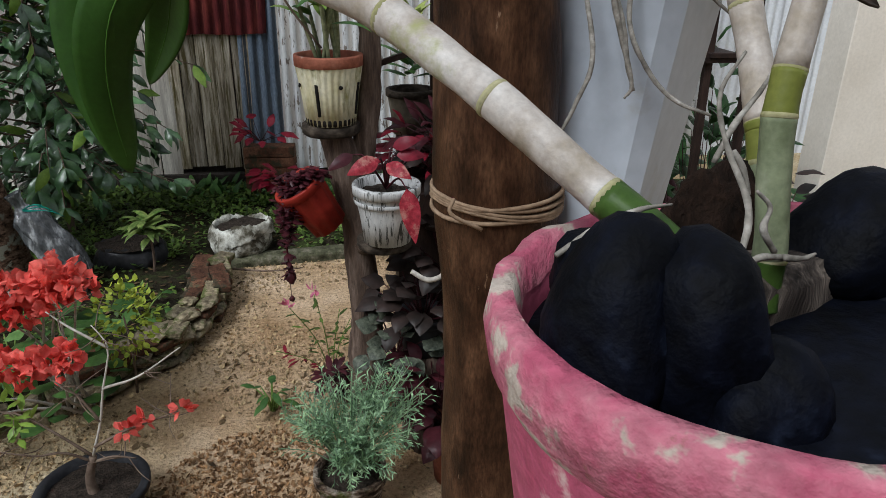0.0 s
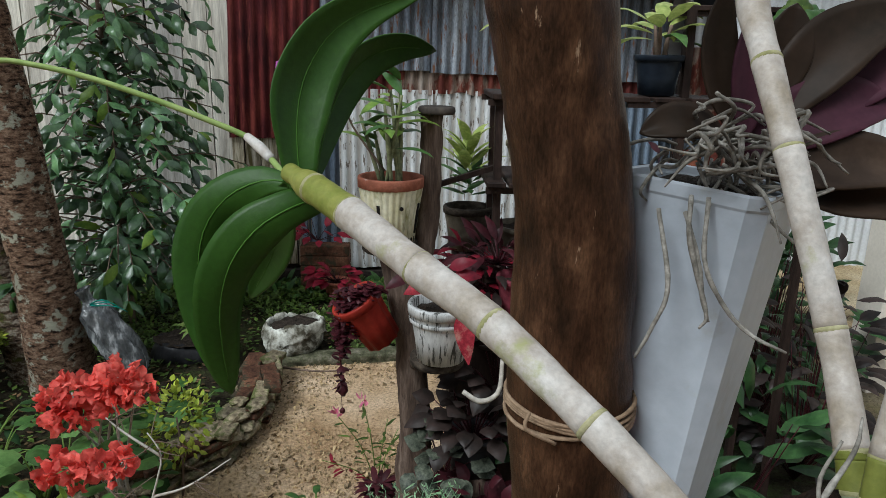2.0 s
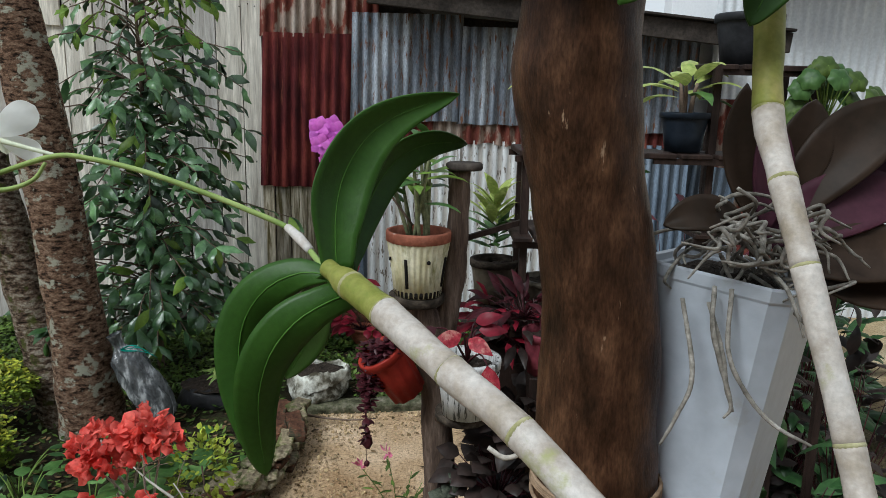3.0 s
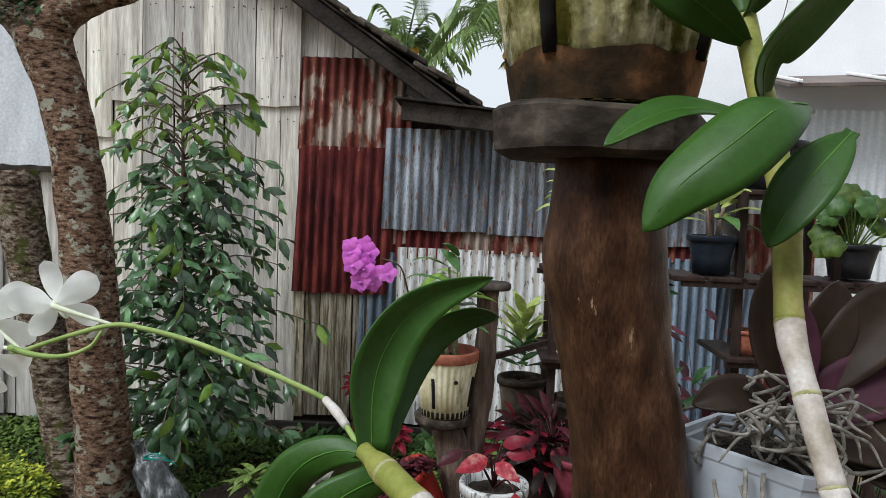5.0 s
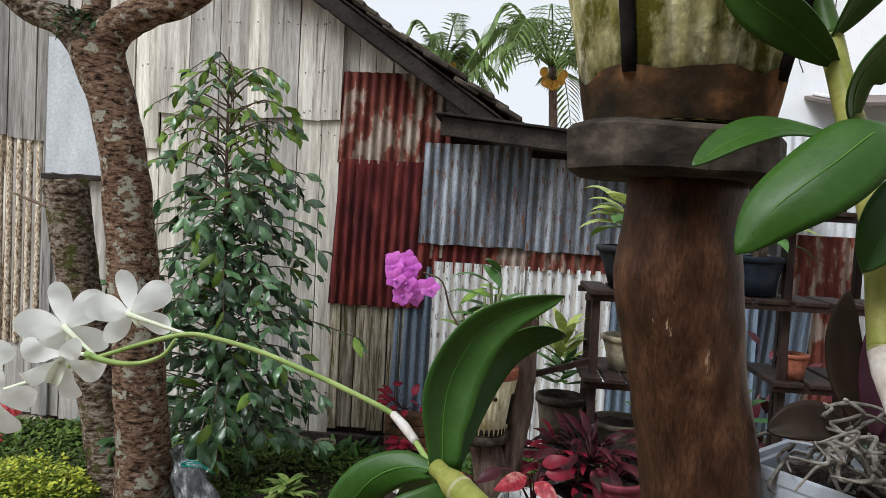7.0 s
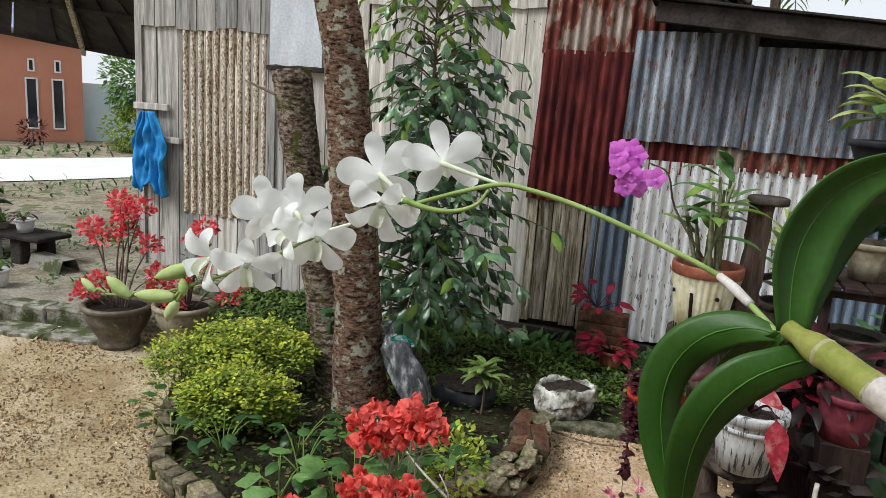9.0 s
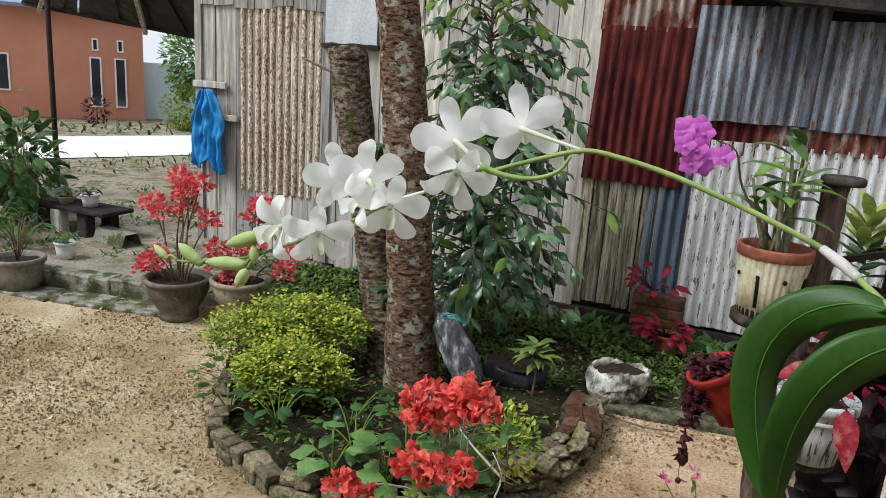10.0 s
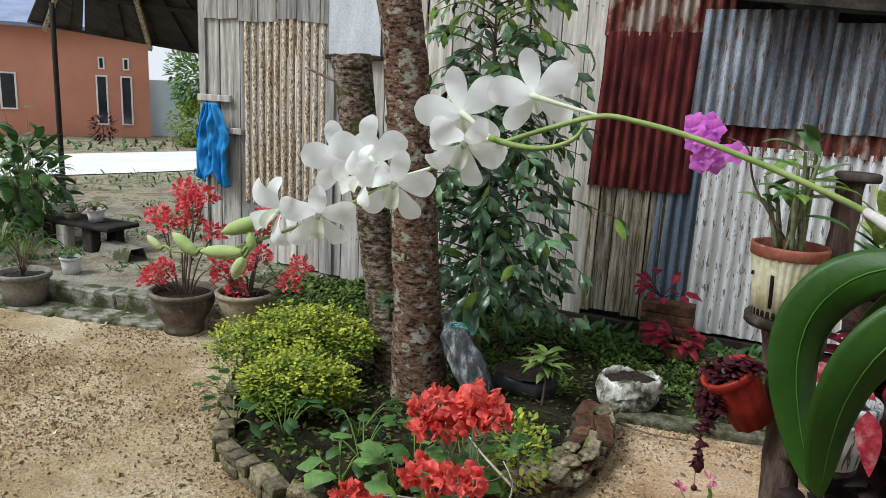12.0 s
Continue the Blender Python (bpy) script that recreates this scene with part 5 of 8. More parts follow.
urn("glazed_urn", (-3.21, 3.15, 0.0), "brown glazed clay urn with a round belly on sand", 0.20, 0.28, GLAZE_BROWN, "urns by the terrace")
urn("glazed_urn", (-2.85, 3.33, 0.02), "dusty beige clay urn half hidden by the shrub", 0.18, 0.27, POT_BEIGE, "urns by the terrace")
for base, heads in (((-3.21, 3.15, 0.26), [(-0.12, 0, 0.42), (0.02, 0.02, 0.66), (0.12, -0.02, 0.60), (0.20, 0.0, 0.64), (-0.2, 0, 0.48), (0.08, 0.02, 0.46), (0.26, 0, 0.42), (-0.14, -0.1, 0.10), (-0.05, -0.1, 0.16), (0.3, 0.02, 0.24), (0.02, 0.05, 0.55), (-0.22, -0.05, 0.06)]),
                    ((-2.85, 3.33, 0.27), [(-0.1, -0.1, 0.12), (0.05, -0.1, 0.18), (0.12, 0, 0.26), (0.3, 0.05, 0.10), (0.0, -0.1, 0.04), (0.1, 0.1, 0.5), (0.02, 0.1, 0.42), (0.35, 0.1, 0.2)])):
    t = thing("crown_of_thorns", base, "thorny shrub with round heads of red flowers", "shrub", "red flowering shrubs")
    for c in heads:
        part("stem", tube(bmesh.new(), [(c[0] * 0.15, c[1] * 0.15, -0.05), (c[0] * 0.5 + rnd(-.05, .05), c[1] * 0.5, c[2] * 0.5), c], [0.007, 0.005, 0.004], 8, 6, 0.2, 90), TWIG, t)
    ball_flowers(t, heads, 0.072, PETAL_CORAL, 85)
    lf = bmesh.new()
    for _ in range(110):
        c = random.choice(heads)
        blade(lf, Vector(c) * rnd(0.6, 1.0) + any_way() * 0.07, any_way(-.2, .8), (0, 0, 1), rnd(0.04, 0.07), 0.02, 0.4, 0.2, 3, cols=1)
    part("foliage", lf, LEAF_MID, t)

# bench with pots on the terrace
WHITE_PLASTIC = surface("white_plastic", [(0.3, (0.55, 0.55, 0.54)), (0.7, (0.7, 0.7, 0.69))], 8, (1, 1, 1), 60, (1, 1, 1), 0.15, 0.45, stain=(0.2, 0.18, 0.15), stain_scale=12, stain_edge=(0.6, 0.72), bump=0.15)
bench = thing("plant_bench", (-5.2, 4.1, 0.10), "low rough wooden plant bench on stump legs", "bench")
part("top", one_box(-0.5, 0.42, -0.17, 0.17, 0.21, 0.245, None, 0.008), DARK_WOOD, bench, smooth=False)
for lx, ly, mt in ((-0.34, -0.1, DARK_WOOD), (-0.15, -0.12, BOARD), (0.12, -0.08, DARK_WOOD), (0.2, 0.1, DARK_WOOD)):
    part("leg", one_box(lx - 0.06, lx + 0.06, ly - 0.05, ly + 0.05, -0.02, 0.21, None, 0.01), mt, bench, smooth=False)
for px, r, h, mt in ((-5.10, 0.075, 0.11, WHITE_PLASTIC), (-5.36, 0.07, 0.06, POT_BEIGE), (-5.55, 0.085, 0.12, WHITE_PLASTIC)):
    flower_pot("bench_pot", (px, 4.08 + rnd(-.03, .03), 0.347), "small pot on the plant bench", r, r * 0.75, h, mt, "pot", "pots on the bench")
    broad_leaf_plant("potted_succulent", (px, 4.08, 0.347 + h * 0.8), "small potted plant with reddish leaves", random.choice((LEAF_DARKRED, LEAF_MID)), 16, 0.1, 0.08, 0.07, 0.03, "plant", "plants on the bench")
flower_pot("grey_pot", (-4.47, 2.96, 0.022), "wide dusty grey-brown pot by the curb", 0.165, 0.13, 0.22, surface("grey_clay", [(0.3, (0.13, 0.12, 0.1)), (0.7, (0.27, 0.25, 0.21))], 8, rough=0.8, fine=60), rz=10)
flower_pot("white_pot", (-4.62, 3.45, 0.10), "small white plastic pot on the terrace", 0.075, 0.06, 0.13, WHITE_PLASTIC)
broad_leaf_plant("potted_herb", (-4.62, 3.45, 0.21), "small herb in a white pot", LEAF_DEEP, 24, 0.10, 0.09, 0.04, 0.03)
broad_leaf_plant("potted_shrub", (-4.47, 2.96, 0.21), "bare thin shrub in a grey pot", LEAF_DEEP, 12, 0.45, 0.2, 0.05, 0.02, stem_mat=TWIG)
gut = thing("metal_trough", (-4.72, 4.02, 0.1), "bent grey metal trough lying upside down", "trough", rz=-8)
bm = bmesh.new()
a = [(-0.2, -0.09, 0.0), (-0.2, -0.055, 0.1), (-0.2, 0.055, 0.1), (-0.2, 0.09, 0.0)]
for (p, q2) in zip(a, a[1:]):
    bm.faces.new([bm.verts.new(v) for v in (p, q2, (0.2, q2[1], q2[2]), (0.2, p[1], p[2]))])
g = part("sheet", bm, CONCRETE, gut, smooth=False)
g.modifiers.new("thickness", "SOLIDIFY").thickness = 0.004
for at, cnt, h, sp in (((-5.9, 4.0, 0.1), 60, 0.55, 0.35), ((-6.4, 4.4, 0.1), 60, 0.7, 0.4), ((-5.6, 3.55, 0.1), 50, 0.35, 0.35), ((-5.15, 3.45, 0.1), 36, 0.25, 0.25), ((-6.9, 4.7, 0.1), 60, 0.8, 0.4)):
    broad_leaf_plant("terrace_plant", at, "tangle of narrow green leaves on the terrace", random.choice((LEAF_MID, LEAF_DEEP, LEAF_MOSS)), cnt, h, sp, 0.14, 0.03, "plant", "terrace plants")
ts = thing("terrace_shrub", (-5.85, 3.95, 0.1), "dense leafy shrub at the edge of the terrace", "shrub")
lf = bmesh.new()
cloud_leaves(lf, (0, 0, 0.52), (0.36, 0.34, 0.46), 190, 0.19, 0.085, 0.9, n=5)
part("foliage", lf, LEAF_MID, ts)
for k in range(7):
    d = any_way(0.2, 1)
    part("stem", tube(bmesh.new(), [(0, 0, -0.02), (d.x * 0.1, d.y * 0.1, 0.3), (d.x * 0.28, d.y * 0.28, 0.45 + d.z * 0.35)], [0.012, 0.008, 0.004], 6, 5), TWIG, ts)
broad_leaf_plant("tall_terrace_plant", (-6.1, 4.2, 0.1), "tall plant with broad leaves and a red flower", LEAF_MID, 16, 1.15, 0.25, 0.16, 0.08, "plant", stem_mat=TWIG)
vg = bmesh.new()
for _ in range(900):
    p = o + diry * rnd(-1.6, -0.1) + dirx * rnd(-6, 5)
    blade(vg, (p.x, p.y, 0.1), any_way(0.1, 1), (0, 0, 1), rnd(0.05, 0.2), 0.03, 0.7, 0.2, 3, cols=1)
for _ in range(900):
    p = o + diry * rnd(3.1, 5.2) + dirx * rnd(-8, 6)
    blade(vg, (p.x, p.y, 0.05), any_way(0.1, 1), (0, 0, 1), rnd(0.08, 0.3), 0.06, 0.7, 0.2, 3, cols=1)
made = 0
while made < 1500:
    x, y = rnd(-7.0, -3.2), rnd(3.0, 6.2)
    if past_curb(x, y) < 0.12 or noise.noise(Vector((x * 1.4, y * 1.4, 11))) < 0.05:
        continue
    made += 1
    blade(vg, (x, y, 0.095), any_way(0.1, 0.9), (0, 0, 1), rnd(0.03, 0.09), rnd(0.012, 0.03), 0.7, 0.2, 3, cols=1)
ob = part("verge_grass", vg, LEAF_MID)
tagged(ob, "patchy grass and weeds along the road verge", "grass", kind="stuff")
rs = thing("roadside_shrub", (-11.1, 12.2, 0.05), "bright green shrub and small tree beside the orange house", "shrub")
lf, l2 = bmesh.new(), bmesh.new()
cloud_leaves(lf, (0.0, -0.3, 0.5), (0.9, 0.6, 0.55), 1400, 0.10, 0.05)
cloud_leaves(l2, (0.0, 0.2, 1.55), (1.3, 0.8, 1.0), 2600, 0.16, 0.07)
part("trunk", tube(bmesh.new(), [(0.2, 0.5, 0), (0.25, 0.5, 1.0), (0.2, 0.5, 2.0)], [0.07, 0.055, 0.03], 8, 8), TWIG, rs)
part("foliage", lf, leaf_mat("shrub_green_leaf", (0.12, 0.20, 0.025), (0.33, 0.42, 0.07), 0.5, 0.6, 0.3), rs, "bright green leaves")
part("crown", l2, leaf_mat("roadside_leaf", (0.06, 0.14, 0.03), (0.18, 0.30, 0.08), 0.5, 0.5), rs)
bed2 = thing("roadside_plant", (-13.2, 11.1, 0.05), "small red-leaved shrub before the orange wall", "shrub")
lf = bmesh.new()
cloud_leaves(lf, (0, 0, 0.35), (0.3, 0.25, 0.3), 120, 0.12, 0.05)
part("foliage", lf, LEAF_DARKRED, bed2)
part("stem", tube(bmesh.new(), [(0, 0, 0), (0.02, 0, 0.2), (0, 0, 0.4)], [0.02, 0.015, 0.01], 4, 6), TWIG, bed2)

# ---------------------------------------------------------------- palms and the neighbour's side
PALM = leaf_mat("palm_frond", (0.07, 0.13, 0.035), (0.2, 0.28, 0.09), 0.5, 0.4, 0.3)


def palm(at, r, label):
    t = thing("coconut_palm", (at[0], at[1], 0), label, "palm", "palms behind the house")
    top = Vector((0, 0, at[2]))
    part("trunk", tube(bmesh.new(), [(0.3, 0.2, 0), (0.2, 0.1, at[2] * 0.5), top], [0.17, 0.13, 0.1], 14, 10, 0.08, 4), STUMP, t)
    for k in range(17):
        a, el = k * 2.4, rnd(-0.25, 1.15)
        out = Vector((math.cos(a), math.sin(a), 0))
        l = r * rnd(0.8, 1.1)
        pts = curve_pts([top, top + out * l * 0.45 + Vector((0, 0, l * (0.1 + 0.45 * el))), top + out * l * (0.95 - 0.25 * max(el, 0)) + Vector((0, 0, l * (0.55 * el - 0.35)))], 22)
        bm = tube(bmesh.new(), [pts[0], pts[11], pts[22]], [0.03, 0.02, 0.008], 10, 5)
        for i, (p, (d, s, u)) in enumerate(zip(pts, frames_along(pts))):
            if i < 3:
                continue
            side_v = d.cross(Vector((0, 0, 1))).normalized()
            for sg in (-1, 1):
                blade(bm, p, side_v * sg + d * 0.7 + Vector((0, 0, -0.35)), (0, 0, 1), l * 0.32 * (1 - 0.5 * i / 22), 0.11, 0.6, 0.2, 3, 0.3, cols=1)
        part("frond", bm, PALM, t)
    nuts = surface("orange_coconut", [(0.3, (0.42, 0.2, 0.03)), (0.7, (0.6, 0.33, 0.06))], 8, rough=0.5)
    for k in range(9):
        part("coconut", lump(bmesh.new(), top + any_way(-1, 0.1) * 0.28 + Vector((0, -0.2, -0.2)), 0.11, (1, 1, 1.15), 2, 0.08), nuts, t, "orange coconut")


palm((1.2, 18, 5.5), 3.1, "coconut palm with arching fronds and orange nuts")
palm((-1.7, 19.5, 5.9), 1.7, "smaller palm crown above the shingle roof")

nb = thing("neighbour_house", (3.0, 5.4, 0), "white-walled neighbouring house with a brown awning", "house", kind="structure")
part("wall", one_box(-1.05, 4.0, 0.0, 0.2, 0.0, 6.0), GLAZE_WALL, nb, smooth=False)
part("tin_wall", sheet(3.2, 2.5, 0.07, 0.008), surface("white_tin_wall", [(0.3, (0.55, 0.57, 0.6)), (0.7, (0.68, 0.7, 0.72))], 4, (3, 3, 0.4), 50, (1, 1, 1), 0.15, 0.6, bump=0.15), nb).matrix_basis = pose(-0.75, -0.12, 0)
aw = surface("brown_awning", [(0.3, (0.12, 0.095, 0.085)), (0.7, (0.2, 0.165, 0.15))], 4, (1, 1, 1), 60, (1, 1, 1), 0.3, 0.7, bump=0.2)
part("awning", one_box(-0.6, 2.6, -0.55, 0.0, 0, 0.03, pose(0, 0, 2.75, 14, -3, 0)), aw, nb, smooth=False)
for k in range(5):
    part("awning_rib", one_box(-0.55 + 0.6 * k, -0.52 + 0.6 * k, -0.57, 0.0, 0.034, 0.055, pose(0, 0, 2.75, 14, -3, 0)), WHITE_PAINT, nb, smooth=False)
part("cream_wall", one_box(-0.45, 3.0, -2.4, -2.2, 0.0, 2.6), CREAM_WALL, nb, smooth=False)
part("leaning_sheet", sheet(0.55, 0.95, 0.05, 0.006), BLUE_ZINC, nb, "blue-grey corrugated sheet leaning at the back").matrix_basis = pose(-1.27, -0.62, 0.32, -6, 6, 0)
part("rusty_sheet", sheet(0.5, 1.6, 0.07, 0.008), RUSTY_TIN, nb, "rusty corrugated sheet").matrix_basis = pose(-0.78, -0.5, 0.1, -3, 0, 0)
wire = bmesh.new()
tube(wire, [(-0.8, -0.05, 3.9), (-0.7, -0.06, 3.1), (-0.66, -0.1, 2.9)], [0.004], 8, 4)
tube(wire, [(-0.5, -0.05, 4.2), (-0.45, -0.06, 3.3), (-0.6, -0.06, 3.0)], [0.004], 8, 4)
part("cable", wire, DARK_WOOD, nb)

# ---------------------------------------------------------------- the forked stump and its pots
st = thing("forked_stump", (0.25, 1.95, 0), "forked grey-brown trunk set up as a plant stand", "plant stand")
O = Vector((0.25, 1.95, 0))
part("trunk", knobbly(bmesh.new(), rel([(0.25, 1.98, -0.03), (0.245, 1.95, 0.25), (0.25, 1.93, 0.42), (0.228, 1.93, 0.72), (0.205, 1.92, 0.92), (0.165, 1.91, 1.05)], O), [0.066, 0.060, 0.052, 0.047, 0.055, 0.042], 36, 16), STUMP, st)
part("limb", knobbly(bmesh.new(), rel([(0.225, 1.93, 0.84), (0.262, 1.935, 1.0), (0.285, 1.935, 1.2), (0.287, 1.935, 1.455)], O), [0.042, 0.038, 0.034, 0.032], 24, 14), STUMP, st)
bm = lathe([(0, 0.0), (0.053, 0.0), (0.056, 0.006), (0.055, 0.018), (0.05, 0.022), (0, 0.022)], 20)
part("top_plate", bm, DARK_WOOD, st, "dark round top plate").matrix_basis = Matrix.Translation(Vector((0.300, 1.93, 1.452)) - O)
part("plate", lathe([(0, 0), (0.078, 0), (0.085, 0.006), (0.085, 0.03), (0.08, 0.034), (0, 0.034)], 28), CAPWOOD, st, "grey wooden disc").matrix_basis = Matrix.Translation(Vector((0.165, 1.90, 1.042)) - O)
part("plate", lathe([(0, 0), (0.074, 0), (0.08, 0.005), (0.08, 0.026), (0.075, 0.03), (0, 0.03)], 28), CAPWOOD, st, "grey wooden disc").matrix_basis = Matrix.Translation(Vector((0.31, 1.73, 0.745)) - O)
part("bracket", tube(bmesh.new(), rel([(0.24, 1.92, 0.66), (0.27, 1.83, 0.72), (0.30, 1.75, 0.745)], O), [0.03, 0.028, 0.03], 6, 8), STUMP, st)

TERRA = surface("worn_terracotta", [(0.3, (0.20, 0.065, 0.04)), (0.6, (0.30, 0.11, 0.07)), (0.8, (0.38, 0.17, 0.12))], 12, (1, 1, 1), 70, (1, 1, 1), 0.35, 0.85, stain=(0.45, 0.4, 0.34), stain_scale=16, stain_edge=(0.66, 0.74), bump=0.35)
CREAMPOT = surface("stained_cream_plastic", [(0.3, (0.40, 0.36, 0.19)), (0.55, (0.60, 0.57, 0.42)), (0.8, (0.70, 0.68, 0.58))], 9, (2, 2, 0.6), 70, (1, 1, 1), 0.2, 0.7, stain=(0.2, 0.19, 0.07), stain_scale=9, stain_stretch=(2, 2, 0.5), stain_edge=(0.54, 0.66), bump=0.3)


def slotted_pot(name, at, label, r_top, r_low, h, mat, band, rz, group=""):
    """A fluted orchid pot; near-black pieces on its wall stand for long slots and round holes."""
    t = flower_pot(name, at, label, r_top, r_low, h, mat, "pot", group, ring=r_top * 0.04, ribs=30, wave=0.022, band=band, rz=rz)
    # the black colour paints the shade inside openings; nothing is cut through
    dark = surface("pot_near_black", [(0.3, (0.008, 0.007, 0.006)), (0.7, (0.016, 0.014, 0.012))], 20, rough=0.95)
    for k in range(8):
        a = 2 * math.pi * k / 8
        m = pose(0, 0, 0, 0, 0, math.degrees(a))
        rr = lambda z: r_low + (r_top - r_low) * min(1, z / (h * 0.86)) + 0.0005
        if k % 2:
            part("slot", tube(bmesh.new(), [(rr(h * 0.16), 0, h * 0.16), (rr(h * 0.62), 0, h * 0.62)], [r_top * 0.055], 4, 8), dark, t, "near-black strip standing for a slot").matrix_basis = m
        else:
            part("hole", lathe([(0, 0.003), (r_top * 0.06, 0.003), (r_top * 0.066, 0)], 12), dark, t, "near-black disc standing for a round hole").matrix_basis = m @ pose(rr(h * 0.58) + 0.001, 0, h * 0.58, 0, 80, 0)
    part("foot_ring", lathe([(r_low * 0.98, 0.0), (r_low * 1.03, 0.001), (r_low * 1.05, h * 0.09), (r_low * 1.0, h * 0.1)], 32), dark, t)
    return t


slotted_pot("orchid_pot", (0.168, 1.885, 1.078), "fluted cream orchid pot with a terracotta rim", 0.094, 0.070, 0.195, CREAMPOT, TERRA, 22, "orchid pots")
orc = thing("potted_dendrobium", (0.168, 1.885, 1.25), "potted dendrobium with narrow leaves and a mauve flower spray", "orchid")
CANE_GREEN = surface("grey_green_cane", [(0.3, (0.10, 0.12, 0.06)), (0.7, (0.26, 0.27, 0.15))], 20, rough=0.6, fine=80)
for k in range(9):
    a = k * 2.4
    lean_x, hgt = rnd(-0.09, 0.09), rnd(0.10, 0.3)
    pts = [Vector((math.cos(a) * 0.03, math.sin(a) * 0.03, 0)), Vector((lean_x * 0.5 + math.cos(a) * 0.03, math.sin(a) * 0.05, hgt * 0.5)), Vector((lean_x + math.cos(a) * 0.03, math.sin(a) * 0.08, hgt))]
    cn = part("cane", tube(bmesh.new(), pts, [0.006, 0.007, 0.004], 8, 6), CANE_GREEN, orc)
    for j in range(3):
        b = a + 2 * j
        t = pts[1].lerp(pts[2], 0.3 + 0.35 * j)
        bm = bmesh.new()
        blade(bm, t, (math.cos(b), math.sin(b) * 0.7, rnd(0.2, 1.0)), (0, 0, 1), rnd(0.09, 0.15), rnd(0.034, 0.046), 0.7, 0.3, 6)
        part("leaf", bm, LEAF_YOUNG if random.random() < 0.4 else LEAF_MID, cn)
part("flower_stem", tube(bmesh.new(), rel([(0.15, 1.87, 1.29), (0.06, 1.85, 1.42), (0.03, 1.80, 1.52), (-0.02, 1.75, 1.548)], Vector((0.168, 1.885, 1.25))), [0.004, 0.003, 0.002], 12, 6), TWIG, orc)
MAUVE = leaf_mat("mauve_petal", (0.55, 0.10, 0.55), (0.75, 0.25, 0.72), 0.55, 0.2, 0.3)
for k in range(14):
    c = Vector((-0.042, 1.74, 1.538)) - Vector((0.168, 1.885, 1.25)) + Vector((rnd(-.06, .06), rnd(-.06, .04), rnd(-.06, .06)))
    fl = bmesh.new()
    for j in range(5):
        a = j * 2 * math.pi / 5 + rnd(-.2, .2)
        blade(fl, c, (math.cos(a), -0.35, math.sin(a)), (0, -1, 0.1), 0.031, 0.027, 0.3, 0.2, 5, 0.55)
    blade(fl, c + Vector((0, -0.004, 0)), (0, -1, -0.4), (0, 0, 1), 0.012, 0.012, 0.5, 0.4, 3, 0.5)
    part("flower", fl, MAUVE, orc, "mauve five-petalled flower")

WPOT = surface("scuffed_white_pot", [(0.3, (0.36, 0.36, 0.355)), (0.6, (0.48, 0.48, 0.475))], 8, (2, 2, 0.5), 70, (2, 2, 0.5), 0.25, 0.6, stain=(0.06, 0.06, 0.055), stain_scale=24, stain_stretch=(4, 4, 0.3), stain_edge=(0.53, 0.6), bump=0.25)
flower_pot("white_pot", (0.318, 1.70, 0.777), "scuffed white plastic pot on a wooden disc", 0.09, 0.066, 0.17, WPOT, ring=0.006)
part("rim_band", lathe([(0.0905, 0.118), (0.0925, 0.120), (0.0925, 0.128), (0.091, 0.130)], 40), WPOT, bpy.data.objects["white_pot.001"] if "white_pot.001" in bpy.data.objects else bpy.data.objects["white_pot"], "moulded band under the rim")
CALAD = leaf_mat("pink_veined_caladium", (0.22, 0.012, 0.022), (0.46, 0.05, 0.075), 0.5, 0.15, 0.25, 0.45, (0.40, 0.18, 0.15), (0.52, 0.66), 60)
cal = thing("caladium", (0.318, 1.70, 0.93), "caladium with pink and cream mottled heart leaves", "plant")
for p0, top, way, l, w, dr, mt in (((0, 0, 0), (0.05, -0.10, 0.03), (0.15, -0.3, -1), 0.150, 0.056, 0.1, CALAD), ((0, 0, 0), (-0.02, -0.02, 0.09), (-0.8, -0.4, -0.2), 0.10, 0.05, 0.5, CALAD), ((0, 0, 0), (0.0, -0.03, 0.08), (0.5, -0.6, -0.1), 0.09, 0.045, 0.5, CALAD),
                                   ((0, 0, 0), (-0.09, 0.0, 0.10), (-0.8, -0.5, -0.3), 0.085, 0.035, 0.5, LEAF_DARKRED), ((0, 0, 0), (0.03, 0.02, 0.09), (0.7, -0.2, 0.1), 0.09, 0.038, 0.7, LEAF_CRIMSON), ((0, 0, 0), (0.02, 0.03, 0.11), (0.5, -0.3, 0.3), 0.09, 0.038, 0.8, LEAF_CRIMSON)):
    part("stalk", tube(bmesh.new(), [p0, Vector(top) * 0.6 + Vector((0, 0, 0.03)), top], [0.004, 0.003, 0.002], 6, 5), LEAF_DARKRED, cal)
    bm = bmesh.new()
    blade(bm, top, way, (0, -1, 0.6), l, w, dr, 0.12, 8, 0.32, cols=3, wave=0.05)
    part("leaf", bm, mt, cal)

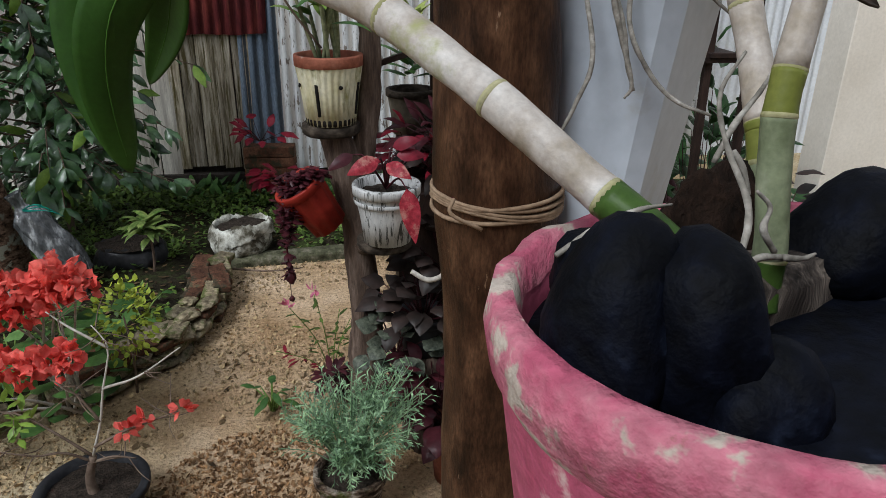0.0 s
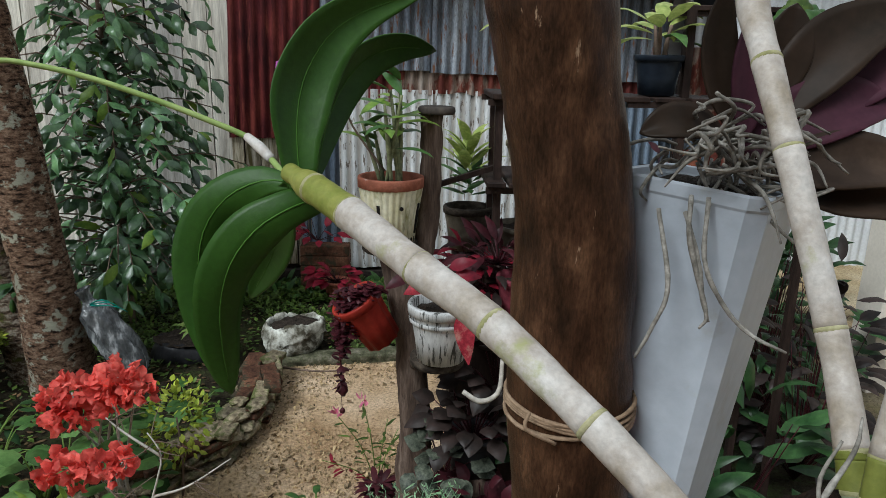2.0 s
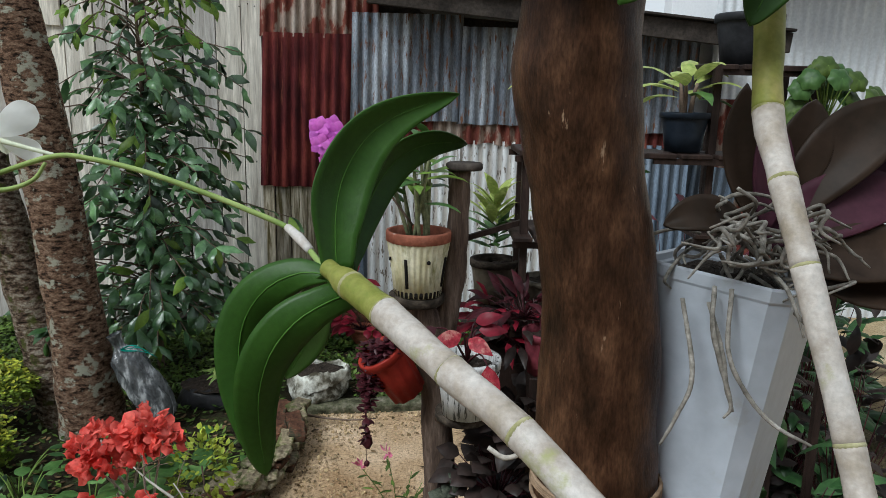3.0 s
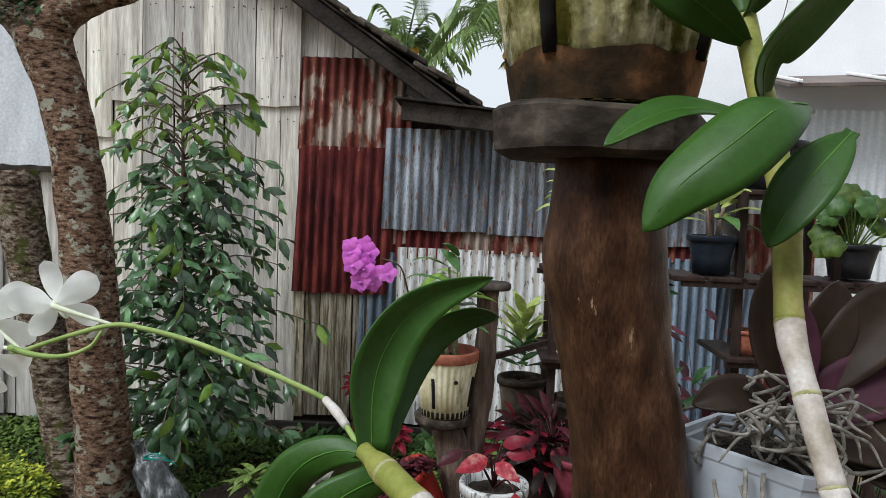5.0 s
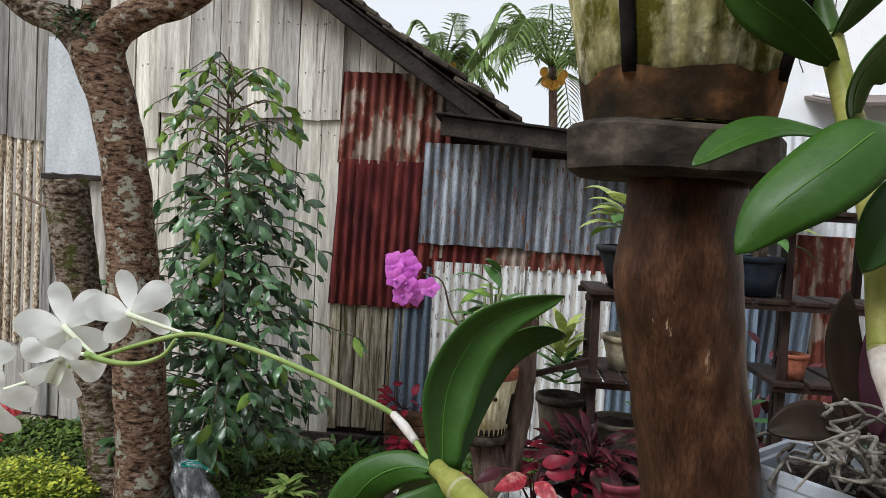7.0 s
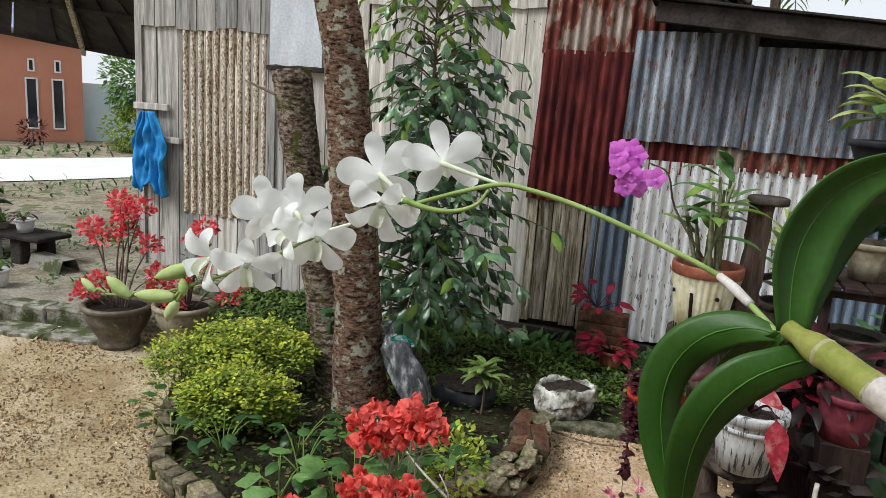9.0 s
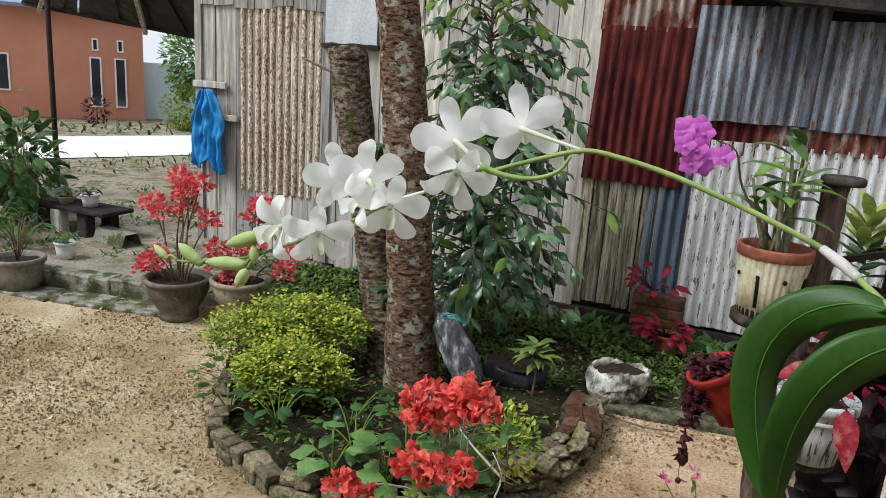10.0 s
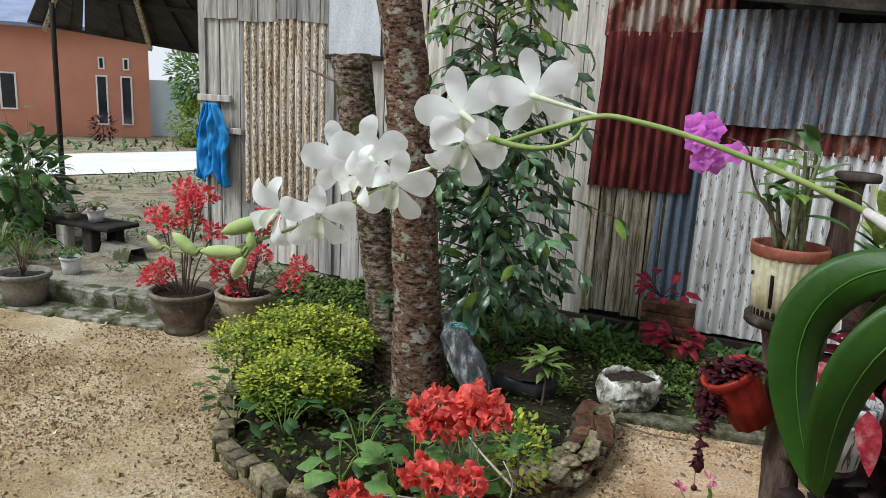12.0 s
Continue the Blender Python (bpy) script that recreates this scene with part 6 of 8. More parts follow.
RED_PLASTIC = surface("red_plastic", [(0.3, (0.20, 0.018, 0.012)), (0.7, (0.34, 0.036, 0.024))], 7, (1, 1, 1), 70, (1, 1, 1), 0.15, 0.4, bump=0.1)
rp = flower_pot("red_hanging_pot", (0.115, 1.86, 0.765), "tilted ribbed red plastic pot tied to the stump", 0.072, 0.056, 0.17, RED_PLASTIC, ribs=10, wave=0.045)
rp.matrix_basis = pose(0.145, 1.86, 0.77, 12, -31, 0)
vine = thing("trailing_succulent", (0.06, 1.84, 0.92), "dark red trailing succulent spilling from the red pot", "plant")
VR = Vector((0.06, 1.84, 0.92))
for path in ([(0.09, 1.84, 0.92), (0.035, 1.82, 0.90), (0.018, 1.83, 0.75), (0.018, 1.84, 0.62)], [(0.09, 1.83, 0.92), (0.05, 1.80, 0.93), (0.03, 1.80, 0.84), (0.03, 1.81, 0.78)], [(0.09, 1.86, 0.92), (0.02, 1.86, 0.93), (0.0, 1.86, 0.86), (0.005, 1.86, 0.76)],
             [(0.12, 1.84, 0.93), (0.10, 1.80, 0.96), (0.06, 1.79, 0.94), (0.045, 1.79, 0.88)], [(0.14, 1.85, 0.93), (0.12, 1.80, 0.95), (0.09, 1.785, 0.92)], [(0.10, 1.83, 0.93), (0.06, 1.79, 0.92), (0.05, 1.785, 0.86), (0.055, 1.785, 0.80)], [(0.09, 1.84, 0.93), (0.03, 1.80, 0.90), (0.02, 1.80, 0.82), (0.035, 1.80, 0.74)], [(0.11, 1.83, 0.94), (0.08, 1.785, 0.94), (0.07, 1.78, 0.89)]):
    part("strand", tube(bmesh.new(), rel(path, VR), [0.003], 10, 5), LEAF_DARKRED, vine)
    bm = bmesh.new()
    for p in curve_pts(rel(path, VR), 26):
        for _ in range(3):
            blade(bm, p + any_way() * 0.008, any_way(-.6, .6), (0, 0, 1), rnd(0.022, 0.034), 0.018, 0.5, 0.3, 3, 0.5, cols=1)
    part("foliage", bm, LEAF_DARKRED, vine)
part("strand", tube(bmesh.new(), rel([(0.018, 1.84, 0.62), (0.016, 1.85, 0.57), (0.018, 1.85, 0.525)], VR), [0.0015], 6, 4), TWIG, vine)
part("tip", lump(bmesh.new(), Vector((0.018, 1.85, 0.525)) - VR, 0.009, (1, 1, 1.2), 2, 0.3), LEAF_DARKRED, vine)
part("tip", lump(bmesh.new(), Vector((0.02, 1.845, 0.60)) - VR, 0.017, (1, 1, 1.3), 2, 0.5, 3), LEAF_DARKRED, vine)


# ---------------------------------------------------------------- plants at the foot of the stumps
def leaf_dome(name, at, label, mat, count, r, h, length, width, category="plant", group="", droop=0.7, cols=2):
    t = thing(name, at, label, category, group)
    bm, sm = bmesh.new(), bmesh.new()
    for k in range(count):
        d = any_way(-0.1, 1)
        p = Vector((d.x * r, d.y * r, h * (0.25 + 0.75 * max(d.z, 0)))) * rnd(0.55, 1.0)
        ow = count <= 50
        if k % 3 == 0 and not ow:
            tube(sm, [(0, 0, 0), p * 0.6, p], [0.003, 0.002, 0.0015], 4, 4)
        lb = bmesh.new() if ow else bm
        blade(lb, p, (d + any_way() * 0.4 + Vector((0, -0.3, -0.2))).normalized(), (0, -0.4, 1), length * rnd(0.7, 1.2), width * rnd(0.8, 1.15), droop, 0.2, 5, 0.38, cols=cols, wave=0.1)
        if ow:
            lo = part("leaf", lb, mat, t)
            part("stalk", tube(bmesh.new(), [(0, 0, 0), p * 0.6, p], [0.003, 0.002, 0.0015], 4, 4), LEAF_DARKRED, lo)
    if count > 50:
        part("foliage", bm, mat, t)
        part("stem", sm, LEAF_DARKRED, t)
    return t


DARK_POT = surface("black_pot_plastic", [(0.3, (0.012, 0.012, 0.014)), (0.7, (0.035, 0.036, 0.04))], 9, (1, 1, 1), 60, (1, 1, 1), 0.3, 0.5, bump=0.2)
for at, r, h, mt, lm, lab in (((0.43, 1.78, 0.0), 0.10, 0.42, STUMP, LEAF_BLACK, "dark pleated begonia leaves on a short stump"), ((0.52, 1.60, 0.0), 0.09, 0.20, DARK_POT, LEAF_DARKRED, "dark red begonia in a pot by the stump")):
    if mt is STUMP:
        s2 = thing("short_stump", at, "short sawn stump under a begonia pot", "stump")
        part("log", tube(bmesh.new(), [(0, 0, -0.02), (0, 0, 0.36)], [0.075, 0.07], 6, 14, 0.1), STUMP, s2)
        flower_pot("begonia_pot", (at[0], at[1], 0.363), "black pot on a short stump", 0.085, 0.065, 0.13, DARK_POT)
        leaf_dome("dark_begonia", (at[0], at[1], 0.46), lab, lm, 50, 0.16, 0.2, 0.085, 0.062, "plant", "begonias")
    else:
        flower_pot("begonia_pot", at, "reddish-brown pot at the stump's foot", r, r * 0.8, h, TERRA)
        leaf_dome("red_begonia", (at[0], at[1], h * 0.85), lab, lm, 50, 0.16, 0.22, 0.09, 0.07, "plant", "begonias")
leaf_dome("rex_begonia", (0.34, 1.74, 0.36), "silver and dark rex begonia leaves by the stump", leaf_mat("silver_begonia", (0.012, 0.018, 0.013), (0.13, 0.145, 0.11), 0.5, 0.3, 0.1, 0.4, None, (0.5, 0.6), 60), 22, 0.11, 0.16, 0.075, 0.065, "plant", "begonias")
leaf_dome("dark_begonia", (0.46, 1.66, 0.22), "wine-dark begonia leaves hanging low", LEAF_DARKRED, 50, 0.15, 0.24, 0.07, 0.055, "plant", "begonias")
leaf_dome("dark_begonia", (0.50, 1.80, 0.62), "blackish begonia leaves beside the white pot", LEAF_BLACK, 40, 0.13, 0.2, 0.085, 0.06, "plant", "begonias")
root = thing("aerial_root", (0.44, 1.62, 0.74), "pale curved stick hooked beside the begonias", "stick")
part("stick", tube(bmesh.new(), [(-0.06, 0, -0.03), (-0.01, -0.01, -0.055), (0.04, 0, -0.03), (0.05, 0.02, 0.06)], [0.007, 0.008, 0.007, 0.006], 14, 7), PALE_TWIG, root)

flower_pot("mossy_pot", (0.19, 1.43, 0.0), "mossy grey-green clay pot", 0.098, 0.075, 0.19, MOSS_BARK)
gp = thing("silver_bush", (0.19, 1.43, 0.17), "silver-green finely cut bush in a mossy pot", "shrub")
bm, tw = bmesh.new(), bmesh.new()
for _ in range(170):
    d = any_way(-0.25, 1)
    reach = rnd(0.7, 1.0) * (1.28 if d.x > 0.35 and d.z > 0.3 else 1.0)
    tip = Vector((0.01, 0, 0.15)) + Vector((d.x * 0.21, d.y * 0.17, d.z * 0.19)) * reach
    mid = tip * 0.5 + Vector((0, 0, 0.03))
    tube(tw, [(0, 0, 0.0), mid, tip], [0.002, 0.0016, 0.001], 4, 4)
    along = (tip - mid).normalized()
    for j in range(9):
        p = mid.lerp(tip, j / 8)
        side = along.cross(any_way()).normalized()
        w = (along * 0.8 + side).normalized()
        e = p + w * rnd(0.024, 0.040)
        blade(bm, p, w, any_way(), (e - p).length, 0.0046, 0.3, 0.1, 2, 0.5, cols=1)
        for sg in (-1, 1):
            q = p.lerp(e, rnd(0.35, 0.6))
            blade(bm, q, (w + along.cross(w) * 0.9 * sg).normalized(), any_way(), rnd(0.012, 0.020), 0.0042, 0.3, 0.1, 2, 0.5, cols=1)
part("foliage", bm, LEAF_GREY, gp)
part("twig", tw, LEAF_GREY, gp)

# bonsai-like desert rose in the black pot
flower_pot("black_pot", (-0.54, 1.50, 0.0), "wide black plastic pot standing on sand", 0.142, 0.118, 0.135, DARK_POT, ring=0.012)
dr = thing("desert_rose", (-0.54, 1.50, 0.115), "bare-branched potted bougainvillea with a few red flowers", "shrub")
DB = Vector((-0.54, 1.50, 0.17))
part("trunk", tube(bmesh.new(), [(0, 0, -0.02), (0.0, 0, 0.05), (0.02, 0, 0.12)], [0.018, 0.013, 0.010], 8, 8, 0.2, 40), TWIG, dr)
for pts, mt in (([(0.02, 0, 0.12), (0.05, 0.02, 0.22), (0.07, 0.03, 0.32), (0.10, 0.04, 0.44), (0.06, 0.06, 0.50)], PALE_TWIG), ([(0.02, 0, 0.12), (-0.06, 0, 0.2), (-0.16, 0.02, 0.26), (-0.26, 0.02, 0.27)], TWIG), ([(0.03, 0, 0.15), (0.12, 0, 0.2), (0.18, 0.02, 0.21), (0.26, 0.02, 0.24)], TWIG),
                ([(0.07, 0.03, 0.32), (0.16, 0.05, 0.34), (0.28, 0.06, 0.42)], PALE_TWIG), ([(0.02, 0, 0.1), (-0.04, -0.03, 0.16), (-0.1, -0.05, 0.17), (-0.19, -0.05, 0.19)], TWIG), ([(0.10, 0.04, 0.44), (0.0, 0.06, 0.5), (-0.05, 0.07, 0.54)], PALE_TWIG), ([(0.05, 0.02, 0.22), (0.0, 0.03, 0.3), (-0.05, 0.02, 0.36)], TWIG), ([(0.02, 0, 0.1), (0.08, -0.02, 0.13), (0.14, -0.02, 0.12)], TWIG)):
    part("branch", tube(bmesh.new(), pts, [0.0046, 0.0032, 0.0018], 10, 6, 0.15, 60), mt, dr)
    e = Vector(pts[-1])
    for _ in range(5):
        q = Vector(pts[-2]).lerp(e, rnd(0.0, 0.9))
        w = any_way(-0.4, 0.7)
        part("twig", tube(bmesh.new(), [q, q + w * 0.05 + any_way() * 0.012, q + w * rnd(0.08, 0.12)], [0.0018, 0.0014, 0.0008], 6, 4), TWIG, dr)
ball_flowers(dr, [(0.17, 0.02, 0.215), (0.27, 0.02, 0.245), (0.12, 0.0, 0.2)], 0.016, PETAL_RED, 14)
lf = bmesh.new()
for _ in range(30):
    blade(lf, Vector((-0.18, -0.02, 0.26)) + any_way() * 0.07, any_way(0, 1), (0, 0, 1), rnd(0.04, 0.08), 0.02, 0.5, 0.2, 3, cols=1)
part("foliage", lf, LEAF_YOUNG, dr)

# pink-flowered herb at the edge of the path
ph = thing("pink_herb", (0.11, 2.20, 0.0), "wispy herb with pink flowers and red-tinged leaves", "plant")
for top, mt in (((-0.05, -0.05, 0.40), PETAL_PINK), ((-0.14, -0.08, 0.36), PETAL_PINK), ((0.04, 0, 0.3), None), ((-0.19, -0.12, 0.2), None), ((0.08, -0.04, 0.28), None)):
    part("stem", tube(bmesh.new(), [(0, 0, 0), (top[0] * 0.4, top[1] * 0.4, top[2] * 0.55), top], [0.003, 0.002, 0.0015], 8, 5), GREEN_STEM, ph)
    bm = bmesh.new()
    for k in range(10):
        p = Vector((top[0] * (0.3 + 0.06 * k), top[1] * (0.3 + 0.06 * k), top[2] * (0.35 + 0.06 * k)))
        blade(bm, p, any_way(-.2, .6), (0, 0, 1), rnd(0.03, 0.06), 0.014, 0.6, 0.2, 3, cols=1)
    part("foliage", bm, LEAF_CRIMSON if top[0] < -0.1 and mt is None else LEAF_MOSS, ph)
    if mt:
        ball_flowers(ph, [top], 0.009, mt, 7)
rr = thing("red_rosette", (0.13, 2.05, 0.0), "low purple-red rosette plant at the stump's foot", "plant")
bm = bmesh.new()
for k in range(60):
    a = k * 2.4
    blade(bm, (rnd(-.02, .02), rnd(-.02, .02), 0.02 + 0.1 * rnd(0, 1)), (math.cos(a), math.sin(a), rnd(0.1, 0.9)), (0, 0, 1), rnd(0.07, 0.13), 0.025, 0.9, 0.25, 5, cols=1)
part("foliage", bm, LEAF_DARKRED, rr)
broad_leaf_plant("small_herb", (-0.10, 2.0, 0.0), "small green herb by the path", LEAF_MID, 12, 0.1, 0.07, 0.07, 0.025)

# yellow croton and crimson plants between stump and rack
s3 = thing("tall_stump", (0.425, 2.22, 0), "dark upright log holding a potted croton", "stump")
part("log", tube(bmesh.new(), [(0, 0, -0.02), (0.005, 0, 0.98)], [0.06, 0.055], 8, 14, 0.08), RACKWOOD, s3)
flower_pot("croton_pot", (0.425, 2.22, 0.965), "dark clay pot with a pale rim on a log", 0.08, 0.062, 0.15, GLAZE_BROWN, band=CAPWOOD)
cr = thing("yellow_croton", (0.425, 2.22, 1.10), "croton with yellow-green upright leaves", "shrub")
for k in range(30):
    a = k * 2.4
    bm = bmesh.new()
    blade(bm, (rnd(-.015, .015), rnd(-.015, .015), 0.05 + 0.006 * k), (math.cos(a), math.sin(a) * 0.8, 0.35 + 0.05 * k), (0, 0, 1), rnd(0.11, 0.16), 0.04, 0.6, 0.25, 6)
    part("leaf", bm, LEAF_PALE if k > 12 else LEAF_MID, cr)
leaf_dome("crimson_plant", (0.44, 2.02, 0.86), "crimson broad-leaved plant below the croton", LEAF_CRIMSON, 50, 0.15, 0.2, 0.10, 0.028, "plant", "crimson plants")
leaf_dome("crimson_plant", (0.52, 1.92, 0.88), "wine-dark narrow-leaved plant beside the rack", LEAF_BLACK, 50, 0.13, 0.18, 0.10, 0.028, "plant", "crimson plants")
s4 = thing("plant_crate", (0.47, 2.02, 0), "dark wooden crate under crimson plants", "crate")
part("body", one_box(-0.11, 0.11, -0.10, 0.10, -0.02, 0.84), RACKWOOD, s4, smooth=False)

# red-leaved plant against the far boards
flower_pot("clay_pot", (-0.25, 4.22, 0.05), "terracotta pot by the tin wall", 0.085, 0.065, 0.13, TERRA)
for at, c, mt in (((-0.25, 4.22, 0.16), 26, LEAF_CRIMSON), ((-0.38, 4.30, 0.42), 14, LEAF_CRIMSON)):
    leaf_dome("coleus", at, "crimson coleus by the tin wall", mt, c, 0.16, 0.16, 0.11, 0.06, "plant", "coleus")
blk = thing("brick_stack", (-0.33, 4.38, 0.03), "stack of weathered bricks and planks by the wall", "bricks")
for k in range(5):
    part("brick", one_box(-0.17, 0.15, -0.06, 0.06, 0.0 + 0.07 * k, 0.066 + 0.07 * k, pose(0, 0, 0, 0, 0, rnd(-4, 4))), BRICK, blk, smooth=False)

# ---------------------------------------------------------------- the stepped plant rack
def wood_rack(at, label):
    """An empty rack: bars and slats are added to it in world coordinates."""
    r = thing("plant_rack", at, label, "rack", "plant racks")
    o = Vector(at)

    def bar(name, a, b, w=0.013):
        return part(name, tube(bmesh.new(), [Vector(a) - o, Vector(b) - o], [w * 1.3], 2, 4), RACKWOOD, r, smooth=False)

    def slats(x0, x1, y0, y1, z, n):
        for k in range(n):
            xa, xb = x0 + (x1 - x0) * k / n, x0 + (x1 - x0) * (k + 0.86) / n
            part("shelf_slat", one_box(xa - o.x, xb - o.x, y0 - o.y, y1 - o.y, z - 0.018 + rnd(-.002, .002), z + rnd(-.002, .0), None, 0.003), RACKWOOD, r, smooth=False)
    return bar, slats


bar, slats = wood_rack((0.60, 2.08, 0), "narrow dark-stained wooden plant rack with slatted shelves")
slats(0.465, 0.715, 1.93, 2.22, 1.515, 3)
slats(0.455, 0.790, 1.90, 2.24, 1.255, 5)
slats(0.460, 0.790, 1.90, 2.24, 0.975, 4)
for (xt, yt), (xb, yb) in (((0.490, 1.98), (0.500, 1.90)), ((0.500, 2.20), (0.505, 2.26)), ((0.700, 1.95), (0.705, 1.88)), ((0.712, 2.20), (0.715, 2.26))):
    bar("upright", (xt, yt, 1.495), (xb, yb, 0.0))
for z, y in ((1.487, 1.96), (1.225, 1.935), (0.945, 1.92)):
    bar("rail", (0.455, y, z), (0.80, y, z), 0.010)
    bar("rail", (0.460, 2.225, z), (0.80, 2.225, z), 0.010)
bar("rail", (0.315, 1.985, 1.232), (0.50, 2.0, 1.290), 0.009)
bar, slats = wood_rack((1.20, 2.15, 0), "dark-stained wooden plant rack with a raised back step")
slats(0.870, 1.56, 2.03, 2.26, 1.508, 6)
slats(1.060, 1.44, 2.12, 2.40, 1.79, 3)
slats(1.060, 1.50, 2.05, 2.36, 1.250, 4)
for xa, y0, y1, z in ((1.095, 2.10, 2.08, 1.775), (1.185, 2.36, 2.38, 1.775), (1.275, 2.10, 2.08, 1.495), (1.40, 2.10, 2.08, 1.775), (1.43, 2.36, 2.38, 1.775), (1.54, 2.08, 2.06, 1.495)):
    bar("upright", (xa, y0, z), (xa + 0.01, y1, 0.0))
for z, y, xa in ((1.483, 2.045, 0.90), (1.225, 2.07, 1.06), (1.765, 2.14, 1.06)):
    bar("rail", (xa, y, z), (1.55 if z < 1.7 else 1.45, y, z), 0.010)




def aglaonema(at, label, n=20, l=0.135, w=0.062, h=0.17, mats=(LEAF_PALE, LEAF_YOUNG, LEAF_MID)):
    t = thing("aglaonema", at, label, "plant", "aglaonemas on the rack")
    for k in range(3):
        a = k * 2.1
        part("stem", tube(bmesh.new(), [(0.01 * math.cos(a), 0.01 * math.sin(a), -0.03), (0.02 * math.cos(a), 0.02 * math.sin(a), h * 0.5), (0.03 * math.cos(a), 0.03 * math.sin(a), h * 0.9)], [0.008, 0.007, 0.005], 6, 6), TWIG, t)
    for k in range(n):
        a = k * 2.4 + rnd(-.2, .2)
        z = h * (0.5 + 0.55 * k / n)
        bm = bmesh.new()
        blade(bm, (0.03 * math.cos(a), 0.03 * math.sin(a), z), (math.cos(a), math.sin(a), 0.15 + 0.9 * k / n), (0, 0, 1), l * rnd(0.8, 1.1), w * rnd(0.85, 1.1), 0.8, 0.22, 7, 0.42, wave=0.05)
        part("leaf", bm, mats[0] if k > n * 0.3 else random.choice(mats), t)
    return t


NAVY_POT = surface("navy_plastic", [(0.3, (0.008, 0.011, 0.018)), (0.7, (0.022, 0.03, 0.042))], 9, (1, 1, 1), 60, (1, 1, 1), 0.2, 0.4, bump=0.1)
flower_pot("black_bowl", (0.60, 2.07, 1.516), "wide black plastic bowl on the rack", 0.10, 0.062, 0.13, DARK_POT, ring=0.008)
aglaonema((0.60, 2.07, 1.62), "pale green aglaonema in a black bowl", 24, 0.145, 0.078, 0.16)
flower_pot("navy_pot", (1.015, 2.13, 1.510), "dark navy plastic pot on the rack", 0.074, 0.056, 0.125, NAVY_POT, ring=0.006)
aglaonema((1.015, 2.13, 1.61), "pale green aglaonema in a navy pot", 12, 0.19, 0.058, 0.13)
flower_pot("fluted_pot", (0.60, 2.05, 1.256), "beige fluted pot with a scalloped rim", 0.070, 0.048, 0.108, POT_BEIGE, ribs=14, wave=0.02)
flower_pot("black_pot", (0.745, 2.12, 1.256), "black pot with trailing plant on the rack", 0.085, 0.07, 0.15, DARK_POT)
leaf_dome("trailing_plant", (0.745, 2.12, 1.38), "dark trailing plant on the rack", LEAF_DEEP, 60, 0.12, 0.14, 0.07, 0.04)
flower_pot("bowl_pot", (0.60, 2.08, 0.976), "grey clay bowl on the lower shelf", 0.09, 0.06, 0.11, GLAZE_BROWN)
flower_pot("maroon_pot", (0.565, 1.82, 0.86), "maroon plastic pot below the rack", 0.075, 0.06, 0.13, surface("maroon_plastic", [(0.3, (0.11, 0.02, 0.03)), (0.7, (0.2, 0.045, 0.06))], 8, rough=0.5))
mst = thing("pot_stand", (0.565, 1.82, 0), "dark wooden block under the maroon pot", "stand")
part("block", one_box(-0.06, 0.06, -0.06, 0.06, -0.02, 0.86), RACKWOOD, mst, smooth=False)
leaf_dome("purple_plant", (0.50, 1.90, 1.0), "purple-red foliage on the lower shelf", LEAF_DARKRED, 26, 0.13, 0.09, 0.11, 0.03, "plant", "crimson plants")
leaf_dome("green_taro", (0.76, 1.82, 0.40), "broad green leaves under the rack", LEAF_DEEP, 26, 0.2, 0.42, 0.17, 0.12)
flower_pot("small_terracotta_pot", (1.14, 2.12, 1.252), "small terracotta pot on the middle shelf", 0.045, 0.035, 0.08, TERRA)
flower_pot("big_black_pot", (1.26, 2.30, 1.791), "large black pot on the top step", 0.105, 0.08, 0.17, DARK_POT)
bg = thing("round_leaf_begonia", (1.46, 2.10, 1.52), "begonia with round green leaves in a black pot", "plant")
flower_pot("black_pot", (1.46, 2.13, 1.516), "black pot under a round-leaved begonia", 0.08, 0.06, 0.11, DARK_POT)
for k in range(22):
    d = any_way(-0.35, 1)
    p = Vector((d.x * 0.13, d.y * 0.09 - 0.05, 0.12 + d.z * 0.16))
    part("stalk", tube(bmesh.new(), [(0, 0.03, 0.06), p * 0.6 + Vector((0, 0, 0.04)), p], [0.003, 0.0025, 0.002], 5, 5), GREEN_STEM, bg)
    bm = lathe([(0, 0.0), (0.016, 0.003), (0.030, -0.002), (0.038, -0.010)], 24, None, 0.10, 6)
    ob = part("leaf", bm, random.choice((LEAF_MID, LEAF_MOSS)), bg)
    ob.matrix_basis = look(p, p - Vector((d.x * 0.5 + rnd(-.3, .3), -1, 0.5)))
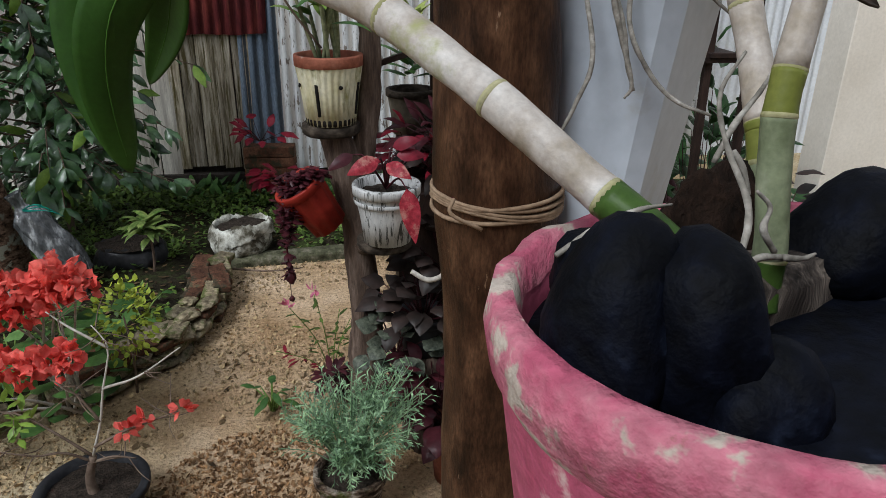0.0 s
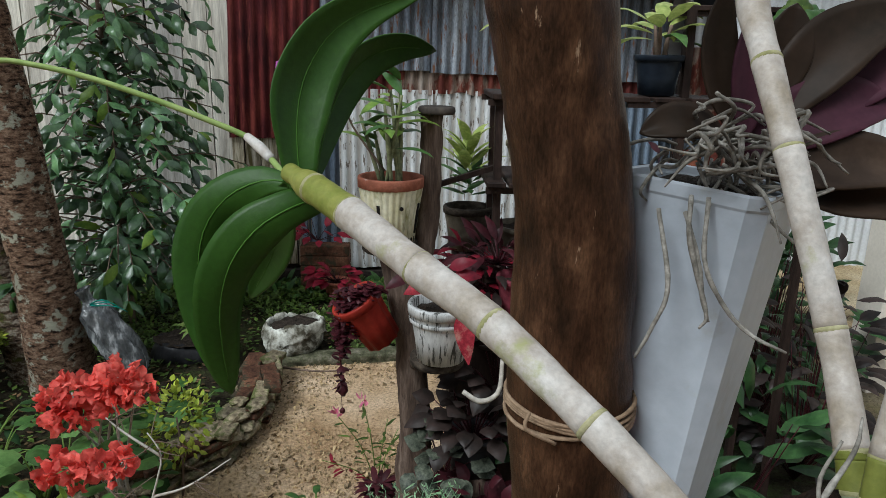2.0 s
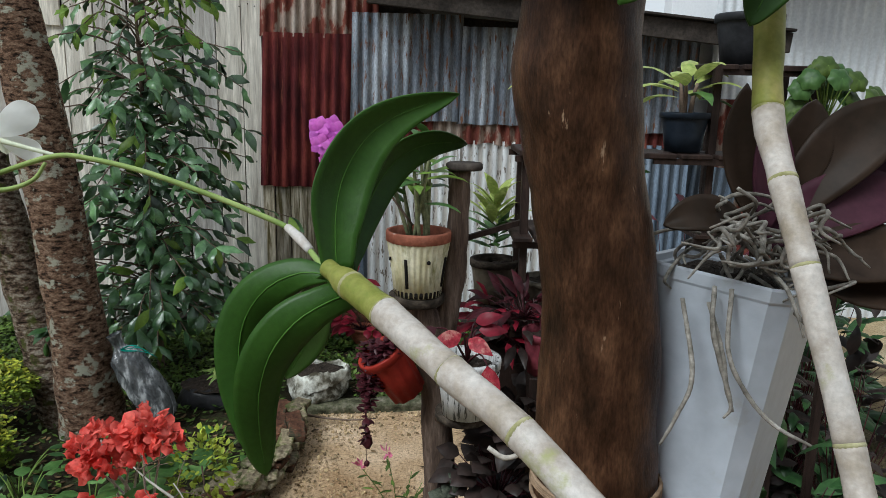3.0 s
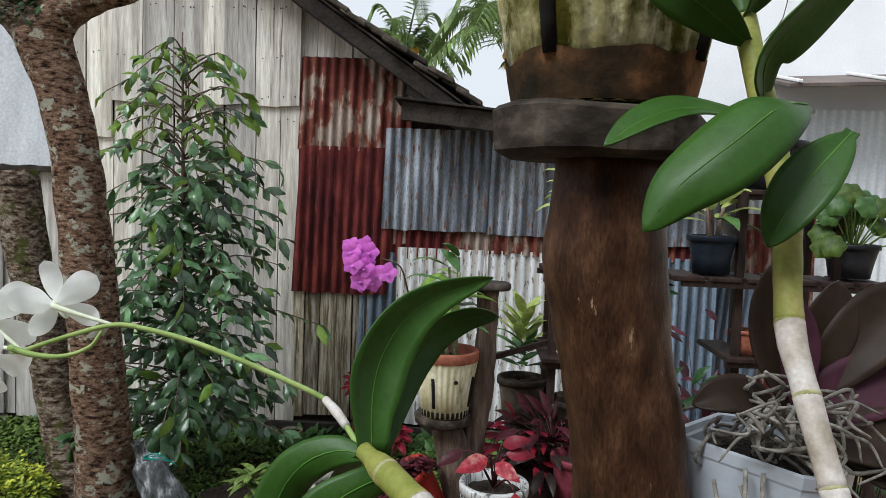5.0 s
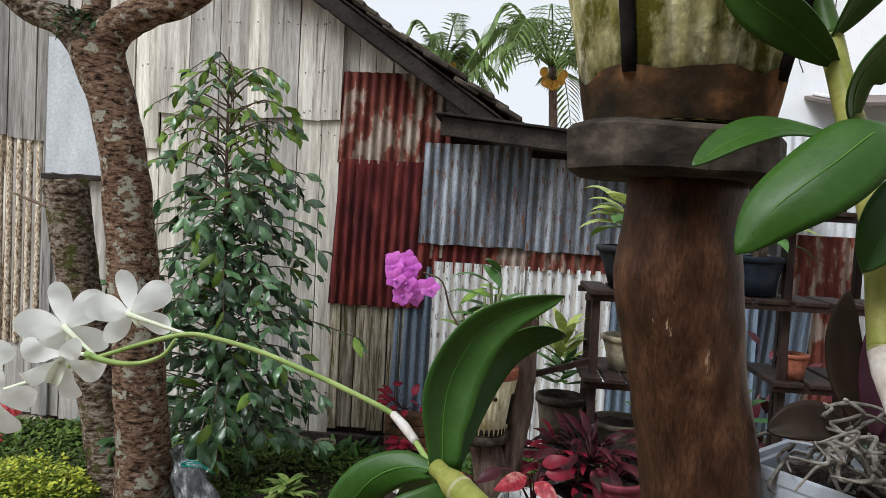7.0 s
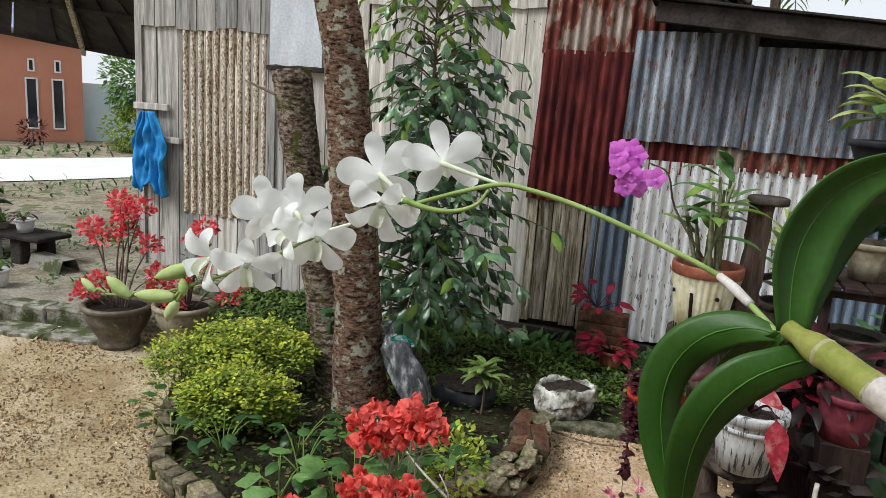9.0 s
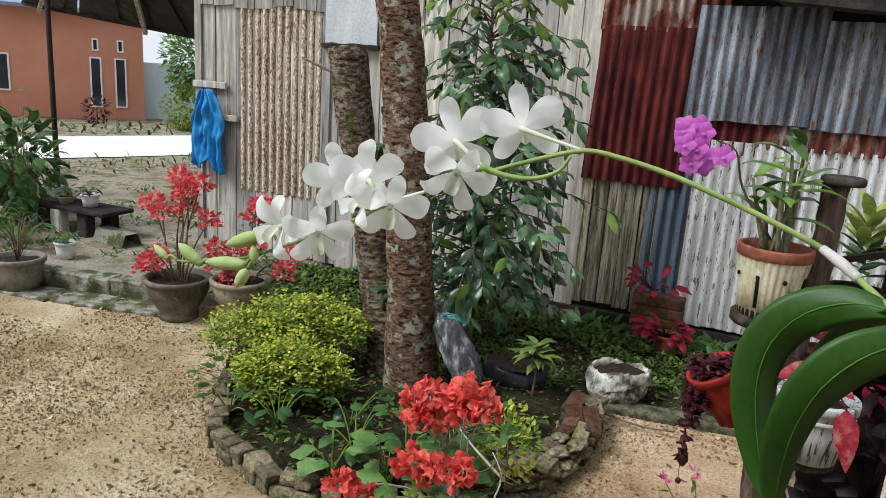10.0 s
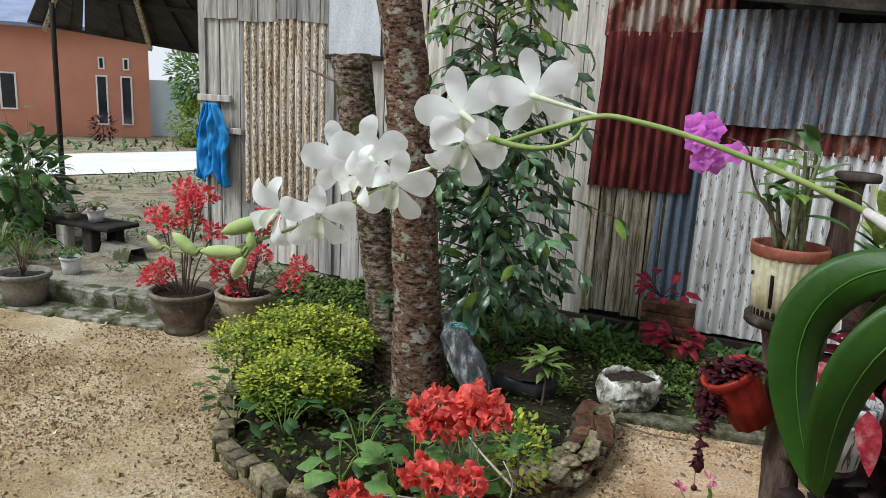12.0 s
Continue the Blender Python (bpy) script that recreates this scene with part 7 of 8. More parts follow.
# dark plants low on the right
for at, mt, c, r, h, l, w in (((1.15, 3.1, 0.0), LEAF_DEEP, 120, 0.35, 1.05, 0.16, 0.05), ((1.5, 3.3, 0.0), LEAF_DARKRED, 120, 0.35, 1.25, 0.15, 0.05), ((1.05, 2.7, 0.0), LEAF_BLACK, 90, 0.28, 0.8, 0.16, 0.05), ((0.95, 1.75, 0.0), LEAF_DEEP, 60, 0.3, 0.5, 0.2, 0.06), ((1.35, 1.9, 0.0), LEAF_DEEP, 60, 0.35, 0.6, 0.22, 0.06), ((1.3, 2.6, 0.0), LEAF_DEEP, 70, 0.4, 0.8, 0.2, 0.07), ((1.72, 2.55, 0.0), LEAF_DEEP, 240, 0.26, 1.25, 0.11, 0.04), ((2.1, 3.2, 0.0), LEAF_DEEP, 70, 0.45, 0.8, 0.2, 0.07), ((1.78, 2.25, 0.0), LEAF_BLACK, 130, 0.22, 0.95, 0.12, 0.045), ((0.85, 3.0, 0.0), LEAF_DEEP, 60, 0.3, 0.4, 0.15, 0.06)):
    leaf_dome("shade_plant", at, "dense dark foliage plant in the shade of the rack", mt, c, r, h, l, w, "plant", "shade plants")

# ---------------------------------------------------------------- the near post with its pot
post = thing("pot_post", (0.40, 0.31, 0), "brown peeled log post with a wooden disc on top", "post")
PO = Vector((0.40, 0.31, 0))
part("log", knobbly(bmesh.new(), rel([(0.42, 0.31, -0.05), (0.39, 0.31, 0.6), (0.366, 0.31, 1.06), (0.362, 0.31, 1.25), (0.352, 0.31, 1.38), (0.349, 0.31, 1.46), (0.345, 0.31, 1.53), (0.332, 0.31, 1.605), (0.325, 0.31, 1.645), (0.3185, 0.31, 1.687), (0.3205, 0.31, 1.755)], PO),
     [0.06, 0.055, 0.050, 0.0475, 0.0465, 0.0455, 0.0425, 0.0405, 0.0425, 0.0440, 0.0395], 80, 28, 0.035, 0.0022), POLE, post)
disc = lathe([(0, 0), (0.069, 0.0), (0.076, 0.004), (0.0765, 0.03), (0.073, 0.034), (0, 0.034)], 17)
for v in disc.verts:
    v.co += Vector((noise.noise(v.co * 25), noise.noise(v.co * 25 + Vector((3, 0, 0))), noise.noise(v.co * 18) * 0.6)) * 0.006
part("top_disc", disc, CAPWOOD, post, "grey sawn wooden disc", smooth=False).matrix_basis = Matrix.Translation(Vector((0.310, 0.315, 1.752)) - PO)
STRING = surface("dry_fibre_string", [(0.3, (0.20, 0.13, 0.08)), (0.7, (0.38, 0.27, 0.18))], 30, (1, 1, 1), 140, (1, 1, 1), 0.35, 0.85, bump=0.3)
for k in range(5):
    z = 1.371 + 0.0028 * k - (0.014 if k == 4 else 0)
    ring = [Vector((0.353, 0.31, z)) + Vector((math.cos(a) * 0.0492, math.sin(a) * 0.0492, 0.0015 * math.sin(a * 2 + k) - 0.004 * math.cos(a - 0.2 * k) * (1 if k < 3 else -0.3))) for a in [2 * math.pi * j / 24 for j in range(25)]]
    part("string", tube(bmesh.new(), rel(ring, PO), [0.0017], 48, 5, 0.3, 120), STRING, post, "dry plant-fibre string")
for e in ((0.012, -0.006),):
    part("string", tube(bmesh.new(), rel([(0.315, 0.268, 1.385), (0.30 + e[0], 0.26, 1.383 + e[1]), (0.322 + e[0], 0.262, 1.37 + e[1])], PO), [0.0015], 10, 5), STRING, post)

MOSSPOT = surface("mossy_cream_pot", [(0.34, (0.24, 0.22, 0.07)), (0.48, (0.46, 0.43, 0.22)), (0.64, (0.66, 0.64, 0.46))], 26, (1.5, 1.5, 0.6), 150, (1, 1, 1), 0.4, 0.75,
                  stain=(0.085, 0.080, 0.010), stain_scale=24, stain_stretch=(1.3, 1.3, 0.7), stain_edge=(0.47, 0.60), bump=0.3)
slotted_pot("mossy_orchid_pot", (0.311, 0.315, 1.787), "mossy cream slotted orchid pot on the post", 0.098, 0.0615, 0.19, MOSSPOT, TERRA, 6, "orchid pots")
mud = lathe([(0.0640, 0.001), (0.0654, 0.008), (0.0678, 0.019), (0.0706, 0.032)], 160, None, 0.0, 0)
for v in mud.verts:
    if v.co.z > 0.02:
        v.co.z += 0.010 * noise.noise(v.co * 34)
part("mud_stain", mud, surface("rusty_mud", [(0.36, (0.016, 0.012, 0.007)), (0.52, (0.055, 0.03, 0.014)), (0.68, (0.20, 0.095, 0.04))], 24, (1, 1, 1), 70, (1, 1, 1), 0.4, 0.9, bump=0.4), bpy.data.objects["mossy_orchid_pot"], "band of rusty mud")


# ---------------------------------------------------------------- leaves along a spine
def spine_leaf(spine, width, facing, fold=0.35, n=26, wide_at=0.45, cols=4, point=0.7, skew=0.0, wave=0.0, base=0.0):
    """A thick leaf that follows a spine; its upper face looks towards `facing`."""
    bm = bmesh.new()
    pts = curve_pts(spine, n)
    rows = []
    fv = Vector(facing)
    for i, (p, (d, s, u)) in enumerate(zip(pts, frames_along(pts))):
        t = i / n
        a = t / wide_at if t < wide_at else (1 - t) / (1 - wide_at)
        w = width / 2 * max(0.02, math.sin(min(1, a) * math.pi / 2) ** (0.65 if t < wide_at else point))
        if t < 0.06:
            w = max(w, width * 0.13)
        if t < wide_at:
            w = max(w, width / 2 * (base + (1 - base) * (t / wide_at)) if base else 0)
        side = d.cross(fv).normalized()
        nrm = side.cross(d).normalized()
        row = []
        for c in range(-cols, cols + 1):
            k = c / cols
            f = fold + skew * (1 if k > 0 else -1)
            row.append(bm.verts.new(p + side * (w * k) + nrm * (w * (abs(k) ** 1.4) * f + wave * w * math.sin(t * 9 + 2 * k) * abs(k))))
        rows.append(row)
    for a, b in zip(rows, rows[1:]):
        for c in range(2 * cols):
            bm.faces.new((a[c], a[c + 1], b[c + 1], b[c]))
    return bm


def thick(ob, t=0.0011):
    m = ob.modifiers.new("thickness", "SOLIDIFY")
    m.thickness, m.offset = t, 0
    return ob


ORCHID_LEAF = surface("orchid_leaf", [(0.3, (0.019, 0.058, 0.006)), (0.55, (0.034, 0.093, 0.010)), (0.75, (0.056, 0.135, 0.019))], 9, (1, 1, 1), 260, (1, 1, 1), 0.18, 0.44, through_light=0.24, bump=0.2, bump_far=0.001, spec=0.3,
                      stain=(0.03, 0.05, 0.015), stain_scale=60, stain_edge=(0.74, 0.78))
CANE_PALE = surface("papery_cane_sheath", [(0.34, (0.27, 0.225, 0.17)), (0.5, (0.41, 0.365, 0.325)), (0.66, (0.54, 0.51, 0.48))], 32, (1, 1, 1), 320, (1, 1, 1), 0.22, 0.55, bump=0.3, bump_far=0.001,
                    stain=(0.26, 0.27, 0.09), stain_scale=26, stain_edge=(0.58, 0.70), spec=0.35)
CANE_YELLOW = surface("yellow_green_cane", [(0.3, (0.145, 0.175, 0.03)), (0.6, (0.25, 0.245, 0.065)), (0.8, (0.34, 0.29, 0.11))], 45, (1, 1, 1), 260, (1, 1, 1), 0.18, 0.45, bump=0.2, bump_far=0.001)
CANE_WET = surface("green_cane", [(0.3, (0.022, 0.05, 0.010)), (0.6, (0.05, 0.092, 0.018)), (0.8, (0.11, 0.14, 0.035))], 45, (1, 1, 1), 260, (1, 1, 1), 0.2, 0.4, bump=0.2, bump_far=0.001)
CANE_OLIVE = surface("olive_cane_node", [(0.3, (0.10, 0.115, 0.02)), (0.6, (0.165, 0.175, 0.04)), (0.8, (0.23, 0.22, 0.075))], 45, (1, 1, 1), 260, (1, 1, 1), 0.2, 0.5, bump=0.2, bump_far=0.001)
CANE_GREY = surface("grey_green_old_cane", [(0.3, (0.09, 0.11, 0.055)), (0.55, (0.19, 0.215, 0.13)), (0.78, (0.34, 0.35, 0.26))], 40, (1, 1, 1), 260, (1, 1, 1), 0.3, 0.55, bump=0.3, bump_far=0.001)
ROOT = surface("pale_aerial_root", [(0.3, (0.10, 0.09, 0.075)), (0.55, (0.26, 0.24, 0.21)), (0.75, (0.46, 0.44, 0.40))], 60, (1, 1, 1), 240, (1, 1, 1), 0.3, 0.8, bump=0.3, bump_far=0.001)

orchid = thing("white_dendrobium", (0.35, 0.02, 1.40), "white-flowered dendrobium orchid with papery canes in a pink pot", "orchid")
OO = Vector((0.35, 0.02, 1.40))


def cane(ctrl, joints, radii, mats, ring=None):
    ring = ring or surface("olive_cane_joint", [(0.3, (0.17, 0.17, 0.05)), (0.7, (0.42, 0.39, 0.24))], 90, (1, 1, 1), 260, (1, 1, 1), 0.3, 0.6, bump=0.2, bump_far=0.001)
    """A jointed cane: one sheath for each stretch between joints, with a raised ring at every joint."""
    pts = curve_pts(rel(ctrl, OO), 120)
    for (a, b), mt, r in zip(zip(joints, joints[1:]), mats, zip(radii, radii[1:])):
        seg_pts = [pts[int(120 * (a + (b - a) * k / 6))] for k in range(7)]
        part("cane_sheath", tube(bmesh.new(), seg_pts, [r[0] * 1.04, r[0] * 0.98, (r[0] + r[1]) / 2, r[1] * 1.0, r[1] * 1.05], 18, 18, 0.05, 60), mt, orchid)
        e = int(120 * b)
        if 4 < e < 117:
            d = (pts[e + 2] - pts[e - 2]).normalized()
            part("cane_joint", tube(bmesh.new(), [pts[e] - d * r[1] * 0.17, pts[e], pts[e] + d * r[1] * 0.17], [r[1] * 1.02, r[1] * 1.07, r[1] * 1.03], 6, 18), ring, orchid)


LEFT = [(0.366, -0.014, 1.440), (0.350, 0.008, 1.4555), (0.331, 0.031, 1.469), (0.300, 0.063, 1.494), (0.264, 0.103, 1.519), (0.232, 0.139, 1.533), (0.196, 0.180, 1.550), (0.160, 0.224, 1.562)]
cane(LEFT, [0.0, 0.272, 0.428, 0.571, 0.714, 0.854, 0.94, 1.0], [0.0058, 0.0072, 0.0075, 0.0080, 0.0085, 0.0089, 0.0085, 0.0055], [CANE_WET, CANE_PALE, CANE_PALE, CANE_PALE, CANE_PALE, CANE_YELLOW, CANE_YELLOW])
RIGHT = [(0.400, 0.030, 1.420), (0.402, 0.042, 1.452), (0.4035, 0.058, 1.484), (0.4035, 0.085, 1.524), (0.394, 0.115, 1.585), (0.390, 0.145, 1.630), (0.391, 0.172, 1.662), (0.397, 0.200, 1.720), (0.393, 0.225, 1.775), (0.387, 0.255, 1.840), (0.38, 0.28, 1.90)]
cane(RIGHT, [0.0, 0.165, 0.205, 0.305, 0.42, 0.50, 0.60, 0.70, 0.80, 0.9, 1.0], [0.007, 0.007, 0.0066, 0.0062, 0.0062, 0.0066, 0.0074, 0.0078, 0.0078, 0.0072, 0.006], [CANE_GREY, CANE_OLIVE, CANE_PALE, CANE_PALE, CANE_PALE, CANE_PALE, CANE_YELLOW, CANE_YELLOW, CANE_YELLOW, CANE_WET])
THIRD = [(0.375, -0.006, 1.440), (0.3765, -0.003, 1.460), (0.376, 0.003, 1.486), (0.379, 0.009, 1.511), (0.400, 0.030, 1.575), (0.43, 0.055, 1.65), (0.46, 0.08, 1.73)]
cane(THIRD, [0.0, 0.14, 0.44, 0.50, 0.75, 1.0], [0.0052, 0.0050, 0.0050, 0.0048, 0.0048, 0.0046], [CANE_WET, CANE_GREY, CANE_OLIVE, CANE_PALE, CANE_PALE])


STEM = surface("flower_stem_green", [(0.3, (0.16, 0.24, 0.06)), (0.7, (0.30, 0.38, 0.13))], 40, (1, 1, 1), 200, (1, 1, 1), 0.15, 0.5, bump=0.1)
MIDRIB = surface("leaf_midrib", [(0.3, (0.045, 0.12, 0.015)), (0.7, (0.075, 0.17, 0.028))], 30, (1, 1, 1), 200, (1, 1, 1), 0.15, 0.5, bump=0.1)


def oleaf(spine, width, facing, fold=0.3, **kw):
    ob = part("leaf", spine_leaf(rel(spine, OO), width, facing, fold, **kw), ORCHID_LEAF, orchid)
    rib = curve_pts(rel(spine, OO), 20)[:19]
    for sg in (-1, 1):
        part("midrib", tube(bmesh.new(), [p + Vector(facing).normalized() * 0.0005 * sg for p in rib[::3]], [0.0006, 0.0005, 0.0003], 18, 5), MIDRIB, ob)
    return thick(ob)


VIEW = Vector((0.1, -0.95, 0.25))
oleaf([(0.176, 0.222, 1.548), (0.157, 0.214, 1.541), (0.138, 0.210, 1.527), (0.123, 0.210, 1.502), (0.117, 0.216, 1.470), (0.117, 0.224, 1.439), (0.118, 0.229, 1.420)], 0.031, (0.42, -0.80, 0.30), -0.30, wide_at=0.42, point=0.62, base=0.55)
oleaf([(0.163, 0.238, 1.553), (0.137, 0.247, 1.552), (0.112, 0.250, 1.537), (0.098, 0.250, 1.510), (0.098, 0.246, 1.478), (0.106, 0.240, 1.446), (0.115, 0.234, 1.419)], 0.031, (0.35, -0.80, 0.42), -0.30, wide_at=0.45, point=0.6)
oleaf([(0.163, 0.240, 1.556), (0.161, 0.248, 1.584), (0.164, 0.257, 1.611), (0.178, 0.266, 1.637), (0.201, 0.276, 1.654), (0.238, 0.286, 1.667)], 0.038, (0.35, -0.92, -0.05), 0.42, wide_at=0.38, point=0.7, base=0.5)
oleaf([(0.171, 0.245, 1.552), (0.176, 0.262, 1.582), (0.185, 0.278, 1.607), (0.200, 0.296, 1.625), (0.222, 0.316, 1.633), (0.246, 0.338, 1.631)], 0.026, (0.45, -0.85, -0.2), 0.38, wide_at=0.5, point=0.65)
oleaf([(0.158, 0.235, 1.555), (0.147, 0.262, 1.525), (0.136, 0.28, 1.494), (0.117, 0.295, 1.460)], 0.030, (-0.2, -0.95, 0.2), 0.3)
# leaves of the right-hand cane
oleaf([(0.398, 0.185, 1.778), (0.371, 0.155, 1.772), (0.345, 0.145, 1.752), (0.322, 0.145, 1.732), (0.306, 0.148, 1.708)], 0.040, (0.0, -0.75, 0.65), -0.3, wide_at=0.5)
oleaf([(0.390, 0.215, 1.772), (0.342, 0.2, 1.776), (0.314, 0.19, 1.768), (0.290, 0.18, 1.752)], 0.026, (0.0, -0.5, 0.85), 0.2)
oleaf([(0.420, 0.18, 1.764), (0.398, 0.17, 1.742), (0.383, 0.165, 1.722), (0.374, 0.165, 1.702)], 0.030, (-0.4, -0.85, 0.3), 0.25)
oleaf([(0.392, 0.228, 1.785), (0.384, 0.21, 1.806), (0.400, 0.205, 1.827), (0.421, 0.205, 1.847), (0.45, 0.2, 1.87)], 0.032, (0.6, -0.75, -0.3), 0.3)
oleaf([(0.388, 0.245, 1.822), (0.351, 0.225, 1.840), (0.327, 0.22, 1.853), (0.30, 0.22, 1.878)], 0.030, (-0.3, -0.8, -0.5), 0.25)
oleaf([(0.386, 0.25, 1.84), (0.40, 0.235, 1.87), (0.42, 0.23, 1.90), (0.45, 0.23, 1.93)], 0.03, (0.5, -0.8, -0.3), 0.25)

# the flower spray
SPRAY = [(0.158, 0.240, 1.553), (0.140, 0.268, 1.564), (0.124, 0.288, 1.573), (0.091, 0.293, 1.586), (0.056, 0.297, 1.598), (0.019, 0.301, 1.609), (-0.015, 0.303, 1.616), (-0.040, 0.303, 1.618), (-0.074, 0.307, 1.608), (-0.112, 0.311, 1.594), (-0.145, 0.314, 1.581),
         (-0.174, 0.317, 1.568), (-0.199, 0.317, 1.557), (-0.225, 0.317, 1.543), (-0.269, 0.317, 1.519), (-0.321, 0.317, 1.496), (-0.359, 0.317, 1.481), (-0.406, 0.317, 1.468), (-0.445, 0.317, 1.464)]
part("flower_stem", tube(bmesh.new(), rel(SPRAY, OO), [0.0021, 0.0020, 0.0019, 0.0017, 0.0015, 0.0011], 110, 10), STEM, orchid, "arching green flower stem")
part("stem_bract", tube(bmesh.new(), rel([(0.142, 0.265, 1.563), (0.132, 0.278, 1.569), (0.122, 0.289, 1.574)], OO), [0.0030, 0.0036, 0.0028], 6, 10), CANE_PALE, orchid, "papery pale bract")

PETAL = surface("white_orchid_petal", [(0.3, (0.86, 0.87, 0.84)), (0.7, (0.92, 0.93, 0.90))], 20, (1, 1, 1), 200, (1, 1, 1), 0.04, 0.6, through_light=0.45, bump=0.1, bump_far=0.001, spec=0.3)
PETAL_GREEN = surface("greenish_white_petal", [(0.3, (0.64, 0.68, 0.50)), (0.7, (0.76, 0.78, 0.66))], 30, (1, 1, 1), 200, (1, 1, 1), 0.08, 0.6, through_light=0.25, bump=0.1, bump_far=0.001)
BUD = surface("green_bud", [(0.3, (0.30, 0.40, 0.12)), (0.6, (0.46, 0.54, 0.24)), (0.8, (0.6, 0.64, 0.42))], 30, (1, 1, 1), 150, (1, 1, 1), 0.1, 0.5, through_light=0.15, bump=0.1, bump_far=0.001)


def flower(centre, face, size, roll, joint, cup=0.10):
    """One bloom: three sepals, two broad petals, a folded lip and its stalk. face: where it looks; roll in degrees."""
    c = Vector(centre)
    m = look(c, c + Vector(face), roll)
    X, Y, Z = (m.to_3x3() @ Vector(v) for v in ((1, 0, 0), (0, 1, 0), (0, 0, -1)))
    bloom = part("flower", tube(bmesh.new(), [c - OO, c - OO + Z * size * 0.10], [size * 0.05, size * 0.035], 4, 8), PETAL_GREEN, orchid, "white open orchid flower")
    for ang, l, w, lift in ((95, 1.04, 0.58, 0.02), (222, 0.98, 0.62, 0.05), (318, 0.98, 0.62, 0.05), (28, 1.06, 0.84, -0.03), (162, 1.06, 0.84, -0.03)):
        a = radians(ang + rnd(-5, 5))
        d = X * math.cos(a) + Y * math.sin(a)
        b0 = c - OO + d * size * 0.03 + Z * size * lift
        bend = rnd(-0.05, 0.05)
        spine = [b0, b0 + d * size * 0.18 * l + Z * size * cup * 0.7, b0 + d * size * 0.35 * l + Z * size * cup, b0 + d * size * 0.50 * l + Z * size * (cup * 0.6 + bend)]
        part("petal", spine_leaf(spine, size * 0.43 * w, Z, rnd(0.0, 0.22), 14, 0.60, 4, 0.5, wave=0.10), PETAL, bloom)
    bm = spine_leaf([c - OO + Z * size * 0.02, c - OO + Z * size * 0.14 - Y * size * 0.05, c - OO + Z * size * 0.22 - Y * size * 0.14, c - OO + Z * size * 0.24 - Y * size * 0.25], size * 0.19, Y, 0.9, 12, 0.7, 3, 0.5)
    part("lip", bm, PETAL_GREEN, bloom, "greenish folded lip")
    j = Vector(joint) - OO
    b = c - OO
    part("spur", tube(bmesh.new(), [b + Z * size * 0.02, b - Z * size * 0.10, b.lerp(j, 0.45) - Z * size * 0.07, j], [size * 0.04, size * 0.038, 0.0016, 0.0013], 14, 8), PETAL_GREEN, bloom, "pale green flower stalk")


flower((-0.091, 0.317, 1.629), (-0.28, 0.93, 0.08), 0.062, 10, (-0.040, 0.303, 1.618))
flower((-0.150, 0.327, 1.612), (-0.45, 0.88, -0.05), 0.068, 14, (-0.115, 0.311, 1.594))
flower((-0.139, 0.306, 1.592), (0.25, -0.80, -0.45), 0.058, 24, (-0.108, 0.300, 1.597), 0.24)
flower((-0.262, 0.335, 1.566), (-0.60, 0.78, 0.05), 0.064, 10, (-0.225, 0.317, 1.542))
flower((-0.226, 0.319, 1.572), (-0.70, 0.60, 0.15), 0.064, -4, (-0.210, 0.317, 1.551), 0.16)
flower((-0.196, 0.305, 1.556), (0.35, -0.80, -0.28), 0.060, 6, (-0.167, 0.317, 1.571), 0.15)
flower((-0.217, 0.303, 1.558), (-0.30, -0.80, 0.10), 0.050, 10, (-0.212, 0.317, 1.550), 0.22)
flower((-0.310, 0.315, 1.520), (-0.25, -0.85, -0.05), 0.062, 14, (-0.289, 0.317, 1.510), 0.2)
flower((-0.266, 0.305, 1.523), (0.42, -0.75, -0.35), 0.060, -4, (-0.269, 0.317, 1.519), 0.16)
# the bent stalk below the stem
part("bent_stalk", tube(bmesh.new(), rel([(-0.049, 0.304, 1.613), (-0.057, 0.301, 1.601), (-0.075, 0.298, 1.594), (-0.097, 0.298, 1.594), (-0.117, 0.300, 1.598)], OO), [0.0013, 0.0016, 0.0018, 0.0022, 0.0026], 20, 8), STEM, orchid, "bent pale green flower stalk")
for a, b, c, r in (((-0.315, 0.317, 1.499), (-0.327, 0.315, 1.510), (-0.376, 0.313, 1.492), 0.0100), ((-0.333, 0.317, 1.492), (-0.353, 0.314, 1.476), (-0.401, 0.313, 1.471), 0.0092), ((-0.330, 0.317, 1.493), (-0.351, 0.314, 1.472), (-0.362, 0.311, 1.452), 0.0082),
                   ((-0.393, 0.317, 1.472), (-0.409, 0.315, 1.466), (-0.435, 0.313, 1.484), 0.0086), ((-0.350, 0.317, 1.485), (-0.341, 0.310, 1.496), (-0.335, 0.305, 1.482), 0.0060), ((-0.441, 0.317, 1.465), (-0.455, 0.317, 1.464), (-0.472, 0.317, 1.476), 0.0055)):
    bs = part("bud_stalk", tube(bmesh.new(), rel([a, Vector(a).lerp(Vector(b), 0.6) + Vector((0, 0, 0.004)), b], OO), [0.0013, 0.0018], 8, 6), STEM, orchid)
    part("bud", tube(bmesh.new(), rel([b, Vector(b).lerp(Vector(c), 0.3), Vector(b).lerp(Vector(c), 0.7), c], OO), [r * 0.32, r * 0.66, r * 0.74, r * 0.56, r * 0.10], 16, 14), BUD, bs, "pale green unopened bud")

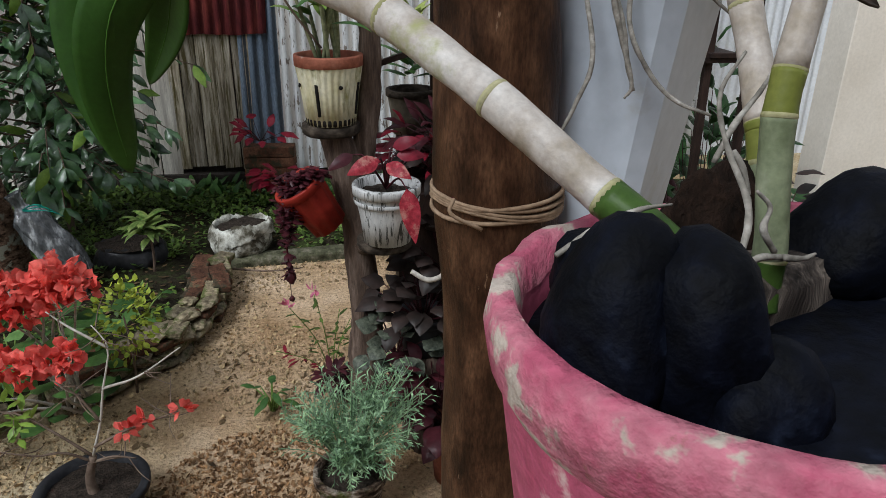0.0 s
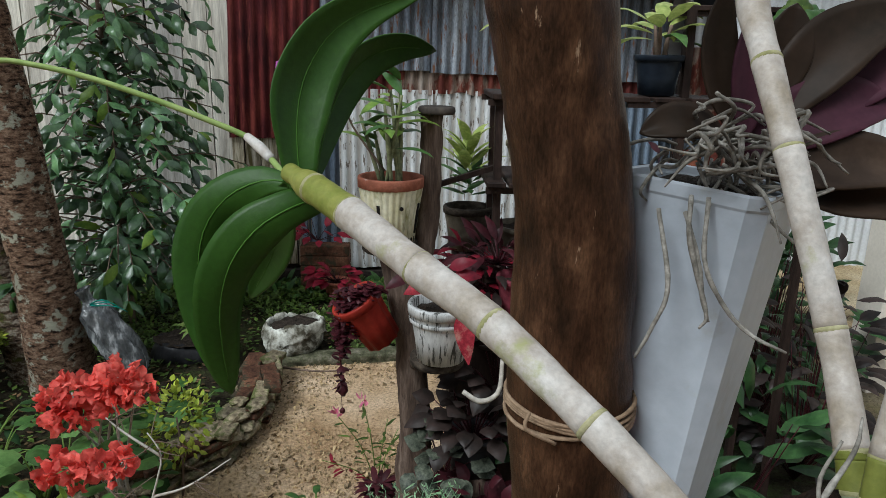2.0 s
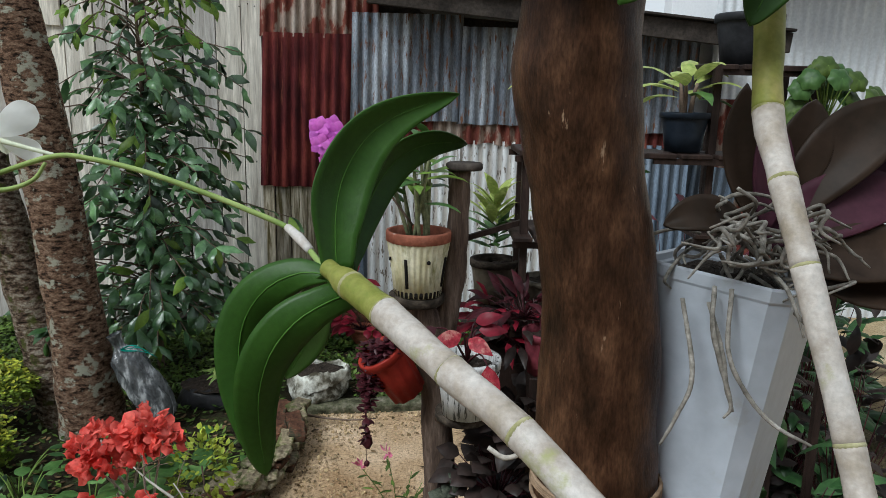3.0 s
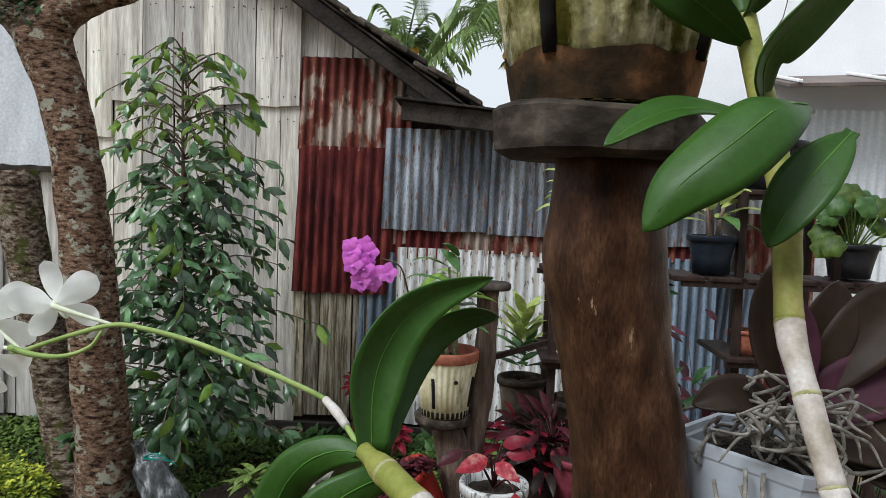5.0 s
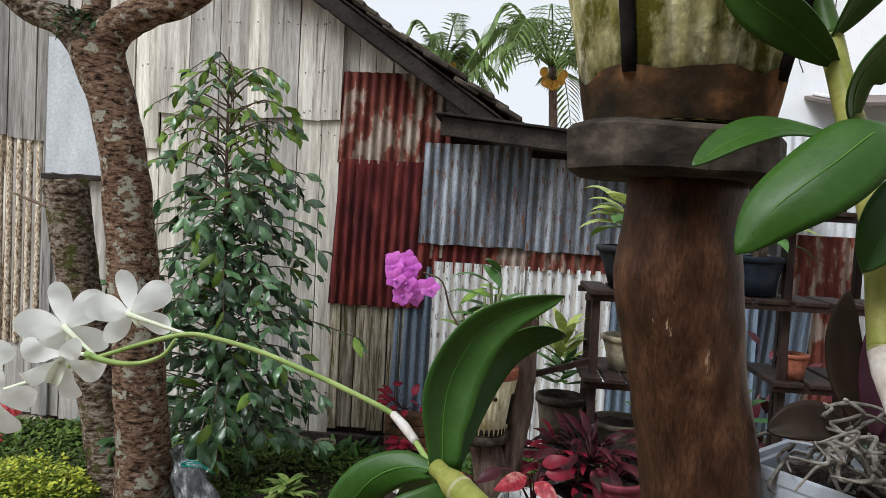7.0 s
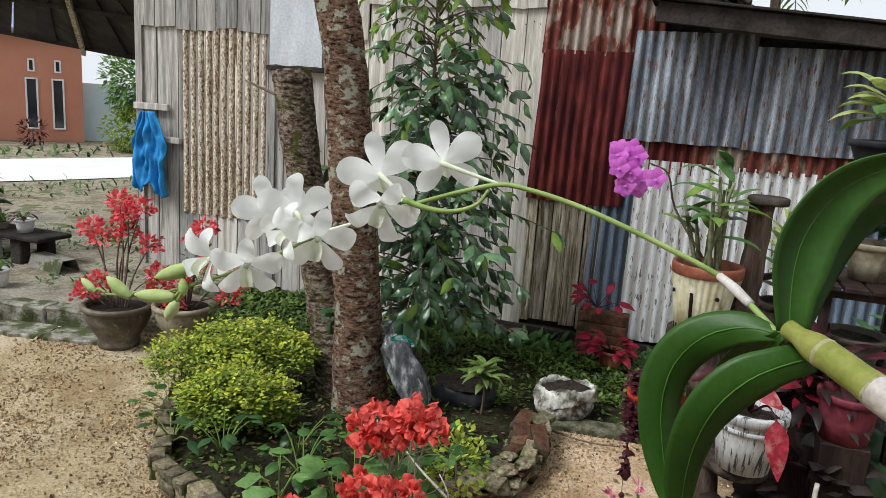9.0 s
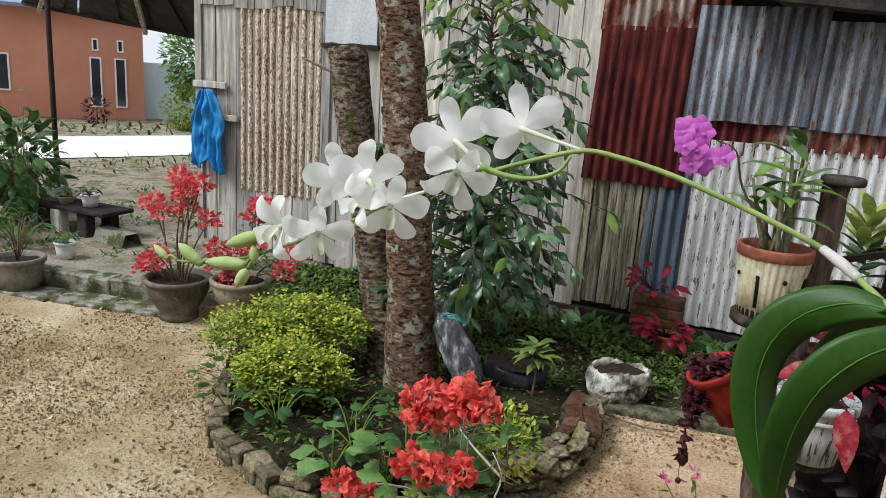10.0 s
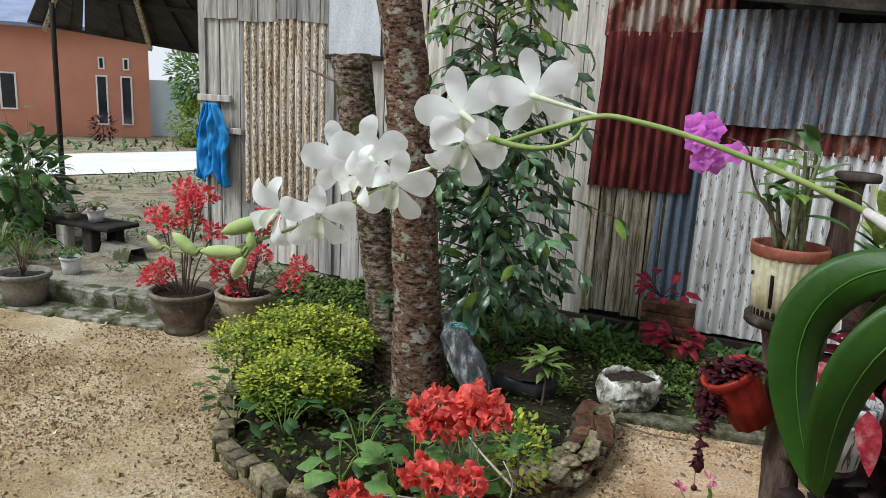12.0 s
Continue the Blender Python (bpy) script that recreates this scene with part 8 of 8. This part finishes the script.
# ---------------------------------------------------------------- pink pot with charcoal
PINK = surface("worn_pink_paint", [(0.3, (0.34, 0.055, 0.105)), (0.55, (0.45, 0.105, 0.175)), (0.75, (0.50, 0.17, 0.235))], 12, (1, 1, 1), 90, (1, 1, 1), 0.25, 0.65, stain=(0.62, 0.5, 0.46), stain_scale=22, stain_edge=(0.58, 0.66), bump=0.4)
# the pale blue top stop puts the lumps' sheen into their colour
CHAR = surface("black_charcoal", [(0.4, (0.0008, 0.0011, 0.0024)), (0.6, (0.0022, 0.0032, 0.0075)), (0.76, (0.016, 0.022, 0.04))], 30, (1, 1, 1), 120, (1, 1, 1), 0.6, 0.65, bump=0.4, bump_far=0.003, spec=0.08)
stand = thing("log_stand", (0.390, -0.022, 0), "dark upright log under the pink pot", "stand")
part("log", tube(bmesh.new(), [(0.01, 0.01, -0.03), (0.0, 0.005, 0.6), (0.0, 0.0, 1.238)], [0.058, 0.052, 0.054], 16, 14, 0.08), RACKWOOD, stand)
pp = thing("pink_pot", (0.394, -0.019, 1.2335), "worn pink-painted pot with a chipped cream rim", "pot")
pp.matrix_basis = pose(0.390, -0.022, 1.2355, -2.1, -2.7, 0)
body = lathe([(0, 0.004), (0.066, 0.0), (0.074, 0.06), (0.083, 0.13), (0.088, 0.19), (0.0900, 0.205), (0.0885, 0.214), (0.083, 0.213), (0.080, 0.20), (0.076, 0.15)], 64)
for v in body.verts:
    v.co += v.co.normalized() * noise.noise(v.co * 30) * 0.002
part("body", body, PINK, pp)
part("fill", lathe([(0, 0.200), (0.06, 0.198), (0.082, 0.196)], 24), CHAR, pp, "bed of fine charcoal")
rim = lathe([(0.0875, 0.188), (0.0915, 0.196), (0.0925, 0.205), (0.0905, 0.2155), (0.084, 0.2165), (0.0805, 0.205)], 64)
for v in rim.verts:
    v.co += v.co.normalized() * noise.noise(v.co * 55) * 0.003
part("rim", rim, surface("flaking_rim_paint", [(0.40, (0.36, 0.08, 0.13)), (0.54, (0.42, 0.15, 0.19)), (0.58, (0.40, 0.33, 0.28)), (0.72, (0.54, 0.48, 0.42))], 34, (1, 1, 1), 110, (1, 1, 1), 0.35, 0.8, stain=(0.16, 0.10, 0.06), stain_scale=38, stain_edge=(0.62, 0.7), bump=0.6), pp, "rim with flaking pink and cream paint")
for at, r, sq in (((0.319, -0.030, 1.449), 0.0215, (0.80, 0.90, 1.45)), ((0.338, -0.036, 1.450), 0.0205, (0.85, 0.95, 1.40)), ((0.352, -0.048, 1.432), 0.017, (1.0, 1.0, 1.2)), ((0.380, -0.066, 1.410), 0.022, (1.3, 1.0, 1.0)), ((0.325, 0.004, 1.450), 0.015, (1.0, 1.0, 1.0)),
                  ((0.432, 0.030, 1.446), 0.026, (1.35, 0.9, 0.95)), ((0.452, -0.022, 1.434), 0.025, (1.1, 1.2, 0.9)), ((0.40, -0.02, 1.400), 0.034, (1.2, 1, 0.8)), ((0.345, 0.030, 1.428), 0.020, (1, 1, 1)), ((0.366, 0.010, 1.425), 0.020, (1, 1, 1)), ((0.415, 0.045, 1.432), 0.018, (1.2, 0.8, 1)), ((0.44, 0.010, 1.420), 0.022, (1, 1, 1)), ((0.41, -0.080, 1.425), 0.020, (1.2, 0.9, 1))):
    ch = part("charcoal_lump", lump(bmesh.new(), (0, 0, 0), r, sq, 3, 0.24, 1.3), CHAR)
    ch.matrix_basis = pose(*at, rnd(-20, 20), rnd(-20, 20), rnd(-90, 90))
    tagged(ch, "smooth black lump of charcoal in the pink pot", "charcoal", "charcoal lumps")
wd = thing("wood_chunk", (0.394, 0.001, 1.403), "split grey wood chunk wedged in the pink pot", "wood", rz=28)
ch = one_box(-0.040, 0.052, -0.002, 0.020, -0.03, 0.046, pose(0, 0, 0, 0, 9, 0), 0.005)
bmesh.ops.subdivide_edges(ch, edges=ch.edges[:], cuts=3, use_grid_fill=True)
for v in ch.verts:
    v.co += Vector((noise.noise(v.co * 60), noise.noise(v.co * Vector((1, 1, 0.2)).length * 70), noise.noise(v.co * 40 + Vector((5, 0, 0))))) * 0.004
part("chunk", ch, surface("split_grey_wood", [(0.36, (0.015, 0.012, 0.010)), (0.5, (0.05, 0.04, 0.034)), (0.66, (0.14, 0.115, 0.095))], 20, (8, 8, 0.6), 90, (8, 8, 0.5), 0.5, 0.9, bump=0.6), wd)
hs = thing("coconut_husk", (0.386, 0.045, 1.441), "brown fibrous coconut husk at the back of the pot", "husk")
part("husk", lump(bmesh.new(), (0, 0, 0), 0.026, (0.95, 0.8, 1.15), 4, 0.30, 2.5), surface("brown_husk", [(0.3, (0.005, 0.003, 0.002)), (0.7, (0.026, 0.014, 0.009))], 30, (4, 4, 1), 150, (4, 4, 1), 0.5, 0.95, bump=0.8), hs)
for pts in ([(0.378, -0.010, 1.459), (0.364, -0.018, 1.463), (0.352, -0.022, 1.461), (0.340, -0.024, 1.466), (0.336, -0.022, 1.470)], [(0.372, -0.012, 1.462), (0.366, -0.014, 1.470), (0.368, -0.012, 1.476), (0.363, -0.012, 1.481)], [(0.374, -0.014, 1.461), (0.381, -0.013, 1.460), (0.386, -0.011, 1.4605)],
            [(0.353, -0.021, 1.462), (0.359, -0.017, 1.467), (0.362, -0.010, 1.477), (0.357, -0.002, 1.492), (0.357, 0.006, 1.505), (0.366, 0.012, 1.516)], [(0.366, 0.020, 1.480), (0.372, 0.022, 1.492), (0.384, 0.030, 1.502), (0.396, 0.046, 1.505)],
            [(0.310, 0.000, 1.458), (0.326, 0.006, 1.4655), (0.338, 0.006, 1.4700), (0.350, 0.012, 1.469)], [(0.372, 0.020, 1.484), (0.376, 0.018, 1.477), (0.378, 0.016, 1.470)]):
    part("aerial_root", tube(bmesh.new(), rel(pts, OO), [0.0010, 0.0011, 0.0008, 0.0005], 22, 7, 0.3, 260), ROOT, orchid, "pale aerial root")

# ---------------------------------------------------------------- white vase with the purple-leaved orchid
vase = thing("white_vase", (0.452, 0.325, 1.19), "tall square tapering white plastic vase tied to the post", "vase")
vase.matrix_basis = pose(0.426, 0.338, 1.202, 0, 5.0, 0) @ pose(0, 0, 0, 0, 0, -41)
VWHITE = surface("white_vase_plastic", [(0.3, (0.38, 0.41, 0.46)), (0.7, (0.48, 0.51, 0.555))], 5, (1, 1, 1), 80, (1, 1, 1), 0.08, 0.4, bump=0.08, stain=(0.34, 0.34, 0.33), stain_scale=14, stain_edge=(0.58, 0.72))
bm = bmesh.new()
rg = []
for hw, z in ((0.036, 0.0), (0.038, 0.01), (0.054, 0.325), (0.0545, 0.338), (0.054, 0.340), (0.050, 0.335), (0.036, 0.03)):
    ch_ = hw * 0.22
    loop = [(-hw + ch_, -hw), (hw - ch_, -hw), (hw, -hw + ch_), (hw, hw - ch_), (hw - ch_, hw), (-hw + ch_, hw), (-hw, hw - ch_), (-hw, -hw + ch_)]
    rg.append([bm.verts.new((a, b, z)) for a, b in loop])
for a, b in zip(rg, rg[1:]):
    for k in range(8):
        bm.faces.new((a[k], a[(k + 1) % 8], b[(k + 1) % 8], b[k]))
bm.faces.new(list(reversed(rg[0])))
part("body", bm, VWHITE, vase, smooth=False)
bm = bmesh.new()
rg = []
for hw, z in ((0.0543, 0.331), (0.0552, 0.333), (0.0554, 0.341), (0.0548, 0.343), (0.0520, 0.342), (0.0512, 0.335)):
    ch_ = hw * 0.22
    rg.append([bm.verts.new((a, b, z)) for a, b in ((-hw + ch_, -hw), (hw - ch_, -hw), (hw, -hw + ch_), (hw, hw - ch_), (hw - ch_, hw), (-hw + ch_, hw), (-hw, hw - ch_), (-hw, -hw + ch_))])
for a, b in zip(rg, rg[1:]):
    for k in range(8):
        bm.faces.new((a[k], a[(k + 1) % 8], b[(k + 1) % 8], b[k]))
part("rim", bm, VWHITE, vase, smooth=False)
fib = lathe([(0, 0.338), (0.028, 0.341), (0.044, 0.333), (0.047, 0.320)], 24)
for v in fib.verts:
    v.co.z += 0.008 * noise.noise(v.co * 60)
part("fibre_fill", fib, SOIL, vase, "dark fibre filling")
po = thing("purple_orchid", (0.46, 0.32, 1.55), "orchid with purple-brown leaves and tangled pale roots", "orchid")
QO = Vector((0.46, 0.32, 1.55))
for k in range(66):
    a = Vector((rnd(0.415, 0.485), rnd(0.27, 0.34), rnd(1.545, 1.590)))
    side_v = rnd(-0.7, 0.7)
    b = a + Vector((side_v * 0.03, -rnd(0.0, 0.03), rnd(-0.02, 0.02)))
    c = b + Vector((side_v * 0.02 + rnd(-.02, .02), -rnd(-0.01, 0.02), rnd(-0.022, 0.012)))
    d = c + Vector((rnd(-.03, .03), rnd(-.015, .01), rnd(-0.02, 0.006)))
    part("root", tube(bmesh.new(), rel([a, b, c, d], QO), [0.0013, 0.0016, 0.0013, 0.0007], 18, 7, 0.2, 200), ROOT, po, "pale grey root")
for pts in ([(0.43, 0.28, 1.54), (0.425, 0.262, 1.50), (0.44, 0.255, 1.47), (0.455, 0.245, 1.455), (0.472, 0.23, 1.449)], [(0.415, 0.28, 1.53), (0.42, 0.26, 1.50), (0.425, 0.258, 1.475), (0.43, 0.256, 1.46)], [(0.40, 0.29, 1.53), (0.405, 0.27, 1.48), (0.395, 0.266, 1.45), (0.385, 0.264, 1.43)], [(0.42, 0.285, 1.54), (0.412, 0.262, 1.52), (0.418, 0.258, 1.495), (0.428, 0.256, 1.465), (0.424, 0.256, 1.455)]):
    part("root", tube(bmesh.new(), rel(pts, QO), [0.0017, 0.0018, 0.0016, 0.0010], 22, 8, 0.25, 160), ROOT, po, "long dangling root")
PURPLE_A = surface("purple_brown_leaf", [(0.3, (0.020, 0.014, 0.009)), (0.6, (0.046, 0.029, 0.020)), (0.8, (0.085, 0.055, 0.037))], 14, (1, 1, 1), 120, (1, 1, 1), 0.2, 0.45, through_light=0.12, bump=0.15, bump_far=0.001)
PURPLE_B = surface("mauve_leaf_underside", [(0.3, (0.042, 0.014, 0.024)), (0.6, (0.085, 0.030, 0.046)), (0.8, (0.135, 0.06, 0.08))], 14, (1, 1, 1), 120, (1, 1, 1), 0.2, 0.5, through_light=0.15, bump=0.15, bump_far=0.001)
for spine, w, mt in (([(0.462, 0.32, 1.575), (0.450, 0.33, 1.61), (0.446, 0.335, 1.645), (0.448, 0.335, 1.68)], 0.028, PURPLE_A), ([(0.467, 0.32, 1.575), (0.468, 0.325, 1.62), (0.466, 0.33, 1.66)], 0.03, PURPLE_B), ([(0.47, 0.32, 1.565), (0.50, 0.32, 1.585), (0.54, 0.32, 1.60), (0.575, 0.32, 1.60)], 0.05, PURPLE_B),
                     ([(0.47, 0.31, 1.555), (0.51, 0.30, 1.560), (0.55, 0.295, 1.562), (0.60, 0.29, 1.55)], 0.046, PURPLE_A), ([(0.475, 0.33, 1.575), (0.51, 0.33, 1.62), (0.545, 0.335, 1.65), (0.60, 0.335, 1.67)], 0.05, PURPLE_A), ([(0.47, 0.335, 1.58), (0.495, 0.34, 1.63), (0.505, 0.345, 1.67)], 0.04, PURPLE_A),
                     ([(0.455, 0.32, 1.57), (0.43, 0.31, 1.585), (0.405, 0.30, 1.587), (0.385, 0.30, 1.58)], 0.03, PURPLE_A), ([(0.48, 0.31, 1.56), (0.52, 0.30, 1.54), (0.565, 0.29, 1.535), (0.61, 0.285, 1.51)], 0.034, PURPLE_A), ([(0.48, 0.33, 1.585), (0.53, 0.335, 1.605), (0.58, 0.335, 1.63), (0.64, 0.33, 1.64)], 0.045, PURPLE_B)):
    ob = part("leaf", spine_leaf(rel(spine, QO), w, (0.0, -0.8, 0.6), 0.3, 18, 0.5), mt, po, "purple-brown leaf")
    thick(ob, 0.0016)
